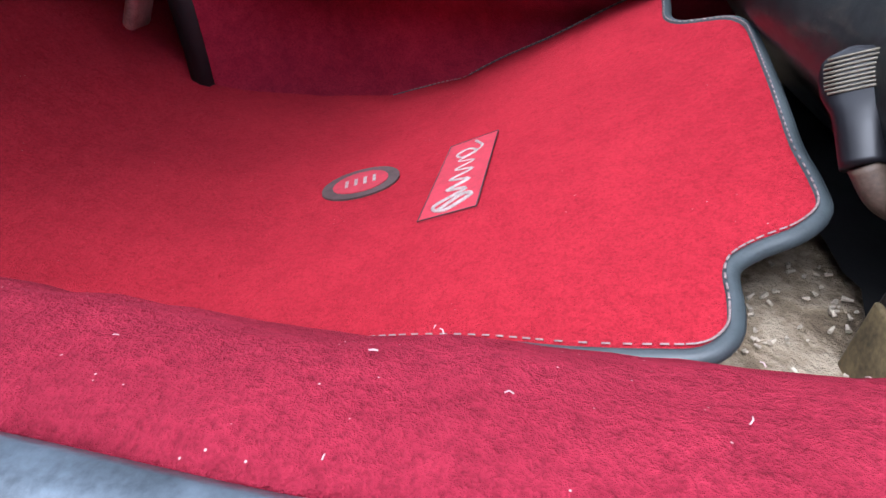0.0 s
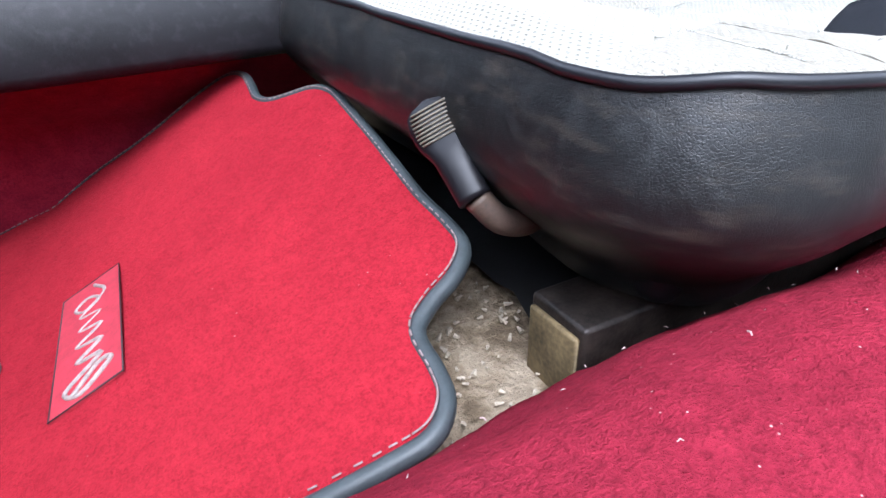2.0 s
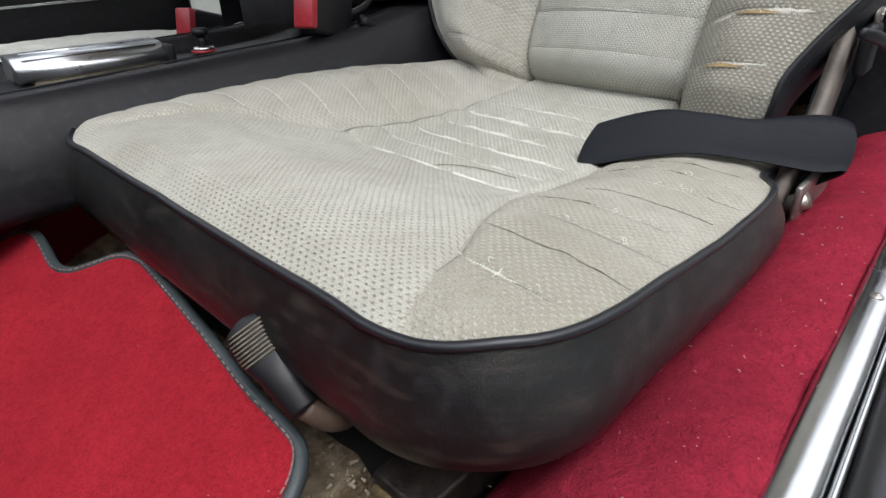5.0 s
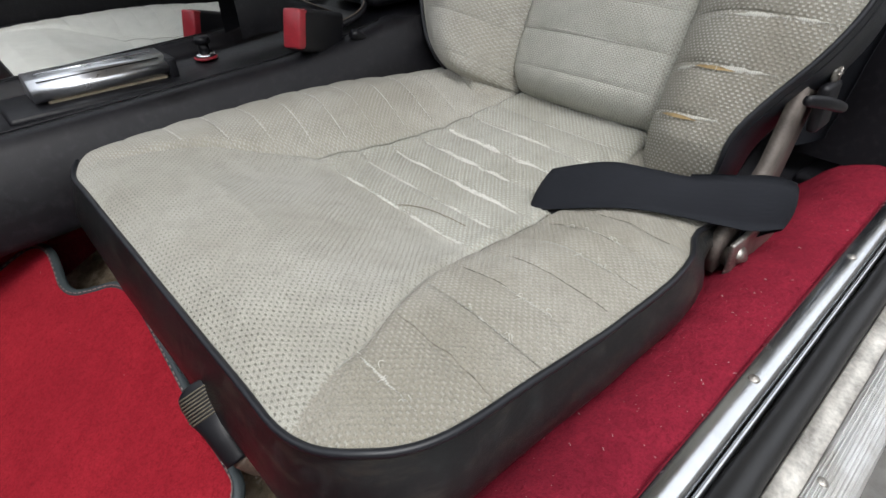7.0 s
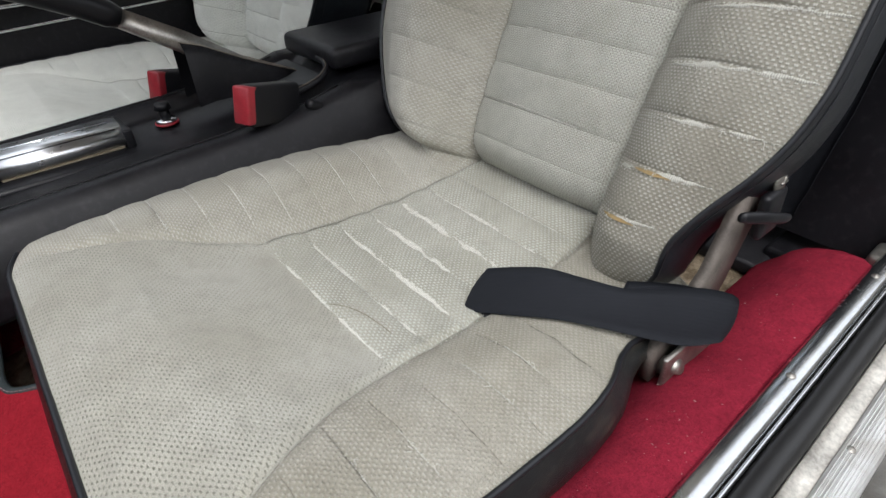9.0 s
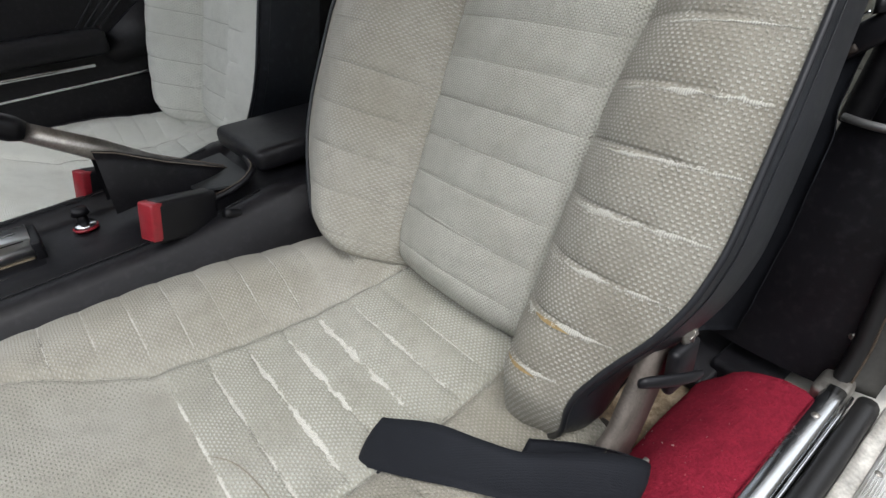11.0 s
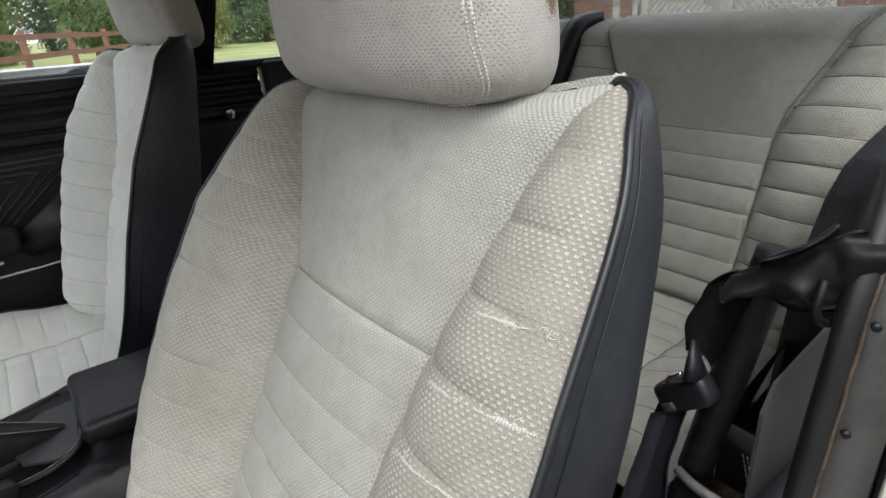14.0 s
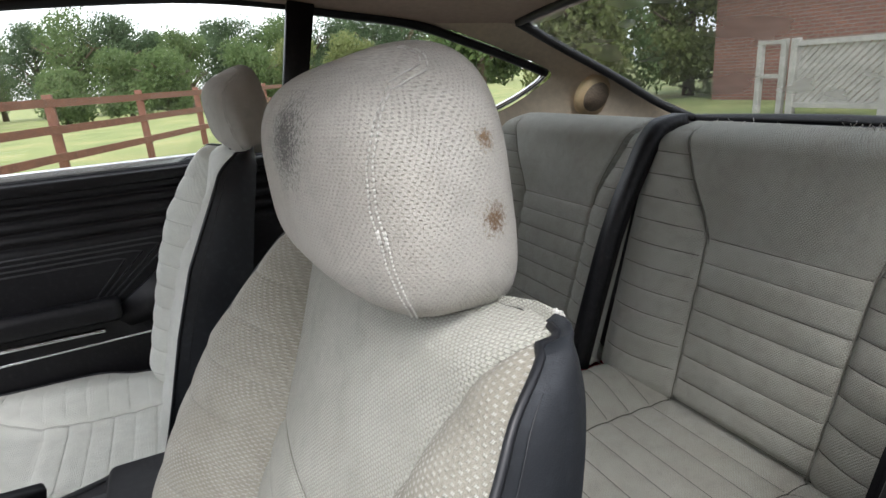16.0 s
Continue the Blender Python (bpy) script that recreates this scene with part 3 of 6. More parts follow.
solid("wall_near_c_pillar", prism([(1.75, 0.95), (2.5, 0.95), (2.42, 0.97), (1.80, 1.27), (1.70, 1.26)], 0.03, lambda u, v, w: (u, 0.10 + w, v)), BEIGE, "beige lining of the near rear pillar", "pillar lining", kind="structure")
# Unseen wall, added only to hold back low side light.
solid("wall_yard", box((-8.0, -3.0, -0.05), (9.0, -2.8, 2.3), 0.01), plain("sky_block_render", (0.34, 0.32, 0.29), 0.9, 0.0, 0.15, 3.0, 0.004), "plain rendered wall added behind the camera to block low sky light", "wall", kind="structure")
arm_in = [(1.415, 0.40), (1.420, 0.60), (1.432, 0.69), (1.452, 0.745), (1.485, 0.797), (1.53, 0.832), (1.60, 0.851), (1.72, 0.876), (1.80, 0.90), (1.88, 0.90), (1.88, 0.40)]
side_pad = prism(arm_in, 0.10, lambda u, v, w: (u, 0.050 + w, v))
bmp = bmesh.new()
pv = [bmp.verts.new(p) for p in side_pad[0]]
for f in side_pad[1]:
    bmp.faces.new([pv[k] for k in f])
bmesh.ops.recalc_face_normals(bmp, faces=bmp.faces)
bmesh.ops.bevel(bmp, geom=[e for e in bmp.edges if len(e.link_faces) == 2 and e.calc_face_angle(0) > 1.2], offset=0.012, segments=3, affect="EDGES")
solid("wall_rear_side_pad", bmp, VINYL, "padded black vinyl side panel beside the rear seat", "trim panel", kind="structure")
# Black filler sheet, stands for the dark floor between seat and post.
solid("rear_floor_mat", box((1.02, 0.135, 0.262), (1.60, 0.60, 0.286), 0.006), VINYL, "black filler sheet added to darken the rear floor", "rubber mat", kind="structure")
solid("rear_sill_cover", box((1.056, 0.02, 0.262), (1.60, 0.150, 0.300), 0.008), VINYL, "black cover on the rear sill", "trim", kind="structure")

# ---- front seats ----
SY = 0.365  # centre of the near seat


def smooth_table(table, blur=0.012, n=240):
    """The table as a dense, softly rounded curve."""
    x = np.linspace(table[0][0], table[-1][0], n)
    y = np.interp(x, [a for a, _ in table], [b for _, b in table])
    k = np.exp(-0.5 * (np.arange(-30, 31) * (x[1] - x[0]) / blur) ** 2)
    pad = np.concatenate([2 * y[0] - y[30:0:-1], y, 2 * y[-1] - y[-2:-32:-1]])
    return list(zip(x.tolist(), np.convolve(pad, k / k.sum(), "valid").tolist()))



def back_frame(s, h, d):
    """Seat back: s across, h up along the lean, d out of its face."""
    if s > 0:
        s *= 1 - 0.22 * (max(0.0, 0.075 - h) / 0.11) ** 2
    h = min(h, 0.56) + max(0.0, h - 0.56) * (0.80 + 0.30 * step(0.12, 0.235, -s))
    return Vector((0.775 + 0.443 * h - 0.8965 * d, SY + s, 0.422 + 0.8965 * h + 0.443 * d))


BACK_W = [(-0.055, 0.195), (-0.03, 0.226), (0.02, 0.230), (0.07, 0.256), (0.10, 0.276), (0.143, 0.294), (0.19, 0.302), (0.30, 0.301), (0.41, 0.296), (0.46, 0.289), (0.51, 0.282), (0.54, 0.276), (0.563, 0.268), (0.585, 0.257), (0.602, 0.246), (0.616, 0.234), (0.628, 0.214), (0.635, 0.165)]
BACK_W = smooth_table(BACK_W)
BACK_ROWS = [0.388 - 0.0495 * k for k in range(8)]
BOLSTER_ROWS = [0.567 - 0.0541 * k for k in range(11)]


def back_seam(h, s=-1):
    if s > 0:
        return lerp(h, [(-0.06, 0.120), (0.1, 0.124), (0.388, 0.126), (0.48, 0.172), (0.56, 0.222), (0.62, 0.228)])
    return lerp(h, [(-0.06, 0.116), (0.15, 0.116), (0.29, 0.122), (0.388, 0.138), (0.485, 0.163), (0.55, 0.182), (0.595, 0.200), (0.63, 0.222)])


def groove(x, c, w):
    return math.exp(-((x - c) / w) ** 2)


def puff(x, rows):
    """0 at the quilting rows, 1 between them."""
    r = sorted(rows)
    if x <= r[0] or x >= r[-1]:
        q = r[0] if x <= r[0] else r[-1]
        return min(1.0, abs(x - q) / 0.025) ** 0.5
    for a, b in zip(r, r[1:]):
        if a <= x <= b:
            return max(0.0, math.sin(math.pi * (x - a) / (b - a))) ** 0.5
    return 1.0


def back_depth(s, h):
    a, w, sm = abs(s), lerp(h, BACK_W), back_seam(h, s)
    amp = lerp(h, [(-0.06, 0.75), (0.0, 0.95), (0.3, 1.0), (0.42, 0.9), (0.52, 0.55), (0.6, 0.25), (0.66, 0.1)])
    d = 0.0
    if a > sm:
        f = min(1.0, (a - sm) / max(0.02, w - sm))
        rise = math.sin(min(1.0, f / 0.55) * math.pi / 2)
        d = amp * (1.36 if s > 0 else 1.0) * (0.066 * rise - 0.012 * step(0.6, 1.0, f) ** 2)
        d += 0.0048 * puff(h, BOLSTER_ROWS) * step(0.0, 0.18, f) * (1 - step(0.55, 0.9, f)) * lerp(h, [(0.5, 1), (0.6, 0.3)])
    else:
        if h < 0.388:
            d += 0.0036 * puff(h, BACK_ROWS) * (1 - 0.4 * (a / sm) ** 4)
            d += 0.013 * (1 - (a / sm) ** 2)
        else:
            d += 0.013 * (1 - (a / sm) ** 2)
    d -= 0.008 * groove(a, sm, 0.006)
    if a < sm:
        d -= 0.003 * groove(h, 0.388, 0.004)
    if s < -sm:
        d -= 0.035 * (max(0.0, 0.03 - h) / 0.085) ** 2
    elif h < 0.042:
        d -= 0.052 * (1 - math.sqrt(1 - min(1.0, (0.042 - h) / 0.042) ** 2))
    if h > 0.575:
        d -= 0.050 * ((h - 0.575) / 0.06) ** 2
    return d


def split_grid(P, UV, nu, nv, region):
    """Cuts a grid of points into one mesh a region."""
    out = {}
    for f in grid_faces(nu, nv):
        r = region(f)
        vs, fs, us, mp = out.setdefault(r, ([], [], [], {}))
        g = []
        for i in f:
            if i not in mp:
                mp[i] = len(vs)
                vs.append(P[i])
                us.append(UV[i])
            g.append(mp[i])
        fs.append(tuple(g))
    return {r: (v, f, u) for r, (v, f, u, _) in out.items()}


RUNNER = plain("runner_paint", (0.045, 0.036, 0.030), 0.55, 0.4, 0.5, 40.0, 0.001)
PALE_THREAD = plain("pale_thread", (0.62, 0.61, 0.57), 0.9)
REAR_THREAD = plain("rear_thread", (0.11, 0.105, 0.09), 0.9)
SEAM = plain("seam_thread", (0.22, 0.215, 0.182), 0.9)
QUILT = plain("quilting_thread", (0.31, 0.305, 0.265), 0.9)


def front_seat(name, label, cloth_c, cloth_b, cloth_bf, cloth_h, group):
    seat = thing(name, (0.5, SY, 0.27), label, "car seat", group)
    # seat back
    hv = sorted(set(np.linspace(-0.055, 0.635, 270).round(5).tolist() + [round(h, 5) for h in BACK_ROWS + BOLSTER_ROWS if -0.05 < h < 0.63]))
    nu, nv = len(hv), 160
    P, UV, SH = [], [], []
    for h in hv:
        w = lerp(h, BACK_W)
        for k in range(nv):
            s = -w + 2 * w * k / (nv - 1)
            P.append(back_frame(s, h, back_depth(s, h)))
            UV.append((s, h))
            SH.append((s, h))

    def region(f):
        s, h = np.mean([SH[i] for i in f], axis=0)
        sm = back_seam(h, s)
        if abs(s) > sm:
            return "near" if s < 0 else "far"
        return "upper" if h > 0.388 else "centre"

    g = split_grid(P, UV, nu, nv, region)
    back = part("backrest", g["centre"], cloth_c, seat, "quilted pale grey-beige cloth centre panel")
    part("upper_panel", g["upper"], cloth_c, back, "plain pale cloth upper panel")
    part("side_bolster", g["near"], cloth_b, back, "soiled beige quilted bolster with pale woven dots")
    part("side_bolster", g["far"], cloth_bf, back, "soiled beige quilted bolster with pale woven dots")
    for sg in (-1, 1):
        part("seam_line", tube([back_frame(sg * back_seam(h, sg), h, back_depth(sg * back_seam(h, sg), h) + 0.0004) for h in np.linspace(-0.03, 0.60, 120)], 0.0008, 5), QUILT, back)
    tagged(part("quilting", join(*[tube([back_frame(s, h, back_depth(s, h) + 0.0003) for s in np.linspace(-0.112, 0.118, 40)], 0.0005, 4) for h in BACK_ROWS[1:]]), QUILT, back, "fine dark quilting thread"), kind="stuff")
    tagged(part("quilting", join(*[tube([back_frame(s, h, back_depth(s, h) + 0.0003) for s in np.linspace(back_seam(h, 1) + 0.004, lerp(h, BACK_W) * 0.93, 30)], 0.0005, 4) for h in BOLSTER_ROWS[2:]]), QUILT, back, "fine dark quilting thread"), kind="stuff")
    part("seam_line", tube([back_frame(s, 0.388, back_depth(s, 0.388) + 0.0003) for s in np.linspace(-0.137, 0.125, 60)], 0.0009, 5), SEAM, back)
    # shell round the back: side band, rear face
    edge = []
    hs = [-0.055 + 0.69 * i / 60 for i in range(50)] + [0.52 + 0.115 * (1 - (1 - i / 24) ** 2) for i in range(1, 25)]
    for h in hs:
        edge.append((-lerp(h, BACK_W), h))
    for k in range(1, 12):
        edge.append((-0.155 + 0.31 * k / 12, 0.635))
    for h in reversed(hs):
        edge.append((lerp(h, BACK_W), h))
    rings = 9
    shell = lambda h: lerp(h, [(0.25, 0.068), (0.52, 0.047), (0.65, 0.044)])
    V = []
    for s, h in edge:
        d0 = back_depth(s, h)
        for r in range(rings):
            f = r / (rings - 1)
            out = 0.005 * math.sin(math.pi * f) - 0.012 * f * f
            k = 1 + out / max(0.12, abs(s))
            V.append(back_frame(s * k, h + 0.008 * math.sin(math.pi * f) * step(0.58, 0.63, h), d0 * (1 - f) - shell(h) * f))
    band, wrap = [], []
    for q in grid_faces(len(edge), rings):
        hm = sum(edge[k // rings][1] for k in q) / 4
        (wrap if hm > 0.6270 else band).append(q)
    sh = part("side_panel", (V, band), VINYL_BAND, seat, "black vinyl side band of the backrest")
    part("shoulder_wrap", (V, wrap, [(p.y, p.x + p.z) for p in V]), cloth_c, back, "pale cloth drawn over the backrest's top edge")
    for sg in (-1, 1):
        part("piping", tube([back_frame(s * 1.004, h, back_depth(s, h) + 0.001) for s, h in edge if h < 0.6265 and s * sg > 0], 0.0030, 8), PIPING, sh, "black welt piping")
    for sg in (-1, 1):
        line = []
        for h in np.linspace(0.02, 0.60, 110):
            w, f = sg * lerp(h, BACK_W), 0.16
            k = 1 + (0.005 * math.sin(math.pi * f) - 0.012 * f * f + 0.0004) / abs(w)
            line.append(back_frame(w * k, h, back_depth(w, h) * (1 - f) - shell(h) * f))
        part("band_stitch", tube(line, 0.0005, 5), PIPING, sh, "sewn line beside the piping")
    R = []
    for i in range(24):
        h = -0.055 + 0.69 * i / 23
        w = lerp(h, BACK_W) * 0.96
        for k in range(16):
            s = -w + 2 * w * k / 15
            R.append(back_frame(s, h, 0.003 - shell(h) - 0.012 * math.cos(s / w * math.pi / 2)))
    part("back_panel", (R, [f[::-1] for f in grid_faces(24, 16)]), VINYL, seat, "black vinyl rear face")

    # headrest
    nu, nv = 120, 80
    C, hx, hy, hz = Vector((1.0605, SY + 0.033, 1.0306)), 0.0685, 0.1795, 0.1031

    def pw(v, e):
        return math.copysign(abs(v) ** e, v)

    def head_pt(a, b, grow=1.0):
        """A pillow, wider at the front than at the rear, its lower edge arched over the backrest."""
        x = hx * pw(math.cos(b), 0.767) * pw(math.cos(a), 0.527)
        y = hy * pw(math.cos(b), 0.767) * pw(math.sin(a), 0.527)
        z = hz * pw(math.sin(b), 0.445)
        y *= 1 - 0.121 * (z / hz) ** 2 - 0.113 * x / hx - 0.072 * z / hz
        f = 1 - min(1.0, abs(y / hy)) ** 2
        if x < 0:
            x -= 0.029 * f
        z += 0.0155 * f - (0.018 * (x / hx) * abs(z / hz) ** 1.3 if z < 0 else -0.019 * x / hx)
        if z < 0 and x < 0:
            z += 0.002 * f * (z / hz) ** 2 * min(1.0, -x / hx)
        return C + Vector((x - 0.06 * z, y, z)) * grow

    V, U, run = [], [], 0.0
    for i in range(nu + 1):
        a = 2 * math.pi * i / nu
        run += (head_pt(a, 0) - head_pt(a - 2 * math.pi / nu, 0)).length
        for k in range(nv):
            b = -math.pi / 2 + math.pi * k / (nv - 1)
            V.append(head_pt(a, b))
            U.append((run, V[-1].z))
    hr = part("headrest", (V, grid_faces(nu + 1, nv), U), cloth_h, seat, "rounded off-white knitted headrest, soiled in places")
    SEAM_ANGLE = [(-0.9, 1.44), (-0.5, 1.36), (-0.236, 1.303), (-0.047, 1.268), (0.05, 1.262), (0.255, 1.30), (0.5, 1.383), (0.733, 1.495), (0.96, 1.54), (1.3, 1.55)]
    seam_b = lambda t: math.copysign(math.asin(min(1.0, abs(t) ** 2.247)), t)
    seam_a = lambda b: math.pi * lerp(b, SEAM_ANGLE)
    for da in (-0.03, 0.03):
        geo = []
        for k in range(60):
            b0 = seam_b(-0.93 + 1.915 * k / 60)
            b1 = seam_b(-0.93 + 1.915 * (k + 0.6) / 60)
            p, q = head_pt(seam_a(b0) + da, b0, 1.004), head_pt(seam_a(b1) + da, b1, 1.004)
            geo.append(tube([p, (p + q) / 2 + (p - C).normalized() * 0.0006, q], 0.00075, 5))
        tagged(part("stitching", join(*geo), PALE_THREAD, hr, "coarse pale stitching"), kind="stuff")
    part("headrest_neck", tube([(1.085, SY, 0.90), (1.085, SY, 0.98)], 0.022, 14), VINYL, seat)

    # cushion
    x0, x1 = 0.222, 0.80
    rows = [0.468 + 0.0467 * k for k in range(7)]
    brow = [0.287 + 0.0445 * k for k in range(12)]

    def half(x):
        r = 0.085
        w = 0.288
        if x - x0 < r:
            w = w - r + math.sqrt(max(0, r * r - (r - (x - x0)) ** 2))
        return w * lerp(x, [(0.50, 1.0), (0.54, 0.995), (0.57, 0.982), (0.595, 0.96), (0.615, 0.93), (0.635, 0.895), (0.66, 0.87), (0.8, 0.86)])

    def seam(x):
        return lerp(x, [(0.23, 0.222), (0.30, 0.196), (0.40, 0.148), (0.46, 0.131), (0.55, 0.126), (0.8, 0.112)])

    def top(s, x):
        a, w, sm = abs(s), half(x), seam(x)
        zc = lerp(x, [(0.222, 0.442), (0.25, 0.452), (0.32, 0.446), (0.40, 0.418), (0.46, 0.398), (0.55, 0.388), (0.65, 0.390), (0.77, 0.404), (0.8, 0.408)])
        if s > 0:
            zb = lerp(x, [(0.222, 0.442), (0.28, 0.449), (0.36, 0.452), (0.5, 0.452), (0.6, 0.446), (0.7, 0.438), (0.8, 0.43)])
            ze = lerp(x, [(0.222, 0.440), (0.4, 0.440), (0.6, 0.438), (0.8, 0.42)])
        else:
            zb = lerp(x, [(0.222, 0.444), (0.28, 0.447), (0.34, 0.443), (0.40, 0.434), (0.476, 0.424), (0.56, 0.416), (0.65, 0.402), (0.72, 0.394), (0.8, 0.39)])
            ze = lerp(x, [(0.222, 0.442), (0.30, 0.440), (0.36, 0.432), (0.44, 0.421), (0.577, 0.413), (0.65, 0.395), (0.8, 0.37)])
        z = zc + (zb - zc) * step(0.09, 0.21, a)
        e = max(0.0, (a - 0.19) / max(0.01, w - 0.19))
        z += (ze - zb) * min(1, e) ** 2.2
        f = step(x0, x0 + 0.03, x)
        if a > sm:
            z += 0.0020 * puff(x, brow) * step(0, 0.2, (a - sm) / 0.1) * f * (1 - step(0.8, 1.0, e))
        elif x > rows[0]:
            z += 0.0035 * puff(x, rows)
        z -= 0.0065 * groove(a, sm, 0.005) * step(0.25, 0.30, x)
        if x < 0.26:
            z -= 0.006 * (1 - f)
        return z + 0.028 * s + 0.0012 * noise.noise((s * 22, x * 22, 4))

    xv = sorted(set([round(x0 + (x1 - x0) * (i / 199) ** 1.15, 5) for i in range(200)] + [round(x, 5) for x in rows + brow if x < x1]))
    nu, nv = len(xv), 170
    P, UV, SX = [], [], []
    for x in xv:
        w = half(x)
        for k in range(nv):
            s = -w + 2 * w * k / (nv - 1)
            P.append((x, SY + s, top(s, x)))
            UV.append((s, x))
            SX.append((s, x))

    def region(f):
        s, x = np.mean([SX[i] for i in f], axis=0)
        if abs(s) > seam(x):
            return "near" if s < 0 else "far"
        return "front" if x < rows[0] else "centre"

    g = split_grid(P, UV, nu, nv, region)
    cu = part("cushion", g["front"], CLOTH_SEAT, seat, "plain woven beige cloth cushion front, sagging")
    part("centre_panel", g["centre"], CLOTH_SEAT_CENTRE, cu, "quilted pale cloth seat centre")
    part("thigh_bolster", g["near"], CLOTH_THIGH, cu, "soiled quilted beige thigh bolster")
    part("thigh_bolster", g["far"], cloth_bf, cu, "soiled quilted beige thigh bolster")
    for sg in (-1, 1):
        part("seam_line", tube([(x, SY + sg * seam(x), top(sg * seam(x), x) + 0.0006) for x in np.linspace(0.27, 0.79, 110)], 0.0007, 5), QUILT, cu)
    # skirt of vinyl below the welt
    loop = []
    xsr = [x0 + (x1 - x0) * (i / 70) ** 1.6 for i in range(71)]
    for x in reversed(xsr):
        loop.append((-half(x), x))
    for k in range(1, 20):
        w = half(x0)
        loop.append((-w + 2 * w * k / 20, x0))
    for x in xsr:
        loop.append((half(x), x))
    rings, V = 11, []
    cx = 0.5
    for s, x in loop:
        zt = top(s, x)
        zb = 0.313 + 0.018 * s + (0.018 * step(0.25, 0.36, x) if s < 0 else 0.0) + 0.004 * noise.noise((s * 9, x * 9, 8)) + 0.012 * step(0.5, 0.75, x)
        c = Vector((x - cx, s)).normalized()
        for r in range(rings):
            f = r / (rings - 1)
            o = 0.015 * math.sin(math.pi * min(1, f * 1.1)) - 0.050 * step(0.40, 1.0, f)
            o += 0.003 * noise.noise((s * 14, x * 14, f * 3)) * f
            V.append((x + c.x * o, SY + s + c.y * o, zt * (1 - f) + zb * f))
    sk = part("skirt", (V, grid_faces(len(loop), rings)), VINYL_SEAT, seat, "dusty black vinyl cushion side, creased and scuffed")
    part("piping", tube([(x, SY + s * 1.003, top(s, x) + 0.001) for s, x in loop], 0.0029, 8), PIPING, sk, "black welt piping")
    # underframe
    part("base_pan", box((0.27, SY - 0.235, 0.308), (0.80, SY + 0.235, 0.335), 0.01), PLASTIC, seat)
    for sy in (-0.205, 0.205):
        part("side_rail", box((0.31, SY + sy - 0.018, 0.268), (0.86, SY + sy + 0.018, 0.312), 0.003), RUNNER, seat, "rusty black painted steel seat runner")
    # hinge plates between cushion and back
    for sy in (-0.262, 0.262):
        out = [(0.68, 0.335), (0.745, 0.335), (0.80, 0.40), (0.875, 0.55), (0.86, 0.58), (0.835, 0.575), (0.76, 0.43), (0.68, 0.37)]
        pl = part("hinge_plate", prism(out, 0.012, lambda u, v, w, sy=sy: (u, SY + sy + w - 0.006, v)), plain("recliner_metal", (0.115, 0.098, 0.085), 0.6, 0.4, 0.35, 50.0, 0.0008), seat, "worn bare metal recliner plate")
        part("hinge_cover", box((0.806, SY + sy - 0.018 * (1 if sy < 0 else -1) - 0.006, 0.455), (0.846, SY + sy - 0.018 * (1 if sy < 0 else -1) + 0.006, 0.505), 0.005), PLASTIC, pl)
    return seat, top, half, seam, rows, brow


near, CTOP, CHALF, CSEAM, CROWS, CBROWS = front_seat("front_seat", "driver's seat in worn beige quilted cloth with black vinyl sides", CLOTH_CENTRE, CLOTH_BOLSTER, CLOTH_BOLSTER_FAR, CLOTH_HEAD, "front seats")
far = copy_thing(near, pose(0.53, SY + 0.833, 0.270))
tagged(far, "passenger seat in quilted cloth coloured paler for window light, with black vinyl sides")


# the far backrest stands more upright
hinge = Matrix.Translation((0.275, 0, 0.152))
for o in far.children:
    if o.name.split(".")[0] in ("backrest", "side_panel", "back_panel", "headrest", "headrest_neck"):
        o.matrix_local = hinge @ Matrix.Rotation(radians(-10.2), 4, "Y") @ hinge.inverted() @ o.matrix_local
    if o.name.split(".")[0] == "headrest":
        foot = Matrix.Translation((0.56, 0.033, 0.66))
        o.matrix_local = Matrix.Translation((0.003, 0, 0.028)) @ hinge @ Matrix.Rotation(radians(-5.7), 4, "Y") @ hinge.inverted() @ foot @ Matrix.Diagonal((0.72, 1, 0.84, 1)) @ foot.inverted()


def repaint(ob, material):
    ob.material_slots[0].link = "OBJECT"
    ob.material_slots[0].material = material


# Far seat: same cloth, coloured paler to stand for window light.
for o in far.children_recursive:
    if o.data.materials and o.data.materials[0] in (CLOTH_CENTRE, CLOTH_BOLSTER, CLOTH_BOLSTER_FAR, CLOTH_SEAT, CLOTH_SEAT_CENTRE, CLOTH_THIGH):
        repaint(o, CLOTH_WINDOW_LIT)
for o in near.children:
    if o.data.materials[0] is CLOTH_HEAD:
        repaint(o, CLOTH_HEAD_STAINED)


# ---- rear seats ----
def rear_frame(yc):
    def f(s, h, d):
        return Vector((1.675 + 0.262 * h - 0.965 * d, yc + s, 0.47 + 0.965 * h + 0.262 * d))
    return f


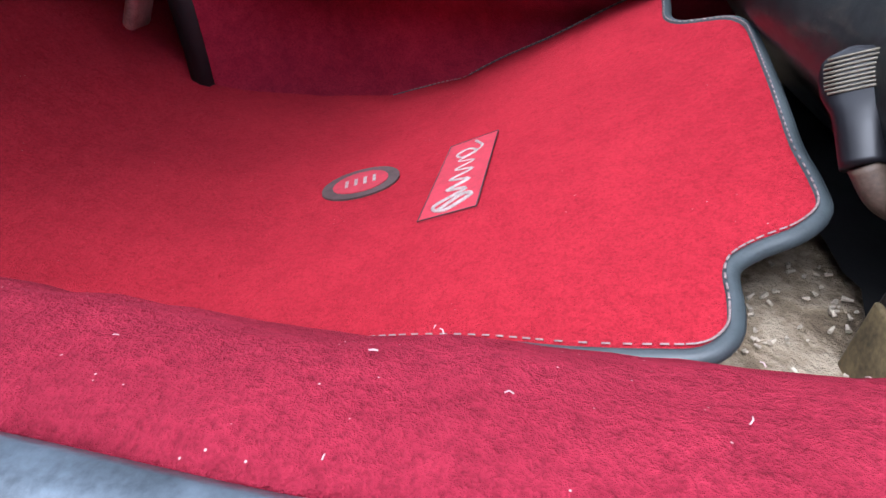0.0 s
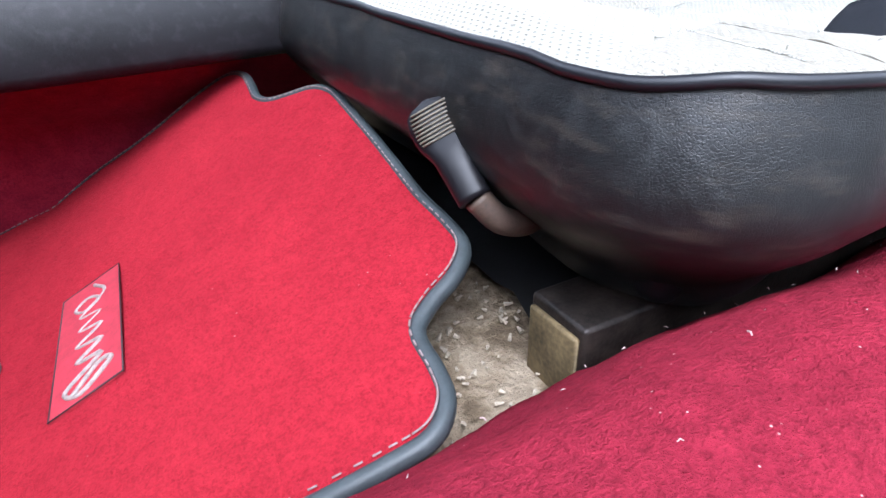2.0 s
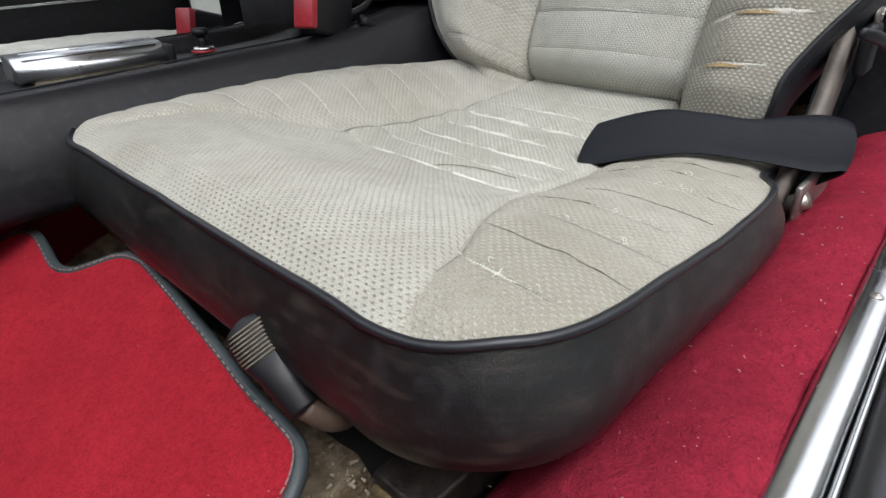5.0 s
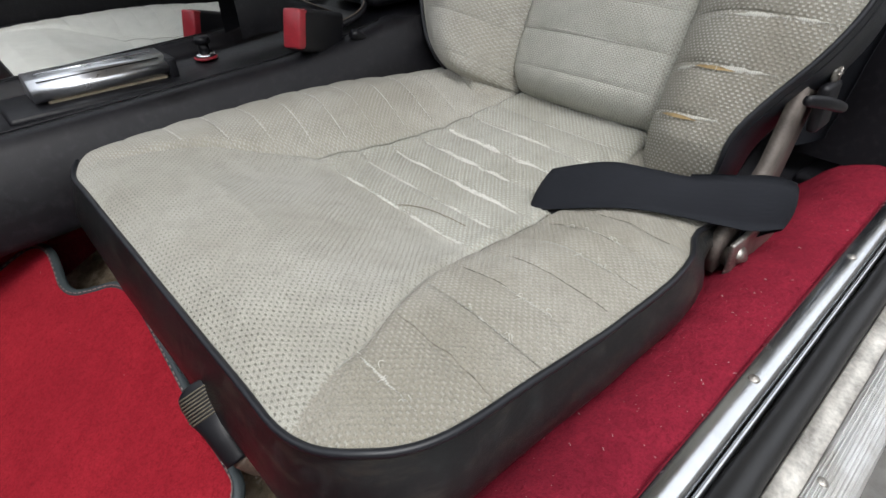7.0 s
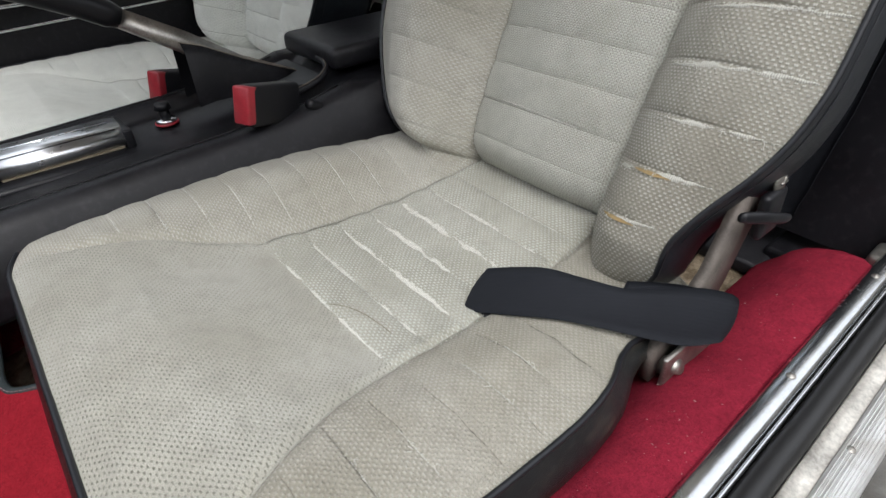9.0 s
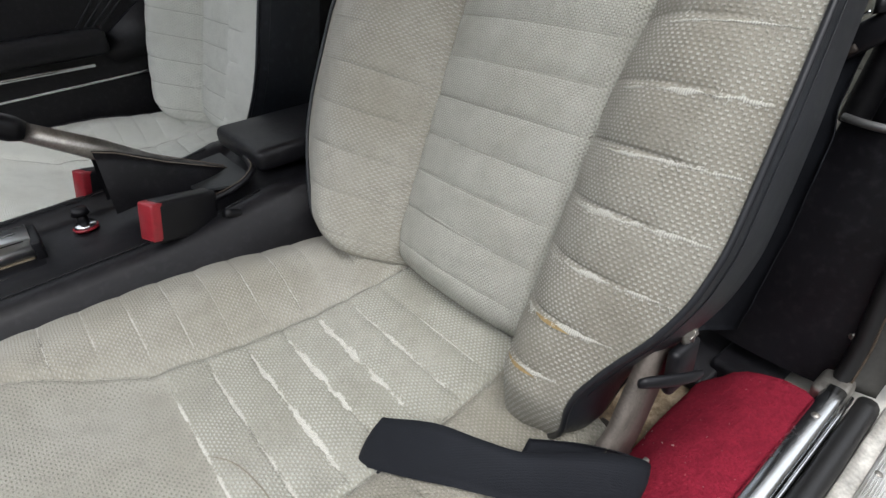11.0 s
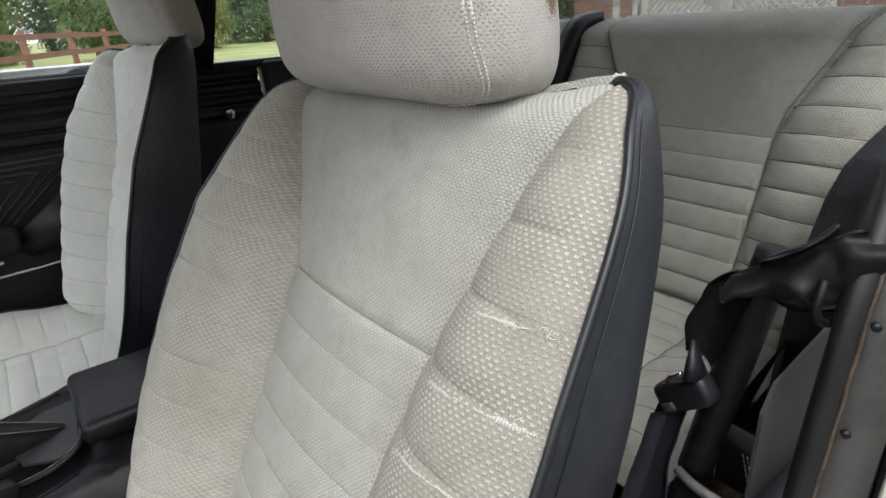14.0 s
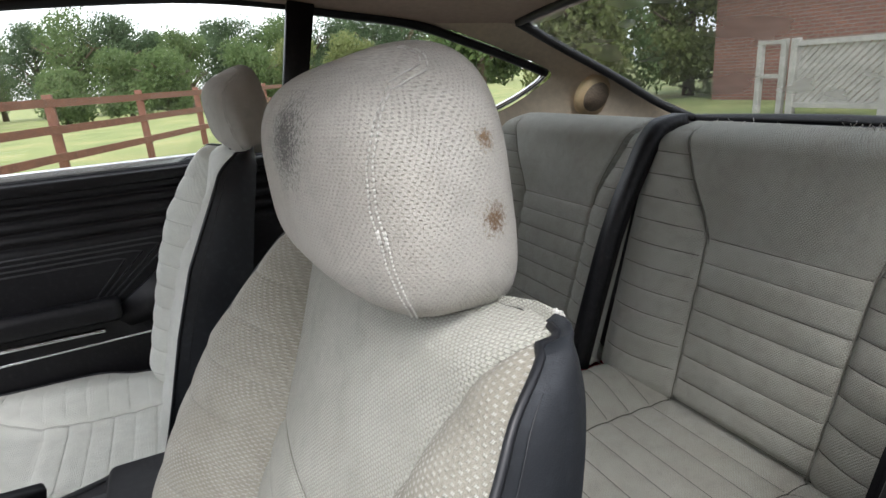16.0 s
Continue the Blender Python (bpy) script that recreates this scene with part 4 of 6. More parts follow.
def rear_seat(yc, label):
    seat = thing("rear_seat", (1.5, yc, 0.34), label, "rear seat", "rear seats")
    fr = rear_frame(yc)
    H = 0.560
    W = [(0.0, 0.303), (0.3, 0.307), (0.45, 0.307), (0.52, 0.302), (H, 0.29)]
    rows = [0.336 - 0.046 * k for k in range(8)]
    seam = lambda h: lerp(h, [(0, 0.135), (0.336, 0.146), (0.38, 0.160), (0.46, 0.203), (0.52, 0.232), (H, 0.243)])

    def depth(s, h):
        a, w, sm = abs(s), lerp(h, W), seam(h)
        if a > sm:
            f = (a - sm) / (w - sm)
            d = 0.046 * math.sin(min(1, f / 0.6) * math.pi / 2) - 0.012 * step(0.65, 1, f) ** 2
            d *= lerp(h, [(0, 1), (0.4, 0.9), (0.5, 0.5), (H, 0.15)])
            d += 0.0040 * puff(h, [0.53 - 0.046 * k for k in range(12)]) * step(0, 0.15, f) * (1 - step(0.8, 1.0, f))
        else:
            d = 0.0042 * puff(h, rows) if h < 0.336 else 0.022 * math.sin(min(1, (h - 0.336) / 0.12) * math.pi / 2)
        d -= 0.007 * groove(a, sm, 0.006)
        if h > 0.5:
            d -= 0.06 * ((h - 0.5) / 0.055) ** 2
        if h < 0.03:
            d -= 0.03 * ((0.03 - h) / 0.03) ** 2
        return d

    hv = sorted(set(np.linspace(0, H, 150).round(5).tolist() + [round(h, 5) for h in rows + [0.53 - 0.046 * k for k in range(12)] if 0 < h < H]))
    nu, nv = len(hv), 250
    P, UV, SH = [], [], []
    for h in hv:
        w = lerp(h, W)
        for k in range(nv):
            s = -w + 2 * w * k / (nv - 1)
            P.append(fr(s, h, depth(s, h)))
            UV.append((s, h))
            SH.append((s, h))

    def region(f):
        s, h = np.mean([SH[i] for i in f], axis=0)
        if abs(s) > seam(h):
            return "near" if s < 0 else "far"
        return "upper" if h > 0.336 else "centre"

    g = split_grid(P, UV, nu, nv, region)
    b = part("backrest", g["centre"], CLOTH_REAR, seat, "horizontally quilted grey-beige cloth backrest")
    part("upper_panel", g["upper"], CLOTH_REAR, b, "plain upper backrest panel")
    part("side_bolster", g["near"], CLOTH_REAR, b)
    part("side_bolster", g["far"], CLOTH_REAR, b)
    for sg in (-1, 1):
        part("piping", tube([fr(sg * seam(h), h, (0.022 * math.sin(min(1, (h - 0.336) / 0.12) * math.pi / 2) if h > 0.336 else 0.0) - 0.0035 - (0.06 * ((h - 0.5) / 0.055) ** 2 if h > 0.5 else 0.0)) for h in np.linspace(0.01, 0.53, 50)], 0.0012, 6), SEAM, b)
    lines = [tube([fr(x, h, depth(x, h) + 0.0004) for x in np.linspace(-seam(h) + 0.004, seam(h) - 0.004, 40)], 0.0009, 4) for h in rows]
    for sg in (-1, 1):
        lines += [tube([fr(sg * x, h, depth(sg * x, h) + 0.0004) for x in np.linspace(seam(h) + 0.006, lerp(h, W) * 0.97, 24)], 0.0009, 4) for h in [0.53 - 0.046 * k for k in range(1, 11)]]
    tagged(part("quilting", join(*lines), REAR_THREAD, b, "dark quilting thread"), kind="stuff")
    # cushion
    nu, nv = 100, 90
    brow = [1.27 + 0.052 * k for k in range(9)]

    def ctop(s, x):
        a = abs(s)
        z = 0.465 + 0.012 * math.sin((x - 1.22) * 5)
        z += 0.035 * step(0.12, 0.24, a) - 0.03 * step(0.25, 0.30, a) ** 2
        z += 0.005 * puff(x, brow) - 0.006 * groove(a, 0.14, 0.006)
        if x < 1.27:
            z -= 0.05 * ((1.27 - x) / 0.05) ** 2
        return z

    xv = sorted(set(np.linspace(1.22, 1.69, 100).round(5).tolist() + [round(x, 5) for x in brow if x < 1.69]))
    nu = len(xv)
    P = [(x, yc - 0.3 + 0.6 * k / (nv - 1), ctop(-0.3 + 0.6 * k / (nv - 1), x)) for x in xv for k in range(nv)]
    UV = [(p[1], p[0]) for p in P]
    part("cushion", (P, grid_faces(nu, nv), UV), CLOTH_REAR, seat, "quilted grey-beige cloth rear cushion")
    rl_c = [tube([(x, yc + y, ctop(y, x) + 0.0005) for y in np.linspace(a, b, 30)], 0.0009, 4) for x in brow if x < 1.68 for a, b in ((-0.27, -0.146), (-0.134, 0.134), (0.146, 0.27))]
    rl_c += [tube([(x, yc + sg * 0.14, ctop(0.14, x) + 0.0015) for x in np.linspace(1.25, 1.68, 60)], 0.0013, 5) for sg in (-1, 1)]
    tagged(part("cushion_quilting", join(*rl_c), REAR_THREAD, seat, "dark quilting thread"), kind="stuff")
    part("cushion_front", box((1.212, yc - 0.29, 0.33), (1.225, yc + 0.29, 0.42), 0.004), VINYL, seat)
    return seat


near_rear = rear_seat(0.478, "rear bucket seat in grey-beige quilted cloth with frayed top")
rt, fz = random.Random(3), []
for _ in range(46):
    yy = 0.30 + 0.14 * rt.random() if rt.random() < 0.7 else 0.2 + 0.5 * rt.random()
    q = Vector((1.822 + 0.01 * rt.random(), yy, 1.000))
    pts = [q]
    for j in range(3):
        q = q + Vector((rt.uniform(-0.5, 1), rt.uniform(-1, 1), rt.uniform(-0.1, 1))) * 0.0045
        pts.append(q)
    fz.append(tube(pts, 0.00055, 4))
tagged(part("edge_fraying", join(*fz), PALE_THREAD, near_rear, "frayed white threads on the top edge"), kind="stuff")
rear_seat(1.100, "far rear bucket seat in grey-beige quilted cloth")

# ---- far door, windows, pillars ----
DY = 1.50
door = thing("door_1", (0.4, DY, 0.35), "closed far door with black pleated vinyl panel and bright strips", "car door", kind="structure")
nx, nz = 60, 150


def door_y(x, z):
    y = DY + 0.03 * step(0.75, 0.95, z)
    for k in range(4):
        y += 0.011 * groove(z, 0.893 - 0.031 * k, 0.0065)
    return y


DV = [(-0.75 + 2.08 * i / (nx - 1), door_y(-0.75 + 2.08 * i / (nx - 1), 0.34 + 0.60 * k / (nz - 1)), 0.34 + 0.60 * k / (nz - 1)) for i in range(nx) for k in range(nz)]
part("door_panel", (DV, grid_faces(nx, nz)), VINYL, door, "black vinyl door panel with pressed pleats")
part("window_ledge", box((-0.75, DY + 0.02, 0.915), (1.33, DY + 0.075, 0.945), 0.006), VINYL, door)
part("bright_strip", box((-0.75, DY + 0.055, 0.944), (1.20, DY + 0.075, 0.970), 0.004), CHROME, door, "bright metal strip below the window")
arm = part("armrest", box((-0.2, DY - 0.045, 0.585), (0.69, DY + 0.01, 0.645), 0.018, 4), VINYL, door, "padded black door armrest")
part("armrest_strip", box((-0.2, DY - 0.048, 0.566), (0.645, DY - 0.03, 0.574), 0.002), CHROME, arm, "thin chrome strip")
SLOPE = Matrix.Translation((0.2, DY, 0.5)) @ Matrix.Rotation(radians(-1.5), 4, "Y") @ Matrix.Translation((-0.2, -DY, -0.5))
part("lower_strip", box((-0.4, DY - 0.006, 0.510), (1.2, DY + 0.002, 0.517), 0.002, m=SLOPE), CHROME, door, "thin bright strip")
PLEAT = plain("pleat_edge", (0.045, 0.045, 0.05), 0.5)
for k in range(4):
    x1, z1, x2, z2 = 0.722 + 0.042 * k, 0.737 + 0.0135 * k, 0.620 + 0.0135 * k, 0.625 - 0.0025 * k
    part("pleat", tube([(-0.3, DY - 0.001, z1 - 0.006), (x1 - 0.02, DY - 0.001, z1), (x1, DY - 0.001, z1 - 0.004), (x2, DY - 0.001, z2)], 0.0022, 6), PLEAT, door, "stitched pleat line")
part("handle_ramp", prism([(0.66, 0.60), (0.80, 0.70), (0.82, 0.70), (0.86, 0.58), (0.70, 0.56)], 0.03, lambda u, v, w: (u, DY - 0.022 + w, v)), VINYL, door)

cyl = bmesh.new()
bmesh.ops.create_cone(cyl, cap_ends=True, segments=24, radius1=0.016, radius2=0.012, depth=0.014, matrix=Matrix.Translation((1.222, DY - 0.006, 0.812)) @ Matrix.Rotation(radians(90), 4, "X"))
lockk = part("lock_button", cyl, CHROME, door, "small round bright lock button")
part("lock_tab", box((1.218, DY - 0.022, 0.802), (1.226, DY - 0.010, 0.822), 0.002), CHROME, lockk)

quarter = thing("wall_rear_quarter", (1.5, DY, 0.4), "black vinyl rear quarter panel beside the far rear seat", "trim panel", kind="structure")
part("panel", box((1.335, DY - 0.01, 0.34), (2.2, DY + 0.05, 0.94), 0.01), VINYL, quarter)

# B pillar, roof rail and window frames on the far side
pil = thing("pillar_far", (1.2, 1.48, 0.93), "black door pillar and window frames of the far side", "pillar", kind="structure")
part("pillar_post", prism([(1.145, 0.93), (1.205, 0.93), (1.262, 1.31), (1.198, 1.32)], 0.03, lambda u, v, w: (u, 1.535 - 0.115 * (v - 0.93) / 0.36 + w - 0.03, v)), VINYL, pil, "black B pillar")
rail = [(0.2, 1.425, 1.285), (0.5, 1.425, 1.320), (0.94, 1.42, 1.335), (1.2, 1.42, 1.315), (1.27, 1.42, 1.300), (1.52, 1.42, 1.262), (1.70, 1.42, 1.205), (1.85, 1.42, 1.150), (1.965, 1.42, 1.104)]
part("window_frame", tube(smooth_path(rail, 5), 0.013, 10), PLASTIC, pil, "black window frame along the roof edge")
part("tail_frame", tube(smooth_path([(1.965, 1.42, 1.104), (1.93, 1.44, 1.07), (1.85, 1.47, 1.025), (1.72, 1.51, 0.975), (1.60, 1.53, 0.952)], 5), 0.009, 10), CHROME, pil, "bright curved quarter-window moulding")
part("sill_trim", box((1.20, 1.50, 0.925), (1.75, 1.56, 0.945), 0.004), VINYL, pil)
part("front_pillar", tube([(-0.62, 1.50, 0.93), (-0.2, 1.46, 1.12), (0.2, 1.425, 1.285)], 0.03, 10), PLASTIC, pil)

win = thing("window_1", (0.4, 1.50, 0.95), "clean clear side window glass of the far door", "window", kind="structure")
gp = part("pane", ([(-0.55, 1.53, 0.95), (1.165, 1.53, 0.95), (1.21, 1.425, 1.305), (0.2, 1.425, 1.285)], [(0, 1, 2, 3)]), GLASS, win, smooth=False)
gp.visible_shadow = False
win = thing("window_2", (1.5, 1.50, 0.95), "clear rear quarter window glass", "window", kind="structure")
gp = part("pane", ([(1.215, 1.53, 0.945), (1.62, 1.53, 0.95), (1.95, 1.42, 1.09), (1.52, 1.42, 1.255), (1.26, 1.42, 1.295)], [(0, 1, 2, 3, 4)]), GLASS, win, smooth=False)
gp.visible_shadow = False

# C pillar lining with the speaker
side_a = smooth_path([(1.56, 1.410, 1.268), (1.70, 1.415, 1.222), (1.85, 1.420, 1.166), (1.982, 1.420, 1.106), (1.945, 1.440, 1.062), (1.86, 1.465, 1.014), (1.75, 1.490, 0.968), (1.70, 1.495, 0.900)], 5)
side_b = smooth_path([(1.80, 1.330, 1.255), (1.88, 1.325, 1.215), (1.99, 1.320, 1.160), (2.10, 1.310, 1.102), (2.22, 1.300, 1.042), (2.32, 1.290, 0.995), (2.43, 1.280, 0.945), (2.45, 1.290, 0.890)], 5)
cp = []
nx, nz = len(side_a), 14
for a, b in zip(side_a, side_b):
    cp += [a.lerp(b, k / (nz - 1)) for k in range(nz)]
solid("wall_c_pillar", (cp, grid_faces(nx, nz)), BEIGE, "beige vinyl lining of the rear roof pillar", "pillar lining", kind="structure")

# rear window: black rubber frame, tinted glass
rw_l = [(1.80, 1.31, 1.245), (1.95, 1.31, 1.17), (2.12, 1.30, 1.085), (2.30, 1.28, 0.985), (2.42, 1.25, 0.930)]
rear_win = thing("window_3", (2.1, YC, 1.0), "slanted rear window with a black rubber surround", "rear window", kind="structure")
rl = smooth_path(rw_l, 5)
part("rubber_surround", tube(rl, 0.013, 10), RUBBER, rear_win)
part("rubber_surround", tube([(x, 2 * YC - y, z) for x, y, z in rl], 0.013, 10), RUBBER, rear_win)
part("top_surround", tube([(1.80, 1.31 - 1.09 * f, 1.245 + 0.045 * math.sin(math.pi * f)) for f in np.linspace(0, 1, 16)], 0.012, 10), RUBBER, rear_win)
part("bottom_surround", tube([(2.42 + 0.06 * math.sin(math.pi * f), 1.25 - 0.97 * f, 0.930 + 0.005 * math.sin(math.pi * f)) for f in np.linspace(0, 1, 16)], 0.014, 10), RUBBER, rear_win)
rg = []
for i in range(12):
    p = rl[int(i * (len(rl) - 1) / 11)]
    for k in range(12):
        f = k / 11
        rg.append((p[0] + 0.05 * math.sin(math.pi * f), p[1] + (2 * YC - 2 * p[1]) * f, p[2] + 0.045 * math.sin(math.pi * f) * (1 - i / 11)))
# The strong dust share paints the milky haze of reflections on this pane.
gp = part("pane", (rg, grid_faces(12, 12)), glass("rear_glass_hazed", (0.80, 0.84, 0.87), 0.30), rear_win, "slightly tinted curved glass, reflection haze painted as dust")
gp.visible_shadow = False
solid("parcel_shelf", box((1.80, 0.10, 0.895), (2.50, 1.43, 0.922), 0.006), VINYL, "black parcel shelf behind the rear seats", "shelf", kind="structure")
solid("wall_boot", box((1.86, 0.03, 0.3), (1.90, 1.50, 0.90)), VINYL, "black panel behind the rear seats", "panel", kind="structure")

RIM = plain("speaker_rim", (0.62, 0.47, 0.27), 0.5, 0.0, 0.1, 40.0)
sp = thing("speaker", (2.10, 1.365, 1.028), "round beige loudspeaker grille on the roof pillar", "speaker")
for nm, r, dep, mt in (("rim", 0.068, 0.022, RIM), ("grille", 0.050, 0.027, None)):
    bm = bmesh.new()
    bmesh.ops.create_cone(bm, cap_ends=True, segments=40, radius1=r, radius2=r * 0.93, depth=dep, matrix=Matrix.Translation((2.10, 1.358, 1.026)) @ Matrix.Rotation(radians(112), 4, "X"))
    part(nm, bm, mt or plain("speaker_grille", (0.22, 0.17, 0.12), 0.6, 0.0, 0.5, 300.0, 0.001), sp)

# black vinyl divider between the rear seats
dv = [(1.590, 0.789, 0.50), (1.633, 0.789, 0.64), (1.680, 0.789, 0.78), (1.728, 0.789, 0.88), (1.790, 0.789, 0.980), (1.86, 0.789, 0.998)]
solid("seat_divider", ribbon(smooth_path(dv, 6), (0, 1, 0), 0.042, 0.026), VINYL, "black vinyl strip between the rear seats", "divider", kind="structure")

# ---- centre console ----
con = thing("centre_console", (0.4, YC, 0.40), "black vinyl centre console with stitched edges", "console")
base = [(-0.6, 0.46), (-0.2, 0.462), (0.30, 0.484), (0.55, 0.492), (0.66, 0.505)]


def con_z(x):
    return lerp(x, [(-0.6, 0.47), (0.0, 0.475), (0.30, 0.484), (0.52, 0.492), (0.60, 0.497), (0.68, 0.512), (0.72, 0.524), (1.1, 0.524)])


nx = 60
prof_n = [(-0.090, -0.104), (-0.160, -0.107), (-0.168, -0.103), (-0.170, -0.095), (-0.156, -0.05), (-0.141, -0.014), (-0.130, -0.002), (-0.115, 0.0), (-0.100, -0.004), (-0.096, -0.016), (-0.088, -0.022)]
prof = prof_n + [(-y, z) for y, z in reversed(prof_n)]
V = []
for i in range(nx):
    x = -0.6 + 1.7 * i / (nx - 1)
    for y, z in prof:
        if x > 0.70:
            z = z if z < -0.03 else -0.012
        V.append((x, YC + y, con_z(x) + z))
part("console_body", (V, grid_faces(nx, len(prof)) + [tuple((nx - 1) * len(prof) + k for k in range(len(prof)))]), VINYL, con, "moulded black vinyl console")
for sg in (-1, 1):
    part("stitching", tube([(-0.5 + 1.18 * i / 40, YC + sg * 0.112, con_z(-0.5 + 1.18 * i / 40) + 0.0012) for i in range(41)], 0.0012, 5), PLASTIC, con)
part("armrest_lid", box((0.695, YC - 0.085, 0.522), (0.98, YC + 0.085, 0.556), 0.012, 4), VINYL, con, "padded black armrest lid")

part("rear_tray", prism([(0.60, 0.815), (0.622, 0.735), (0.660, 0.712), (0.694, 0.722), (0.694, 0.848), (0.655, 0.850)], 0.004, lambda u, v, w: (u, v, 0.5015 + w + 0.10 * max(0.0, u - 0.64))), plain("tray_rubber", (0.030, 0.032, 0.034), 0.55, 0.0, 0.2, 300.0, 0.0006), con, "worn grey rubber tray behind the handbrake", smooth=False)
part("tray_rim", tube(smooth_path([(0.60, 0.690, 0.5045), (0.64, 0.687, 0.509), (0.672, 0.690, 0.517), (0.690, 0.700, 0.526), (0.696, 0.716, 0.532), (0.697, 0.735, 0.534)], 6), 0.005, 10), VINYL, con, "rolled vinyl rim of the tray")
part("rim_stitching", tube(smooth_path([(0.60, 0.6900, 0.5102), (0.64, 0.6870, 0.5147), (0.672, 0.6895, 0.5227), (0.690, 0.6995, 0.5316), (0.6955, 0.7155, 0.5375)], 6), 0.0006, 5), plain("rim_thread", (0.16, 0.13, 0.10), 0.9), con, "tan stitching on the rim")
ash = thing("ashtray", (0.33, YC + 0.02, 0.475), "chrome-topped ashtray in the console", "ashtray")
part("tray_surround", box((0.20, 0.745, 0.452), (0.425, 0.850, 0.466), 0.005), PLASTIC, ash)
part("chrome_lid", extrude_profile([(0.775, 0.4700), (0.770, 0.4760), (0.7695, 0.4820), (0.773, 0.4875), (0.780, 0.4905), (0.7835, 0.4945), (0.790, 0.4965), (0.822, 0.4985), (0.829, 0.4960), (0.832, 0.4700)], 0.236, 0.404), SATIN, ash, "bright chrome lid with a rolled front lip")
part("lid_bead", tube([(0.250, 0.8035, 0.4975), (0.392, 0.8035, 0.4975)], 0.0013, 6), CHROME, ash)
part("lid_groove", box((0.246, 0.7815, 0.4900), (0.396, 0.7835, 0.4935), 0.0005), PLASTIC, ash)
part("tray_body", box((0.250, 0.776, 0.4560), (0.400, 0.828, 0.4715), 0.002), plain("tray_dirt", (0.26, 0.215, 0.15), 0.7, 0.0, 0.4, 60.0), ash, "dusty tan tray under the lid")
part("tray_end", box((0.402, 0.768, 0.4580), (0.414, 0.836, 0.4920), 0.003), PLASTIC, ash, "black plastic end cheek")

choke = thing("choke_knob", (0.471, 0.812, 0.474), "small black pull knob with a chrome ring", "knob")
for nm, r1, r2, z0, z1, mt in (("gasket", 0.0172, 0.0168, 0.4715, 0.4745, RED_PLASTIC), ("ring", 0.016, 0.014, 0.4745, 0.479, CHROME), ("stem", 0.008, 0.007, 0.478, 0.494, PLASTIC), ("cap", 0.012, 0.010, 0.494, 0.503, PLASTIC)):
    bm = bmesh.new()
    bmesh.ops.create_cone(bm, cap_ends=True, segments=20, radius1=r1, radius2=r2, depth=z1 - z0, matrix=Matrix.Translation((0.471, 0.812, (z0 + z1) / 2)))
    part(nm, bm, mt, choke)

hb = thing("handbrake", (0.60, 0.79, 0.49), "handbrake lever with black grip and stitched gaiter", "handbrake")
part("lever", ribbon([(0.62, 0.785, 0.515), (0.52, 0.785, 0.585), (0.44, 0.785, 0.635)], (0, 0.35, 1), [0.030, 0.028, 0.022], 0.012), STEEL, hb, "worn chromed lever")
part("grip", tube(smooth_path([(0.45, 0.785, 0.630), (0.40, 0.785, 0.658), (0.33, 0.785, 0.690), (0.27, 0.785, 0.712)], 4), [0.013] + [0.017] * 11 + [0.015], 12), PLASTIC, hb, "black plastic grip")
gt = []
for f, wy, zz in ((0.0, 0.030, 0.588), (0.15, 0.032, 0.580), (0.5, 0.028, 0.548), (0.85, 0.018, 0.520), (1.0, 0.008, 0.508)):
    x = 0.510 + 0.17 * f
    for y, dz in ((-wy, -0.08 * (1 - f) - 0.008), (-wy * 0.95, -0.012), (-wy * 0.6, 0.0), (wy * 0.6, 0.0), (wy * 0.95, -0.012), (wy, -0.08 * (1 - f) - 0.008)):
        gt.append((x, 0.785 + y, zz + dz))
TAN_THREAD = plain("tan_thread", (0.24, 0.20, 0.16), 0.9)
for sg in (-1, 1):
    part("gaiter_stitch", tube([(0.510 + 0.17 * f, 0.785 + sg * w * 0.62, zz + 0.001) for f, w, zz in ((0.0, 0.030, 0.588), (0.15, 0.032, 0.580), (0.5, 0.028, 0.548), (0.85, 0.018, 0.520), (1.0, 0.008, 0.508))], 0.0007, 5), TAN_THREAD, hb)
part("gaiter", (gt, grid_faces(5, 6)), VINYL, hb, "black vinyl gaiter with stitching")


def buckle(p, name, label):
    b = thing(name, p, label, "seat belt buckle", "belt buckles")
    x, y, z = p
    m = Matrix.Translation(p) @ Matrix.Rotation(radians(22), 4, "Z") @ Matrix.Rotation(radians(14), 4, "Y")
    part("housing", box((-0.006, -0.014, -0.030), (0.085, 0.016, 0.024), 0.006, 3, m), PLASTIC, b, "black plastic housing")
    part("release_button", box((-0.014, -0.0135, -0.026), (0.004, 0.0145, 0.023), 0.003, 2, m), RED_PLASTIC, b, "red release button")
    part("stalk", tube(smooth_path([(x + 0.082, y, z - 0.022), (x + 0.12, y + 0.006, z - 0.045), (x + 0.20, y + 0.02, z - 0.115)], 5), 0.007, 8), PLASTIC, b)
    return b


buckle((0.537, 0.634, 0.529), "belt_buckle", "black seat belt buckle with a red button, by the console")
buckle((0.50, 0.905, 0.500), "belt_buckle", "second belt buckle with a red button, beyond the handbrake")

# ---- floor mat ----
def mat_z(x, y):
    a = 0.250 + 0.2727 * x - 0.017 * y + 0.599 * x * y
    if x < -0.05:
        b = 0.250 + 0.2727 * -0.05 - 0.017 * y + 0.599 * -0.05 * y
        a = b + lerp(x, [(-0.62, 0.16), (-0.5, 0.045), (-0.40, -0.012), (-0.25, -0.035), (-0.15, -0.028), (-0.05, 0.0)])
    return a + 0.003 * noise.noise((x * 9, y * 9, 6))


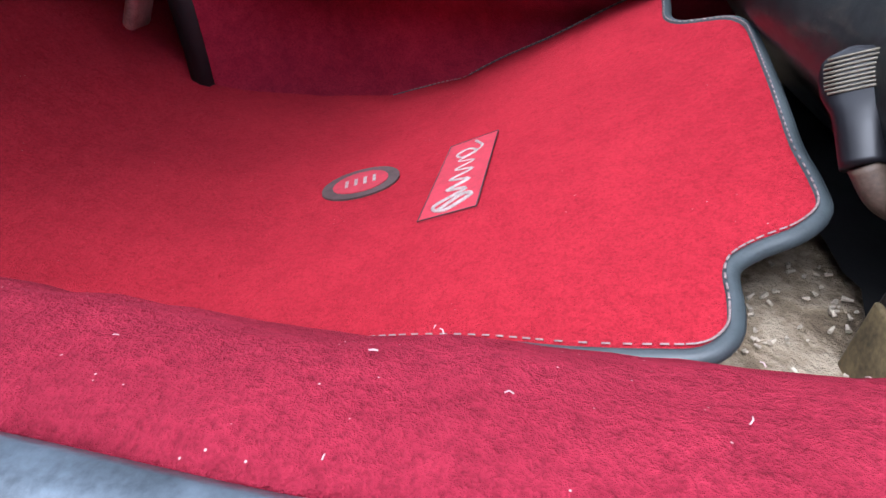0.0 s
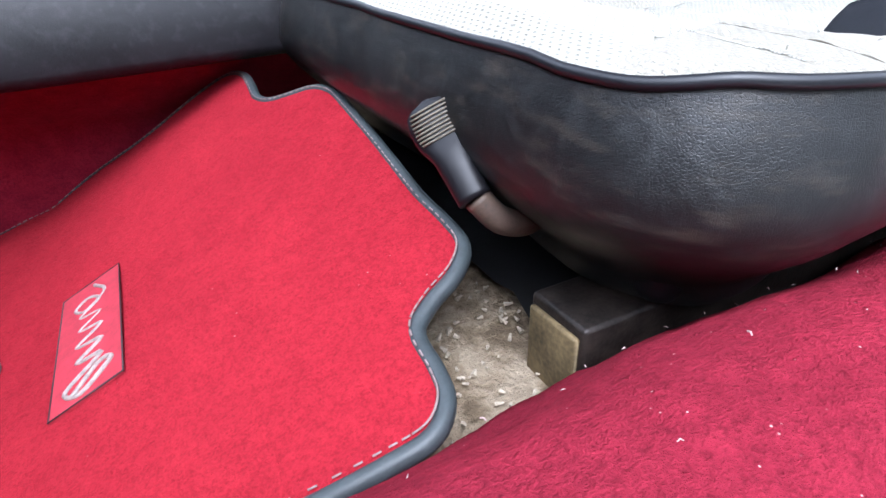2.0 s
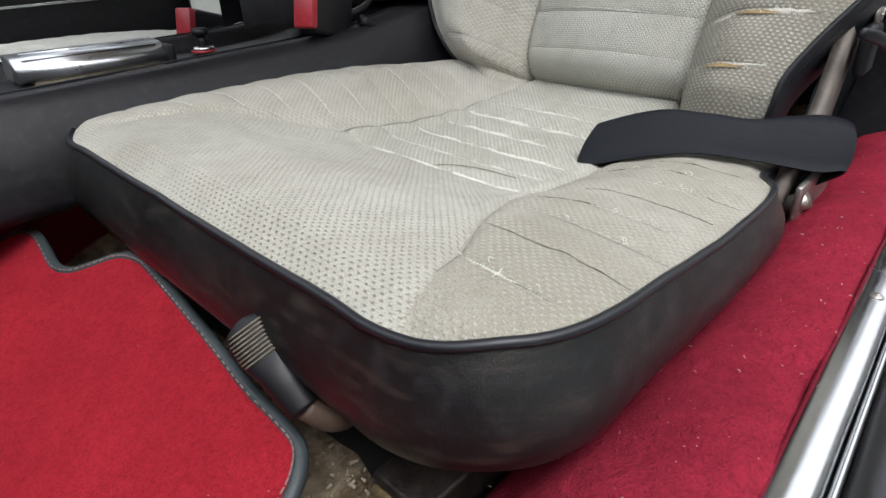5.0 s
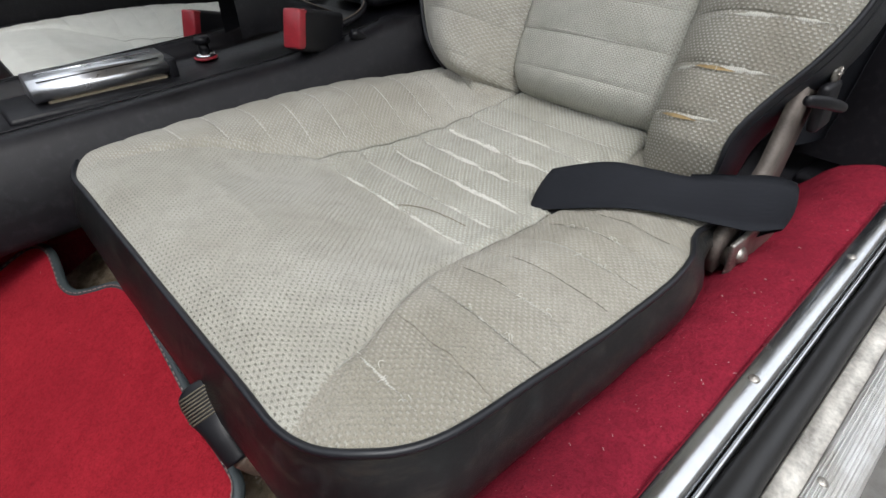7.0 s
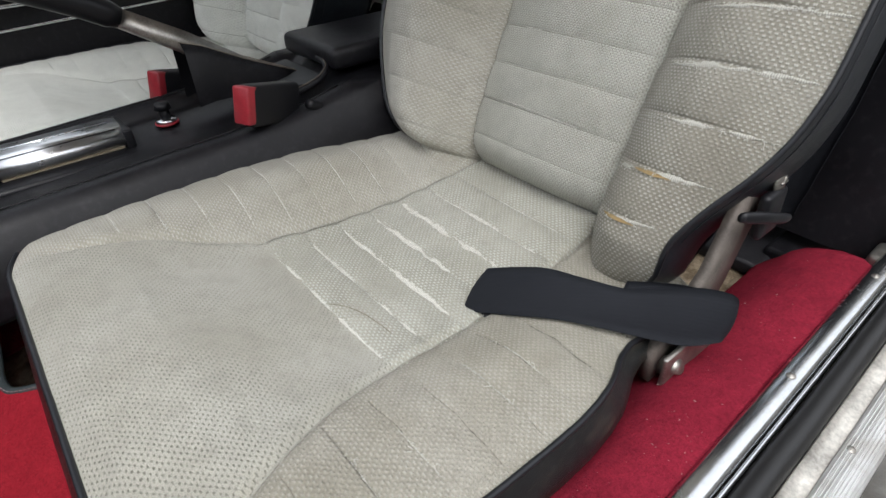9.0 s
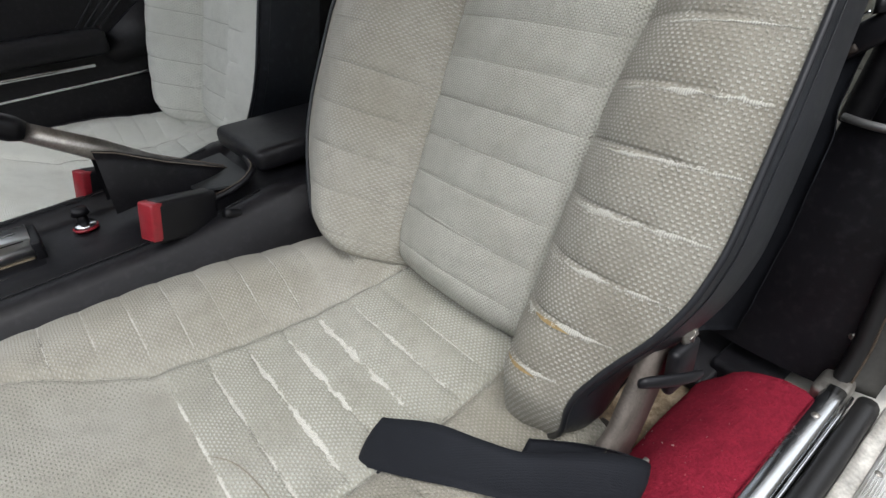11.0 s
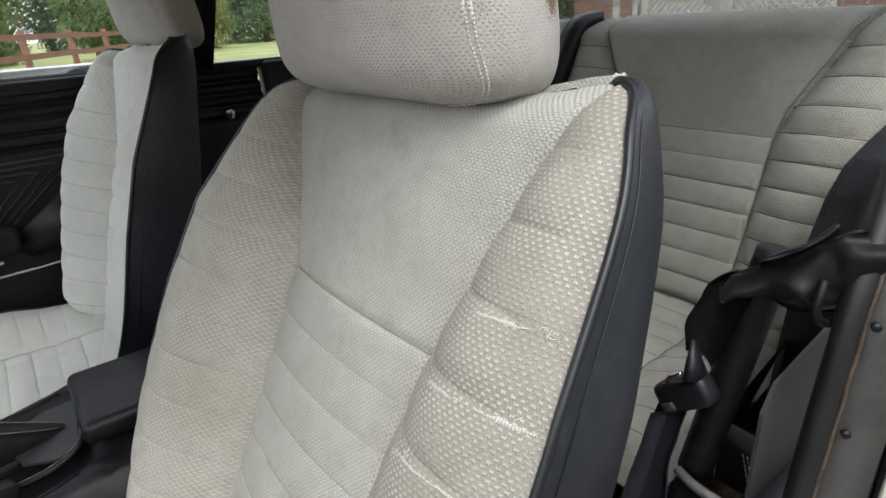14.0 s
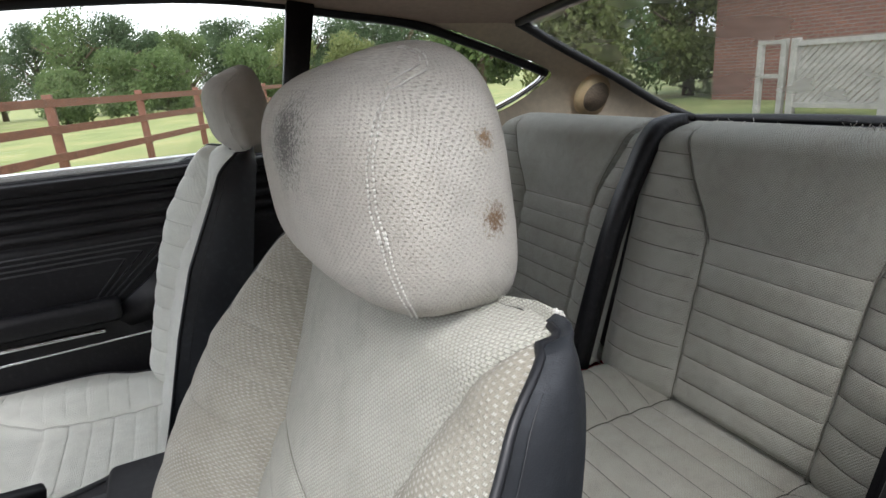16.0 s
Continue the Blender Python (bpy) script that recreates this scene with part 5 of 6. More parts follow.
rear_edge = [(0.118, 0.127), (0.138, 0.126), (0.150, 0.136), (0.154, 0.152), (0.157, 0.178), (0.170, 0.189), (0.190, 0.197), (0.203, 0.211), (0.2055, 0.235), (0.206, 0.270), (0.211, 0.330), (0.217, 0.430), (0.216, 0.460), (0.208, 0.482), (0.192, 0.500), (0.177, 0.520), (0.171, 0.548), (0.174, 0.585), (0.175, 0.620), (0.164, 0.648), (0.135, 0.664)]
mat_edge = smooth_path([(-0.62, 0.160, 0), (-0.46, 0.160, 0), (-0.30, 0.160, 0), (-0.14, 0.160, 0), (-0.04, 0.158, 0), (0.03, 0.148, 0), (0.082, 0.134, 0)] + [(x, y, 0) for x, y in rear_edge] + [(0.07, 0.684, 0), (0.0, 0.716, 0), (-0.07, 0.728, 0), (-0.15, 0.716, 0), (-0.25, 0.702, 0), (-0.36, 0.648, 0), (-0.415, 0.66, 0), (-0.46, 0.76, 0), (-0.50, 0.86, 0), (-0.62, 0.90, 0)], 4)
fm = thing("floor_mat", (0.0, 0.35, 0.2), "bright red carpet mat with grey bound edge and badges", "car mat")


def fill_outline(pts, zf, lift, cell):
    """A fine sheet inside an outline, cut along its edge."""
    bm = bmesh.new()
    vs = [bm.verts.new((p[0], p[1], 0)) for p in pts]
    bm.faces.new(vs)
    x_lo, x_hi = min(p[0] for p in pts), max(p[0] for p in pts)
    y_lo, y_hi = min(p[1] for p in pts), max(p[1] for p in pts)
    for k in range(1, int((x_hi - x_lo) / cell)):
        bmesh.ops.bisect_plane(bm, geom=bm.verts[:] + bm.edges[:] + bm.faces[:], plane_co=(x_lo + k * cell, 0, 0), plane_no=(1, 0, 0))
    for k in range(1, int((y_hi - y_lo) / cell)):
        bmesh.ops.bisect_plane(bm, geom=bm.verts[:] + bm.edges[:] + bm.faces[:], plane_co=(0, y_lo + k * cell, 0), plane_no=(0, 1, 0))
    for v in bm.verts:
        v.co.z = zf(v.co.x, v.co.y) + lift
    bmesh.ops.recalc_face_normals(bm, faces=bm.faces)
    return bm


part("pile_layer", fill_outline(mat_edge, mat_z, 0.006, 0.02), MAT_PILE, fm, "bright red cut pile")
part("backing", fill_outline(mat_edge, mat_z, -0.003, 0.04), RUBBER, fm)
BIND = plain("mat_binding", (0.034, 0.043, 0.046), 0.5, 0.0, 0.2, 90.0, 0.0008)
part("binding", tube([(p[0], p[1], mat_z(p[0], p[1]) + 0.002) for p in mat_edge[5:-24]], 0.0049, 12), BIND, fm, "grey-blue leathercloth edge binding")
THREAD = plain("stitch_thread", (0.26, 0.19, 0.18), 0.9)
inset = []
for i in range(16, len(mat_edge) - 26):
    p, q = Vector(mat_edge[i]), Vector(mat_edge[i + 1])
    t = (q - p).normalized()
    inn = Vector((-t.y, t.x, 0))
    m = (p + q) / 2 + inn * 0.0034
    inset.append((m, t, (q - p).length))
geo = []
for m, t, ln in inset:
    k = max(1, int(ln / 0.006))
    for j in range(k):
        c = m + t * ((j + 0.5) / k - 0.5) * ln
        a, b = c - t * 0.0019, c + t * 0.0019
        geo.append(tube([(a.x, a.y, mat_z(a.x, a.y) + 0.0078), (b.x, b.y, mat_z(b.x, b.y) + 0.0078)], 0.0006, 4))
st = part("edge_stitching", join(*geo), THREAD, fm, "pale broken edge stitches")
tagged(st, kind="stuff")


def on_mat(u, v, org, ax, ay, lift):
    x, y = org[0] + u * ax[0] + v * ay[0], org[1] + u * ax[1] + v * ay[1]
    return Vector((x, y, mat_z(x, y) + lift))


# round badge and lettering
BADGE = plain("badge_red", (0.33, 0.020, 0.036), 0.8, 0.0, 0.25, 120.0)
SILVER = plain("badge_letter", (0.27, 0.225, 0.205), 0.6, 0.0, 0.4, 200.0)
bc, bx, by = (-0.103, 0.398), (1, 0), (0, 1)
ring = lambda r, n=40: [(r * math.cos(2 * math.pi * k / n), r * math.sin(2 * math.pi * k / n)) for k in range(n)]
bd = part("round_badge", prism(ring(0.038), 0.002, lambda u, v, w: on_mat(u, v * 0.9, bc, bx, by, 0.0065 + w)), plain("badge_ring", (0.070, 0.045, 0.042), 0.7, 0.1, 0.4, 90.0), fm, "round worn badge woven into the pile", smooth=False)
part("badge_face", prism(ring(0.027), 0.001, lambda u, v, w: on_mat(u, v * 0.9, bc, bx, by, 0.0085 + w)), BADGE, bd, smooth=False)
for k in range(4):
    u = -0.0135 + 0.009 * k
    part("badge_bar", prism([(u - 0.0016, -0.008), (u + 0.0016, -0.008), (u + 0.0016, 0.010), (u - 0.0016, 0.010)], 0.0006, lambda a, b, w: on_mat(a, b * 0.9, bc, (0.95, 0.25), (-0.25, 0.95), 0.0095 + w)), SILVER, bd, smooth=False)
pc, px, py = (0.0, 0.362), (0.02, 1.0), (-1.0, 0.02)
EDGE = plain("plaque_edge", (0.03, 0.012, 0.014), 0.6)
plq = part("plaque", prism([(-0.072, -0.021), (0.072, -0.021), (0.072, 0.023), (-0.072, 0.023)], 0.002, lambda u, v, w: on_mat(u, v, pc, px, py, 0.0065 + w)), BADGE, fm, "dark red name plaque with a silver script mark", smooth=False)
swirl = [(-0.064, 0.010), (-0.046, -0.006), (-0.050, -0.014), (-0.066, 0.004), (-0.054, 0.014), (-0.036, -0.008), (-0.030, 0.008), (-0.018, -0.008), (-0.010, 0.009), (0.002, -0.008), (0.010, 0.008), (0.020, -0.007), (0.028, 0.008), (0.038, -0.006), (0.050, 0.002), (0.044, 0.012), (0.034, 0.004), (0.046, -0.010), (0.064, -0.002)]
part("plaque_border", tube([on_mat(u, v, pc, px, py, 0.0086) for u, v in ((-0.072, -0.021), (-0.072, 0.023), (0.072, 0.023), (0.072, -0.021), (-0.072, -0.021))], 0.0006, 5), EDGE, plq, "dark border line")
part("script_mark", tube([on_mat(p[0], p[1], pc, px, py, 0.0088) for p in smooth_path([(a, b, 0) for a, b in swirl], 5)], 0.0017, 6), SILVER, plq, "silver flowing script drawn as a plain stroke")

# ---- seat adjusting lever under the near seat ----
lev = thing("seat_lever", (0.215, 0.22, 0.34), "seat adjusting lever with ribbed black handle", "lever")
RUSTY = plain("rusty_rod", (0.095, 0.066, 0.048), 0.6, 0.2, 0.4, 70.0, 0.0008)
part("rod", tube(smooth_path([(0.31, 0.225, 0.338), (0.264, 0.214, 0.337), (0.240, 0.205, 0.338), (0.222, 0.203, 0.345), (0.211, 0.210, 0.358)], 6), 0.0078, 12), RUSTY, lev, "rusty bent steel rod")
lv0, lv1 = Vector((0.2105, 0.2095, 0.357)), Vector((0.2035, 0.2525, 0.402))
lva = (lv1 - lv0).normalized()
lvn = Vector((-0.154, -0.234, 0.119))
lvn = (lvn - lva * lvn.dot(lva)).normalized()
lvw = lva.cross(lvn)
LV = []
for i in range(29):
    f = i / 28
    w = lerp(f, [(0, 0.0098), (0.28, 0.0105), (0.45, 0.0112), (0.62, 0.0150), (0.80, 0.0160), (0.92, 0.0140), (0.98, 0.009), (1, 0.003)])
    th = lerp(f, [(0, 0.0098), (0.3, 0.0100), (0.55, 0.0078), (0.9, 0.0062), (1, 0.003)])
    c = lv0.lerp(lv1, f) - lvn * 0.004 * step(0.4, 0.8, f)
    for k in range(20):
        a = 2 * math.pi * k / 20
        ca, sa = math.cos(a), math.sin(a)
        LV.append(c + lvw * w * math.copysign(abs(ca) ** 0.75, ca) + lvn * th * math.copysign(abs(sa) ** 0.75, sa))
hd = part("handle", (LV, [(i * 20 + k, i * 20 + (k + 1) % 20, (i + 1) * 20 + (k + 1) % 20, (i + 1) * 20 + k) for i in range(28) for k in range(20)] + [tuple(range(20))[::-1], tuple(28 * 20 + k for k in range(20))]), PLASTIC, lev, "moulded black handle")
DUSTY = plain("rib_dust", (0.11, 0.095, 0.068), 0.7, 0.0, 0.3)
for k in range(9):
    f = 0.60 + 0.038 * k
    c = lv0.lerp(lv1, f) - lvn * 0.004 * step(0.4, 0.8, f) + lvn * lerp(f, [(0.55, 0.0078), (0.9, 0.0062)])
    w = lerp(f, [(0.55, 0.0105), (0.65, 0.0130), (0.85, 0.0125), (0.95, 0.009)])
    part("rib", tube([c - lvw * w, c - lvw * w * 0.5 + lvn * 0.0003, c + lvw * w * 0.5 + lvn * 0.0003, c + lvw * w], 0.0007, 5), DUSTY, hd)

# seat runner bracket at the front corner
br = thing("runner_bracket", (0.245, 0.16, 0.26), "rusty steel runner bracket bolted to the floor", "bracket")
part("channel", box((0.232, 0.140, 0.250), (0.62, 0.185, 0.306), 0.003), plain("rusty_black", (0.020, 0.015, 0.012), 0.5, 0.3, 0.9, 55.0, 0.002), br, "black painted steel channel, rusted")
part("end_plate", box((0.2285, 0.143, 0.250), (0.2325, 0.182, 0.300), 0.002), plain("rusty_ochre", (0.13, 0.095, 0.045), 0.7, 0.2, 0.6, 45.0, 0.001), br, "ochre corroded end plate")
rub = solid("rubber_flap", ([(0.42 - 0.172 * i / 9 + 0.005 * math.sin(k) * (i / 9), 0.206 + 0.32 * k / 14, 0.274 + 0.03 * k / 14 - 0.006 * (i / 9) + 0.004 * math.sin(2.1 * k) * (i / 9)) for i in range(10) for k in range(15)], grid_faces(10, 15)), RUBBER, "torn black rubber sheet on the floor under the seat", "rubber sheet")

# grit on the bare floor, lint on the sill carpet
gr, bits = random.Random(8), []
for _ in range(90):
    x, y, r = gr.uniform(0.15, 0.26), gr.uniform(0.14, 0.27), gr.uniform(0.0006, 0.0019)
    z = floor_z(x, y) + 0.003
    bits.append(tube([(x, y, z), (x + gr.uniform(-3, 3) * r, y + gr.uniform(-3, 3) * r, z + r * gr.uniform(0.2, 1.2))], [r, r * 0.5], 5))
solid("floor_grit", join(*bits), plain("grit", (0.40, 0.34, 0.26), 0.9, 0.0, 0.4, 200.0), "pale grit and crumbs on the bare floor", "grit", kind="stuff", smooth=False)
cv, bits = [Vector(p) for p in sill_carpet(False)[0]], []
for _ in range(190):
    p = gr.choice(cv)
    if p.z < 0.27 or not -0.3 < p.x < 0.95:
        continue
    p = p + Vector((gr.uniform(-0.004, 0.004), gr.uniform(-0.003, 0.003), 0.0022))
    a, l = gr.uniform(0, 6.28), gr.uniform(0.0006, 0.0016)
    bits.append(tube([p, p + Vector((math.cos(a) * l, math.sin(a) * l, 0.0008)), p + Vector((math.cos(a + 0.25) * l * 1.9, math.sin(a + 0.25) * l * 1.9, 0.0004))], gr.choice((0.00018, 0.00024, 0.00035)), 5))
solid("carpet_lint", join(*bits), plain("lint", (0.46, 0.34, 0.32), 0.95), "pale lint and threads on the sill carpet", "lint", kind="stuff")

# ---- seat belt lying over the near seat ----
belt = thing("seat_belt", (0.68, 0.17, 0.42), "black seat belt webbing lying across the cushion edge", "seat belt")


def sheet(a, b, thick, bow=0.0, n=8, across=7):
    """Webbing between two edge lines, bowed a little across its width."""
    ea, eb = smooth_path(a, n), smooth_path(b, n)
    top, low = [], []
    for i, (p, q) in enumerate(zip(ea, eb)):
        run = (ea[min(i + 1, len(ea) - 1)] + eb[min(i + 1, len(eb) - 1)]) - (ea[max(i - 1, 0)] + eb[max(i - 1, 0)])
        up_ = (q - p).cross(run).normalized()
        for k in range(across):
            f = k / (across - 1)
            c = p.lerp(q, f) + up_ * bow * (1 - (2 * f - 1) ** 2)
            top.append(c + up_ * thick / 2)
            low.append(c - up_ * thick / 2)
    rows, m = len(ea), len(top)
    faces = grid_faces(rows, across) + [tuple(m + i for i in reversed(f)) for f in grid_faces(rows, across)]
    rim = [i * across for i in range(rows)] + [(rows - 1) * across + k for k in range(1, across)] + [i * across + across - 1 for i in range(rows - 2, -1, -1)] + list(range(across - 2, 0, -1))
    faces += [(rim[k], rim[(k + 1) % len(rim)], m + rim[(k + 1) % len(rim)], m + rim[k]) for k in range(len(rim))]
    return top + low, faces


edge_a = [(0.640, 0.245, 0.412), (0.624, 0.262, 0.414), (0.616, 0.260, 0.423), (0.640, 0.212, 0.438), (0.660, 0.172, 0.436), (0.682, 0.138, 0.431), (0.712, 0.110, 0.432), (0.738, 0.088, 0.430), (0.760, 0.070, 0.420), (0.770, 0.068, 0.402), (0.762, 0.082, 0.386), (0.74, 0.10, 0.372)]
edge_b = [(0.604, 0.242, 0.378), (0.586, 0.262, 0.377), (0.579, 0.258, 0.386), (0.600, 0.205, 0.402), (0.622, 0.168, 0.407), (0.648, 0.134, 0.402), (0.674, 0.104, 0.394), (0.700, 0.078, 0.386), (0.730, 0.062, 0.382), (0.744, 0.066, 0.372), (0.738, 0.080, 0.362), (0.715, 0.096, 0.352)]
part("webbing", sheet(edge_a, edge_b, 0.0018, 0.0035), WEB, belt, "black woven webbing, twisted and folded at the ends")
part("second_strand", sheet([(0.70, 0.150, 0.424), (0.728, 0.118, 0.424), (0.752, 0.092, 0.417), (0.775, 0.075, 0.40)], [(0.682, 0.150, 0.402), (0.712, 0.122, 0.402), (0.738, 0.098, 0.396), (0.762, 0.082, 0.38)], 0.0018), WEB, belt, "second strand of webbing beneath")
part("slider", box((-0.014, -0.026, -0.005), (0.014, 0.026, 0.005), 0.004, 3, Matrix.Translation((0.592, 0.238, 0.383)) @ Matrix.Rotation(radians(25), 4, "Z") @ Matrix.Rotation(radians(-38), 4, "Y")), PLASTIC, belt, "moulded black belt slider")
anchor = thing("belt_anchor", (0.79, 0.075, 0.34), "bolted steel belt anchor beside the seat", "belt anchor")
bm = bmesh.new()
bmesh.ops.create_cone(bm, cap_ends=True, segments=18, radius1=0.010, radius2=0.008, depth=0.022, matrix=Matrix.Translation((0.70, 0.088, 0.352)) @ Matrix.Rotation(radians(60), 4, "X"))
part("bolt", bm, STEEL, anchor)
part("plate", box((0.68, 0.082, 0.335), (0.80, 0.088, 0.375), 0.002), STEEL, anchor)

# recliner lever on the near hinge
rl_ = thing("recliner_lever", (0.80, 0.085, 0.48), "black recliner lever on a worn metal hinge", "lever")
part("knob", tube(smooth_path([(0.758, 0.084, 0.503), (0.782, 0.074, 0.497), (0.808, 0.068, 0.488), (0.828, 0.066, 0.481)], 5), [0.0045, 0.0055, 0.006, 0.0062, 0.0062, 0.0062, 0.0062, 0.0062, 0.006, 0.006, 0.0058, 0.0056, 0.0054, 0.005, 0.0045, 0.003], 12, flat=0.7), PLASTIC, rl_, "tapered shiny black lever")
part("pivot_bolt", screw((0.832, 0.086, 0.512), (0, -1, 0), 0.012), STEEL, rl_, "domed steel pivot bolt")

# ---- near B post: lower cover, belt reel straps, jamb ----
post = thing("wall_b_post", (1.12, 0.08, 0.40), "black vinyl lower post cover with a bright top trim", "post cover", kind="structure")
V = []
n1, n2 = 16, 20
for i in range(n1):
    z = 0.32 + 0.303 * i / (n1 - 1)
    for k in range(n2):
        f = k / (n2 - 1)
        y = 0.008 + (0.10 + 0.07 * (1 - i / (n1 - 1))) * min(1, f / 0.6)
        x = 1.088 + 0.155 * (i / (n1 - 1)) * 0.24 + (0.30 * ((f - 0.6) / 0.4) if f > 0.6 else 0)
        V.append((x - 0.006 * math.sin(math.pi * min(1, f / 0.6)), y + (0.03 * ((f - 0.6) / 0.4) if f > 0.6 else 0), z))
part("cover", (V, grid_faces(n1, n2)), VINYL, post, "grained black vinyl cover")
part("top_trim", tube(smooth_path([(1.118, 0.021, 0.624), (1.116, 0.050, 0.627), (1.115, 0.082, 0.629), (1.121, 0.104, 0.630)], 5), 0.0045, 10), plain("dull_trim", (0.20, 0.20, 0.20), 0.35, 0.7, 0.2, 60.0), post, "dull bright rounded trim")
part("screw", screw((1.084, 0.017, 0.404), (-1, 0, 0)), STEEL, post)
part("rear_side_panel", box((1.12, 0.03, 0.36), (2.0, 0.055, 0.625), 0.004), VINYL, post)
part("upper_card", prism([(1.13, 0.60), (1.75, 0.60), (1.75, 0.80), (1.33, 0.765), (1.22, 0.752), (1.145, 0.742), (1.13, 0.72)], 0.003, lambda u, v, w: (u, 0.046 + w, v)), plain("grey_card", (0.030, 0.030, 0.032), 0.6, 0.0, 0.15, 30.0), post, "dark grey trim card", smooth=False)
flap = part("leather_flap", box((1.176, 0.050, 0.585), (1.200, 0.108, 0.648), 0.010, 3), VINYL, post, "stitched black leather flap")
ST = plain("flap_stitch", (0.42, 0.38, 0.32), 0.9)
for y0, y1 in ((0.0985, 0.1000), (0.0945, 0.0960), (0.060, 0.073), (0.056, 0.069)):
    for k in range(9):
        a, b = k / 9, (k + 0.65) / 9
        part("stitch", tube([(1.1748, y0 + (y1 - y0) * a, 0.594 + 0.044 * a), (1.1748, y0 + (y1 - y0) * b, 0.594 + 0.044 * b)], 0.0006, 4), ST, flap)

jamb = thing("door_jamb", (1.12, -0.02, 0.36), "grey painted door jamb with dark rubber seal", "door jamb", kind="structure")
jp = smooth_path([(1.062, 0.010, 0.345), (1.080, 0.006, 0.40), (1.098, 0.008, 0.52), (1.113, 0.008, 0.65), (1.128, 0.008, 0.745), (1.142, 0.008, 0.825), (1.164, 0.010, 0.875), (1.215, 0.018, 0.96), (1.275, 0.045, 1.10), (1.33, 0.085, 1.26)], 6)
part("seal", tube(jp, 0.010, 8), RUBBER, jamb, "aged rubber door seal")
part("flange", ribbon([p + Vector((0.012, -0.020, 0)) for p in jp], (0.55, -0.8, 0), 0.034, 0.003), plain("jamb_grey", (0.050, 0.048, 0.044), 0.5, 0.1, 0.3, 30.0, 0.0006), jamb, "dull grey painted flange")
part("outer_jamb", ribbon([p + Vector((0.055, -0.062, 0)) for p in jp], (0.8, -0.6, 0), 0.07, 0.004), PAINT, jamb, "cream painted outer jamb")
part("sill_end", box((1.03, -0.006, 0.335), (1.075, 0.028, 0.360), 0.006), STEEL, jamb)

for zz, yy in ((0.822, -0.0085), (0.740, -0.0085)):
    bm = bmesh.new()
    x_ = lerp(zz, [(0.52, 1.098), (0.65, 1.112), (0.76, 1.122), (0.86, 1.130)]) + 0.004
    bmesh.ops.create_cone(bm, cap_ends=True, segments=12, radius1=0.0030, radius2=0.0030, depth=0.004, matrix=Matrix.Translation((x_, yy, zz)) @ Vector((-0.8, -0.55, 0)).to_track_quat("Z", "Y").to_matrix().to_4x4())
    part("drilled_hole", bm, PLASTIC, jamb)
CRACK = plain("perished_rubber", (0.06, 0.043, 0.028), 0.9, 0.0, 0.6, 90.0, 0.001)
part("perished_edge", tube([p + Vector((-0.002, -0.0095, 0)) + Vector((noise.noise((i * 0.7, 0, 1)), noise.noise((i * 0.7, 3, 1)), 0)) * 0.0012 for i, p in enumerate(jp)], 0.0014, 5), CRACK, jamb, "crumbling brown edge of the seal")

up = thing("upper_belt", (1.2, 0.08, 0.62), "black belt strap hanging from the post guide", "seat belt")


def crumple(geo, amount, scale):
    """Pushes points about, as folds in soft leather do."""
    v = [Vector(p) for p in geo[0]]
    return [p + Vector((noise.noise(p * scale), noise.noise(p * scale + Vector((9, 0, 0))), noise.noise(p * scale + Vector((0, 9, 0))))) * amount for p in v], geo[1]


part("post_tube", tube(smooth_path([(1.146, 0.101, 0.618), (1.150, 0.092, 0.68), (1.152, 0.083, 0.74), (1.154, 0.074, 0.80), (1.156, 0.066, 0.845)], 6), 0.0150, 14), LEATHER, up, "black covered inner post")
part("hanging_strap", crumple(sheet([(1.128, 0.128, 0.700), (1.124, 0.133, 0.680), (1.112, 0.139, 0.630), (1.100, 0.144, 0.581), (1.090, 0.149, 0.527), (1.076, 0.164, 0.42), (1.062, 0.176, 0.33)], [(1.128, 0.102, 0.706), (1.124, 0.106, 0.683), (1.112, 0.106, 0.649), (1.100, 0.102, 0.610), (1.090, 0.103, 0.562), (1.078, 0.116, 0.45), (1.064, 0.128, 0.36)], 0.003, 0.004), 0.003, 30.0), WEB, up, "dangling black webbing")
part("fold", crumple(sheet([(1.120, 0.118, 0.690), (1.106, 0.122, 0.63), (1.090, 0.126, 0.56), (1.074, 0.140, 0.44)], [(1.112, 0.130, 0.682), (1.096, 0.136, 0.62), (1.078, 0.142, 0.55), (1.060, 0.158, 0.43)], 0.003, 0.003), 0.002, 40.0), WEB, up, "second fold of the webbing")
tg = part("tongue", box((-0.011, -0.027, -0.014), (0.011, 0.027, 0.014), 0.007, 3, Matrix.Translation((1.124, 0.106, 0.712)) @ Matrix.Rotation(radians(-38), 4, "X")), PLASTIC, up, "black belt tongue holder")
part("tongue_plate", tube(smooth_path([(1.116, 0.122, 0.716), (1.114, 0.117, 0.727), (1.116, 0.108, 0.735)], 5), 0.0018, 6), CHROME, tg, "bright metal loop")
part("clip", tube([(1.122, 0.099, 0.733), (1.123, 0.102, 0.744), (1.126, 0.106, 0.764)], [0.014, 0.010, 0.003], 10, flat=0.6), PLASTIC, tg, "pointed black clip")
part("buckle_slot", box((-0.002, -0.006, -0.004), (0.002, 0.006, 0.004), 0.001, 1, Matrix.Translation((1.1125, 0.114, 0.698)) @ Matrix.Rotation(radians(-38), 4, "X")), RUNNER, tg)
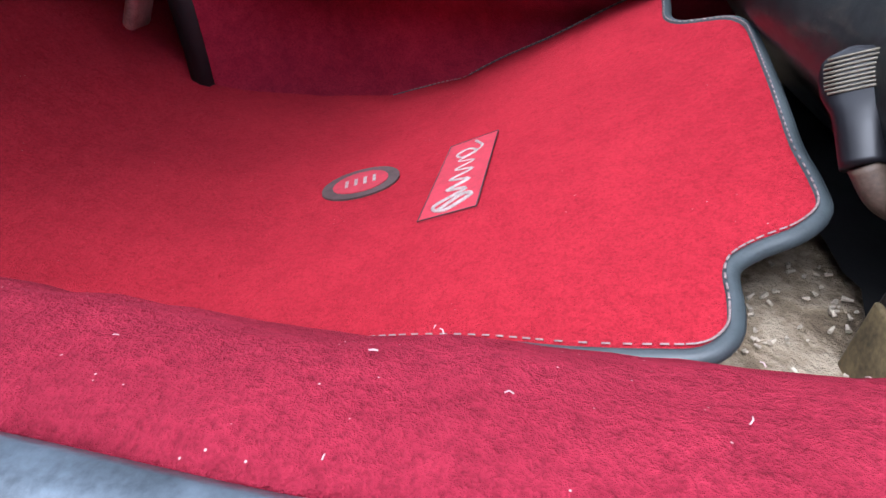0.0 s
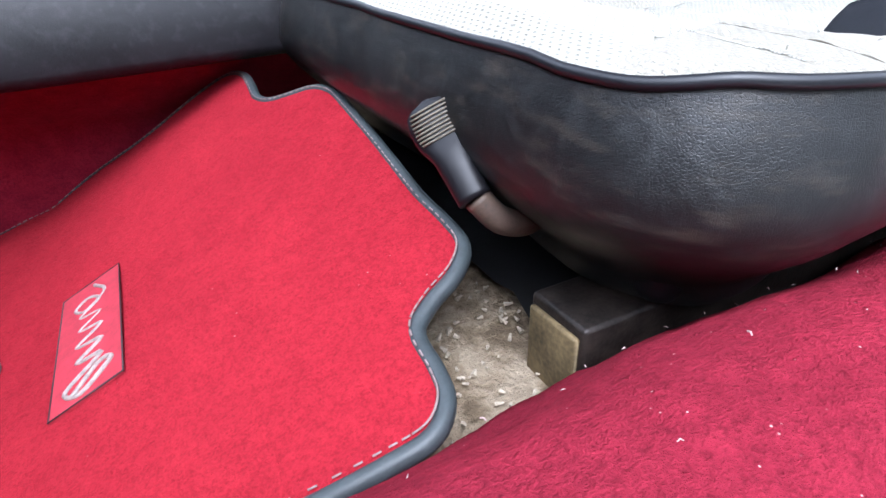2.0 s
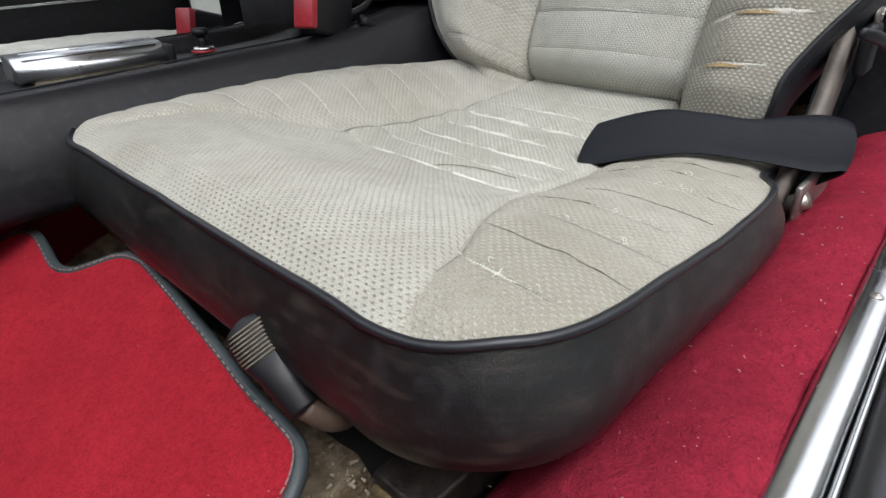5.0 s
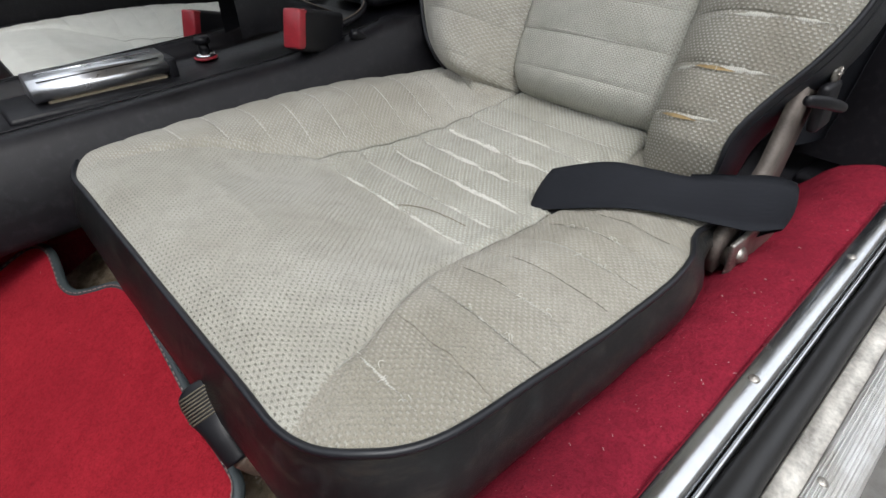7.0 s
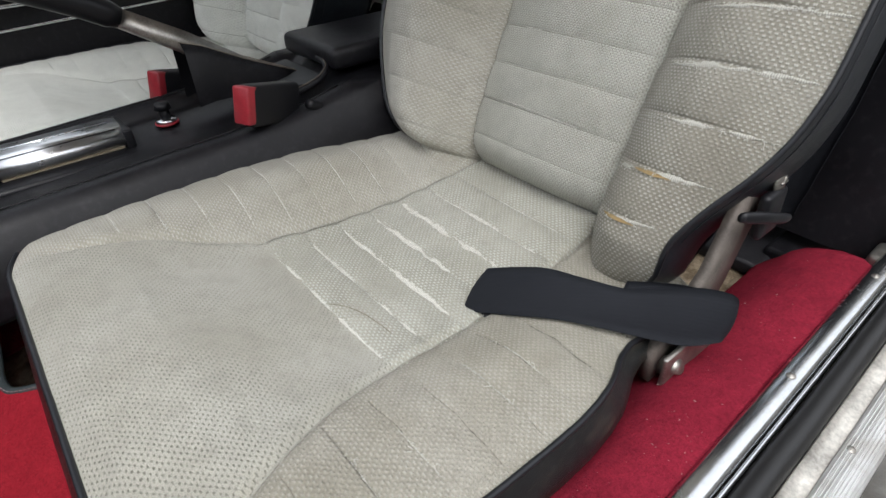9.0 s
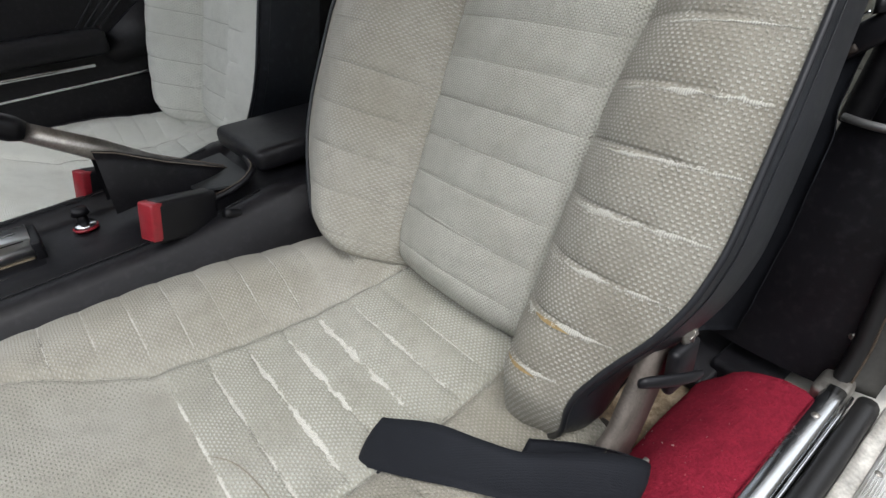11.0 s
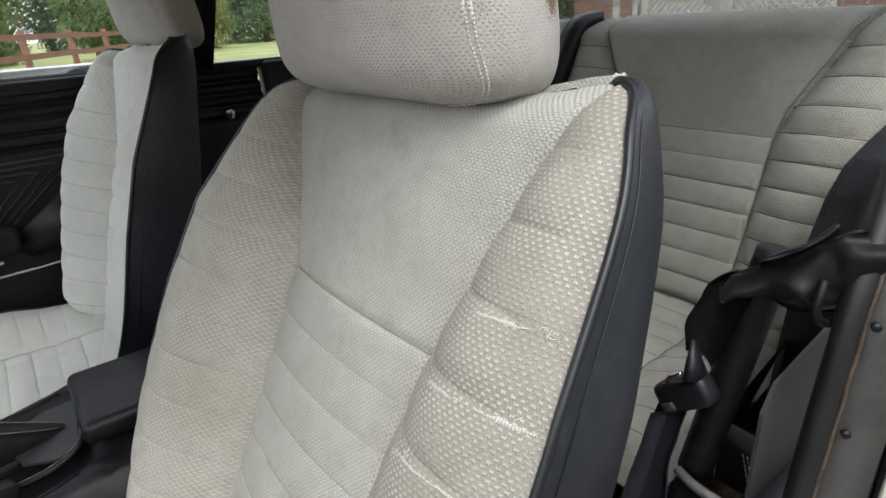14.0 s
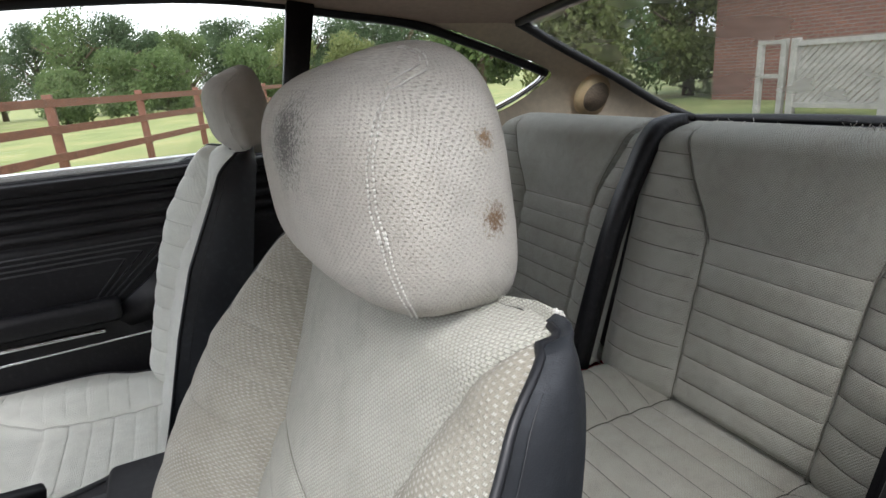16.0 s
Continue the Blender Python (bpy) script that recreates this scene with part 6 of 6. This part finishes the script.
part("drape", crumple(sheet([(1.134, 0.084, 0.830), (1.131, 0.098, 0.820), (1.129, 0.108, 0.799), (1.128, 0.114, 0.772), (1.128, 0.112, 0.752)], [(1.140, 0.062, 0.826), (1.136, 0.070, 0.812), (1.134, 0.077, 0.790), (1.133, 0.082, 0.765), (1.132, 0.090, 0.742)], 0.004, 0.008), 0.004, 45.0), LEATHER, up, "flat black leather drape")
wrap_t = [(1.132, 0.096, 0.816), (1.139, 0.079, 0.830), (1.143, 0.064, 0.843), (1.145, 0.048, 0.854), (1.148, 0.037, 0.864), (1.152, 0.024, 0.872), (1.160, 0.006, 0.876)]
wrap_b = [(1.136, 0.086, 0.806), (1.142, 0.067, 0.814), (1.145, 0.051, 0.813), (1.147, 0.036, 0.811), (1.150, 0.023, 0.813), (1.155, 0.013, 0.826), (1.163, 0.002, 0.846)]
part("strap_wrap", crumple(sheet(wrap_t, wrap_b, 0.004, 0.016, 10, 12), 0.0055, 55.0), LEATHER, up, "creased black leather wrap at the guide")
part("wrap_back", crumple(sheet(wrap_t, wrap_b, 0.004, -0.012, 10, 12), 0.004, 45.0), LEATHER, up)
part("wrap_tip", crumple(sheet([(1.140, 0.068, 0.836), (1.142, 0.050, 0.848), (1.146, 0.037, 0.861), (1.151, 0.028, 0.871)], [(1.121, 0.066, 0.849), (1.126, 0.050, 0.856), (1.132, 0.037, 0.867), (1.141, 0.026, 0.881)], 0.003, 0.003, 8), 0.003, 60.0), LEATHER, up, "curled edge of the wrap")
part("guide", tube(smooth_path([(1.134, 0.026, 0.842), (1.128, 0.025, 0.833), (1.126, 0.025, 0.822), (1.131, 0.022, 0.813), (1.142, 0.018, 0.810)], 6), 0.0034, 10), LEATHER, up, "black strap guide loop")

# ---- pedals ----
ped = thing("accelerator_pedal", (-0.40, 0.57, 0.28), "worn metal accelerator pedal on a black arm", "pedal")
part("pad", box((-0.028, -0.020, -0.040), (-0.012, 0.020, 0.040), 0.007, 3, Matrix.Translation((-0.395, 0.572, 0.318)) @ Matrix.Rotation(radians(25), 4, "Y")), STEEL, ped, "scuffed pale metal pad")
part("arm", tube(smooth_path([(-0.425, 0.572, 0.33), (-0.46, 0.56, 0.38), (-0.52, 0.54, 0.46)], 5), 0.011, 10), PLASTIC, ped, "black pedal arm")

# ---- outside ----
def ground_z(x, y):
    r = math.hypot(x, y)
    return 0.02 * noise.noise((x * 0.25, y * 0.25, 3)) * min(1, r / 6)


gx = [-600, -150, -60] + list(np.linspace(-30, 40, 60)) + [80, 200, 600]
gy = [-600, -150, -60] + list(np.linspace(-30, 60, 60)) + [100, 250, 700]
GV = [(x, y, ground_z(x, y)) for x in gx for y in gy]


def ground_mat():
    n = Nodes("yard_and_meadow")
    co = n.coord("Object")
    sep = n.add("SeparateXYZ")
    n.wire(co, sep.inputs[0])
    a = n.noise(co, 0.5, 5.0)
    b = n.noise(co, 14.0, 6.0)
    grass = n.ramp(n.math("ADD", n.math("MULTIPLY", a, 0.55), n.math("MULTIPLY", b, 0.45)), [(0.35, (0.11, 0.155, 0.04)), (0.5, (0.19, 0.22, 0.075)), (0.65, (0.31, 0.28, 0.12))])
    stone = n.ramp(b, [(0.35, (0.085, 0.08, 0.072)), (0.65, (0.17, 0.165, 0.155))])
    edge = n.math("ADD", sep.outputs[1], n.math("MULTIPLY", n.noise(co, 1.2), 1.2))
    col = n.mix(n.ramp(n.math("DIVIDE", edge, 20.0), [(0.24, (0, 0, 0)), (0.27, (1, 1, 1))]), stone, grass)
    return n.done(col, 0.95, normal=n.bump(b, 0.7, 0.02))


solid("ground", (GV, grid_faces(len(gx), len(gy))), ground_mat(), "stony yard that runs into a grassy meadow", "ground", kind="structure")

WOOD = plain("red_brown_fence", (0.16, 0.07, 0.045), 0.8, 0.0, 0.3, 12.0, 0.002)
p1, p2 = Vector((-0.60, 9.6, 0)), Vector((0.45, 11.8, 0))
stepv = p2 - p1
fence = thing("fence", (p1.x, p1.y, 0), "red-brown post and rail fence round the meadow", "fence", kind="structure")
side = Vector((-stepv.y, stepv.x, 0)).normalized()
for k in range(-5, 12):
    p = p1 + stepv * k
    part("post", box((p.x - 0.06, p.y - 0.06, -0.05), (p.x + 0.06, p.y + 0.06, 1.24), 0.008), WOOD, fence)
    for z in (1.12, 0.76, 0.38):
        q = p + stepv
        geo = ribbon([p + Vector((0, 0, z)) - side * 0.075, q + Vector((0, 0, z + 0.01 * (k % 3 - 1))) - side * 0.075], (0, 0, 1), 0.11, 0.035)
        part("rail", geo, WOOD, fence, smooth=False)

# ---- trees beyond the meadow ----
def leaf_mat(name, a, b):
    n = Nodes(name)
    co = n.coord("Object")
    info = n.add("NewGeometry")
    col = n.mix(info.outputs["Random Per Island"], a, b)
    col = n.mix(n.math("MULTIPLY", n.noise(co, 0.6, 3.0), 0.5), col, tuple(c * 0.6 for c in a))
    n.done(col, 0.8, Specular_IOR_Level=0.2)
    lit, both = n.add("BsdfTranslucent"), n.add("MixShader")
    n.wire(col, lit.inputs[0])
    both.inputs[0].default_value = 0.45
    n.wire(n.b.outputs[0], both.inputs[1])
    n.wire(lit.outputs[0], both.inputs[2])
    n.wire(both.outputs[0], n.t.nodes["Material Output"].inputs[0])
    return n.m


LEAF = [leaf_mat("leaf_dark", (0.085, 0.13, 0.07), (0.15, 0.21, 0.11)), leaf_mat("leaf_mid", (0.11, 0.17, 0.07), (0.19, 0.25, 0.10)), leaf_mat("leaf_light", (0.18, 0.22, 0.08), (0.28, 0.31, 0.13))]
BARK = plain("bark", (0.10, 0.075, 0.05), 0.9, 0.0, 0.3, 8.0, 0.01)


def tree(p, height, width, leaf, rng):
    t = thing("tree", p, "leafy broad green tree at the meadow's edge", "tree", "trees")
    x, y, z = p
    lean = rng.uniform(-0.04, 0.04)
    trunk = tube([(x, y, z), (x + lean * height * 0.3, y, z + height * 0.3), (x + lean * height * 0.7, y, z + height * 0.75)], [width * 0.05, width * 0.035, width * 0.012], 8)
    limbs = [trunk]
    for k in range(6):
        a, h0 = rng.uniform(0, 6.28), rng.uniform(0.2, 0.55) * height
        q = Vector((x + math.cos(a) * width * 0.36, y + math.sin(a) * width * 0.36, z + h0 + height * 0.22))
        limbs.append(tube([(x, y, z + h0), (Vector((x, y, z + h0)) + q) / 2 + Vector((0, 0, 0.03 * height)), q], [width * 0.02, width * 0.013, width * 0.005], 6))
    part("trunk", join(*limbs), BARK, t)
    lobes = []
    for k in range(17):
        a, r = rng.uniform(0, 6.28), width * 0.5 * rng.uniform(0.15, 0.75)
        hz = rng.uniform(0.12, 0.92)
        lobes.append((Vector((x + r * math.cos(a) * (1.15 - hz * 0.5), y + r * math.sin(a) * (1.15 - hz * 0.5), z + height * hz)), width * rng.uniform(0.16, 0.27)))
    V, F = [], []
    for c, r in lobes:
        for _ in range(700):
            d = Vector((rng.gauss(0, 1), rng.gauss(0, 1), rng.gauss(0, 1))).normalized()
            q = c + d * r * rng.uniform(0.4, 1.06)
            q.z = max(q.z, z + 0.1)
            n1 = Vector((rng.gauss(0, 1), rng.gauss(0, 1), rng.gauss(0, 1))).normalized()
            n2 = n1.orthogonal().normalized()
            n3 = n1.cross(n2)
            sz = rng.uniform(0.06, 0.12) * (0.6 + width / 12)
            o = len(V)
            V += [q - n2 * sz, q + n3 * sz * 0.55, q + n2 * sz, q - n3 * sz * 0.55]
            F.append((o, o + 1, o + 2, o + 3))
    part("crown", (V, F), leaf, t, smooth=False)
    return t


rng = random.Random(5)
for k in range(34):
    f = k / 33
    a = radians(-62 + 92 * f)
    dist = rng.uniform(46, 58)
    h = rng.uniform(5.0, 7.6)
    tree((0.9 + dist * math.sin(a), dist * math.cos(a), 0.0), h, h * rng.uniform(0.75, 0.95), LEAF[rng.choice((0, 0, 1))], rng)
for k in range(16):
    f = k / 15
    a = radians(-60 + 84 * f + rng.uniform(-2, 2))
    dist = rng.uniform(34, 42)
    h = rng.uniform(2.4, 3.8)
    tree((0.9 + dist * math.sin(a), dist * math.cos(a), 0.0), h, h * rng.uniform(0.9, 1.2), LEAF[rng.choice((1, 1, 2))], rng)
for k in range(7):
    tree((7.5 + 2.4 * k + rng.uniform(-0.5, 0.5), 12.0 + 0.2 * k + rng.uniform(-1, 1), 0.0), rng.uniform(3.6, 5.0), rng.uniform(2.8, 3.8), LEAF[2 if k % 2 else 1], rng)

# ---- brick building and gates behind the car ----
def brick_mat():
    n = Nodes("old_brick")
    ob = n.add("SeparateXYZ")
    n.wire(n.coord("Object"), ob.inputs[0])
    yz = n.add("CombineXYZ")
    n.wire(ob.outputs[1], yz.inputs[0])
    n.wire(ob.outputs[2], yz.inputs[1])
    co = yz.outputs[0]
    br = n.add("TexBrick", Scale=1.0)
    br.inputs["Brick Width"].default_value, br.inputs["Row Height"].default_value, br.inputs["Mortar Size"].default_value = 0.225, 0.075, 0.010
    br.inputs["Color1"].default_value, br.inputs["Color2"].default_value, br.inputs["Mortar"].default_value = (0.33, 0.14, 0.095, 1), (0.24, 0.11, 0.08, 1), (0.28, 0.24, 0.21, 1)
    n.wire(co, br.inputs["Vector"])
    col = n.mix(n.math("MULTIPLY", n.noise(co, 1.5, 4.0), 0.5), br.outputs[0], (0.16, 0.09, 0.07))
    return n.done(col, 0.9, normal=n.bump(br.outputs[1], -0.4, 0.006))


WHITEWOOD = plain("weathered_white_wood", (0.40, 0.38, 0.34), 0.8, 0.0, 0.2, 10.0, 0.002)
bld = thing("brick_building", (13.5, 6.0, 0), "old red brick farm building behind the car", "building")
part("wall", box((13.5, -8.0, -0.1), (14.0, 10.6, 3.1)), brick_mat(), bld, "weathered red brick wall", smooth=False)
part("roof", prism([(13.1, 3.05), (14.0, 3.55), (18.0, 5.8), (18.0, 5.6), (14.0, 3.3), (13.1, 2.9)], 19.4, lambda u, v, w: (u, -8.4 + w, v)), plain("slate_roof", (0.12, 0.10, 0.10), 0.7, 0.0, 0.25, 6.0), bld, "dark tiled roof", smooth=False)
for y in (1.5,):
    w_ = part("window", box((13.46, y, 0.9), (13.52, y + 1.1, 2.0), 0.01), WHITEWOOD, bld, "white wooden window frame", smooth=False)
    part("window_pane", box((13.44, y + 0.1, 1.0), (13.465, y + 1.0, 1.9)), plain("dark_pane", (0.05, 0.06, 0.07), 0.1), w_, smooth=False)


def gate(y0, y1, name, lean):
    g = thing(name, (10.8, (y0 + y1) / 2, 0), "weathered white wooden gate with diagonal boards", "gate", "yard gates")
    for y in (y0, y1):
        part("gate_post", box((10.75, y - 0.06, -0.05), (10.87, y + 0.06, 1.28), 0.01), WHITEWOOD, g, smooth=False)
    for z in (0.12, 1.14):
        part("rail", box((10.78, y0, z), (10.84, y1, z + 0.09), 0.005), WHITEWOOD, g, smooth=False)
    n = 12
    span = abs(y1 - y0)
    for k in range(-5, n + 5):
        c = min(y0, y1) + span * (k + 0.5) / n
        hw = 0.46
        a, b = c - hw * lean, c + hw * lean
        lo, hi = min(y0, y1) + 0.04, max(y0, y1) - 0.04
        za, zb = 0.18, 1.15
        if max(a, b) < lo or min(a, b) > hi:
            continue
        if a < lo or a > hi:
            t = (min(max(a, lo), hi) - a) / (b - a)
            za, a = za + (zb - za) * t, min(max(a, lo), hi)
        if b < lo or b > hi:
            t = (min(max(b, lo), hi) - a) / (b - a)
            zb, b = za + (zb - za) * t, min(max(b, lo), hi)
        if abs(zb - za) < 0.06 or abs(b - a) < 0.03:
            continue
        part("board", ribbon([(10.83, a, za), (10.83, b, zb)], (0, 1, 0), 0.078, 0.02), WHITEWOOD, g, smooth=False)
    return g


gate(6.65, 5.15, "yard_gate", -1)
gate(5.05, 3.55, "yard_gate", 1)
gp_ = thing("gate_frame", (10.8, 7.1, 0), "narrow white wooden frame beside the gates", "gate")
for y in (6.85, 7.30):
    part("post", box((10.76, y - 0.05, -0.05), (10.86, y + 0.05, 1.28), 0.01), WHITEWOOD, gp_, smooth=False)
for z in (1.20, 0.62):
    part("rail", box((10.78, 6.85, z), (10.84, 7.30, z + 0.07), 0.005), WHITEWOOD, gp_, smooth=False)

# ---- wear on the near seat ----
FRAY = frayed("frayed_threads")
FRAY_DULL = frayed("frayed_threads_soiled", (0.50, 0.49, 0.44))
FOAM = plain("yellow_foam", (0.30, 0.215, 0.10), 0.9, 0.0, 0.25, 150.0, 0.001)
wr = random.Random(11)


def on_back(s, h, up=0.0):
    return back_frame(s, h, back_depth(s, h) + up)


def on_cushion(s, x, up=0.0):
    return Vector((x, SY + s, CTOP(s, x) + up))


def worn_strip(surf, a, b, width, seed, lift=0.0006):
    """A frayed pale band along a quilting row from a to b, with a ragged outline. a, b: the surface's own coordinates."""
    n = max(16, int(math.dist(a, b) / 0.002))
    rows = []
    for i in range(n + 1):
        f = i / n
        c = (a[0] + (b[0] - a[0]) * f, a[1] + (b[1] - a[1]) * f)
        w = 1.0 * width * (0.35 + 0.65 * max(0.0, math.sin(math.pi * f)) ** 0.5) * (0.75 + 0.6 * abs(noise.noise((f * 17, seed, 0))))
        run = f * math.dist(a, b)
        w *= min(1.0, max(0.06, 0.62 + 1.5 * noise.noise((run * 34, seed * 3.7, 2)) + 0.6 * noise.noise((run * 150, seed, 6))))
        off = width * 0.3 * noise.noise((f * 9, seed, 4)) + width * 0.2 * noise.noise((run * 120, seed, 8))
        for k in range(5):
            g = k / 4 - 0.5
            d = off + g * w + (0.0006 * wr.uniform(-1, 1) if k in (0, 4) else 0)
            rows.append((c, d, (1 - (2 * g) ** 2), f))
    t = Vector((b[0] - a[0], b[1] - a[1])).normalized()
    nrm = (-t.y, t.x)
    V, U = [], []
    for c, d, bulge, f in rows:
        p = (c[0] + nrm[0] * d, c[1] + nrm[1] * d)
        V.append(surf(p[0], p[1], lift * (0.3 + bulge)))
        U.append((f * math.dist(a, b), d))
    return V, grid_faces(n + 1, 5), U


def loose_threads(surf, a, b, count, ln, spread):
    out = []
    for _ in range(count):
        f = wr.random()
        c = (a[0] + (b[0] - a[0]) * f + wr.uniform(-1, 1) * spread, a[1] + (b[1] - a[1]) * f + wr.uniform(-1, 1) * spread)
        ang, l = wr.uniform(0, 6.28), ln * wr.uniform(0.4, 1.3)
        pts = []
        for k in range(4):
            q = (c[0] + math.cos(ang + 0.5 * k) * l * k / 3, c[1] + math.sin(ang + 0.5 * k) * l * k / 3)
            pts.append(surf(q[0], q[1], 0.001 + 0.0025 * math.sin(k * 1.1)))
        out.append(tube(pts, 0.00022, 4))
    return out


seat_back = [o for o in near.children if o.name.startswith("backrest")][0]
seat_cush = [o for o in near.children if o.name.startswith("cushion")][0]
threads = []
R_ = BOLSTER_ROWS
for row, s0, s1, w in ((2, -0.215, -0.282, 0.004), (3, -0.20, -0.288, 0.005), (4, -0.19, -0.291, 0.005), (5, -0.165, -0.292, 0.0085), (6, -0.175, -0.294, 0.006), (7, -0.150, -0.292, 0.009), (8, -0.135, -0.285, 0.007), (9, -0.140, -0.250, 0.009), (10, -0.140, -0.215, 0.007)):
    h = R_[row]
    part("worn_seam", worn_strip(on_back, (s0, h - 0.008), (s1, h), w * 0.72, row), FRAY_DULL, seat_back, "frayed white worn seam")
    threads += loose_threads(on_back, (s0, h - 0.008), (s1, h), 10 if w > 0.006 else 4, 0.006, 0.003)
for h, s0, s1 in ((R_[9] - 0.001, -0.168, -0.215), (R_[10] - 0.001, -0.150, -0.198)):
    V = []
    for k in range(21):
        f = k / 20
        s = s0 + (s1 - s0) * f
        hw = (0.0019 + 0.0006 * noise.noise((f * 7, h * 90, 0))) * math.sin(math.pi * f)
        V += [on_back(s, h - 0.004 - hw, 0.0022), on_back(s, h - 0.004, 0.0016), on_back(s, h - 0.004 + hw, 0.0022)]
    part("tear", (V, grid_faces(21, 3)), FOAM, seat_back, "open tear showing yellow foam")
part("worn_seam", worn_strip(on_back, (0.072, BACK_ROWS[6] + 0.004), (-0.055, BACK_ROWS[6]), 0.0035, 33), FRAY, seat_back, "frayed white worn seam")
part("worn_seam", worn_strip(on_back, (0.075, BACK_ROWS[4]), (0.045, BACK_ROWS[4]), 0.002, 34), FRAY, seat_back)
for row, s0, s1, w in ((0, 0.110, -0.112, 0.0042), (1, 0.105, -0.105, 0.0055), (2, 0.108, -0.100, 0.0075), (3, 0.102, -0.045, 0.0095), (4, 0.108, -0.075, 0.0125), (5, 0.095, -0.090, 0.0058), (6, 0.04, -0.085, 0.002)):
    x = CROWS[row]
    part("worn_seam", worn_strip(on_cushion, (s0, x), (s1, x), w, 50 + row), FRAY, seat_cush, "frayed white worn seam")
    threads += loose_threads(on_cushion, (s0, x), (s1, x), 8 if w > 0.005 else 3, 0.006, 0.003)
for k, x in enumerate(CBROWS[1:9]):
    sm = CSEAM(x)
    part("worn_seam", worn_strip(on_cushion, (sm + 0.012, x), (sm + 0.085 + 0.03 * abs(math.sin(k * 2.1)), x), 0.0022, 70 + k), FRAY, seat_cush)
for k, (x, f0, f1, w) in enumerate(((CBROWS[0], 0.1, 0.75, 0.005), (CBROWS[2], 0.35, 0.8, 0.004), (CBROWS[3], 0.45, 0.8, 0.0035), (CBROWS[5], 0.3, 0.75, 0.003), (CBROWS[6], 0.25, 0.7, 0.003))):
    sm, hw = CSEAM(x), CHALF(x)
    a, b = sm + (hw - sm) * f0, sm + (hw - sm) * f1
    part("worn_seam", worn_strip(on_cushion, (-a, x), (-b, x), w * 0.45, 90 + k), FRAY_DULL, seat_cush)
    threads += loose_threads(on_cushion, (-a, x), (-b, x), 5, 0.006, 0.004)
SLIT = plain("dark_slit", (0.10, 0.09, 0.07), 0.95)
for k, f0, f1 in ((1, 0.10, 0.95), (3, 0.15, 0.50), (4, 0.30, 0.92), (5, 0.78, 0.95), (6, 0.15, 0.60), (7, 0.35, 0.85)):
    x = CBROWS[k]
    sm, hw = CSEAM(x), CHALF(x)
    part("open_seam", tube([on_cushion(-(sm + (hw - sm) * f), x + 0.003 * noise.noise((f * 6, k, 1)), 0.0002) for f in np.linspace(f0, f1, 40)], [0.0002 + 0.0006 * abs(noise.noise((i * 0.21, k, 3))) for i in range(40)], 5, flat=0.5), SLIT, seat_cush, "dark split along a quilting row")
lt = part("loose_thread", join(*threads), FRAY, seat_back, "loose pale threads")
tagged(lt, kind="stuff")
# long stray hair on the cushion, thread at the crease
part("stray_thread", tube([on_cushion(-0.01 - 0.08 * f + 0.01 * math.sin(3 * f), 0.47 + 0.045 * f - 0.02 * f * f, 0.001) for f in np.linspace(0, 1, 16)], 0.0005, 4), plain("brown_thread", (0.22, 0.19, 0.14), 0.9), seat_cush)
part("stray_thread", tube([on_back(-0.098 + 0.03 * f, 0.0 - 0.012 * f, 0.004 + 0.012 * f) for f in np.linspace(0, 1, 10)], 0.0005, 4), FRAY, seat_back)

# fraying along the cloth's cut edge at the near shoulder
fr_ = []
for k in range(60):
    f = wr.uniform(0.25, 1.0)
    h = 0.6270 + wr.uniform(-0.001, 0.002)
    s = -lerp(h, BACK_W)
    k = 1 + (0.005 * math.sin(math.pi * f) - 0.012 * f * f) / abs(s)
    c = back_frame(s * k, h + 0.008 * math.sin(math.pi * f) * step(0.58, 0.63, h), back_depth(s, h) * (1 - f) - 0.0445 * f) + Vector((0, -0.0006, 0.0006))
    pts, q = [c], c
    for j in range(3):
        q = q + Vector((wr.uniform(-1, 1), wr.uniform(-1.2, 0.3), wr.uniform(-1, 0.6))) * 0.0011
        pts.append(q)
    fr_.append(tube(pts, 0.0004, 4))
ef = part("edge_fraying", join(*fr_), PALE_THREAD, seat_back, "frayed white cloth edge")
tagged(ef, kind="stuff")
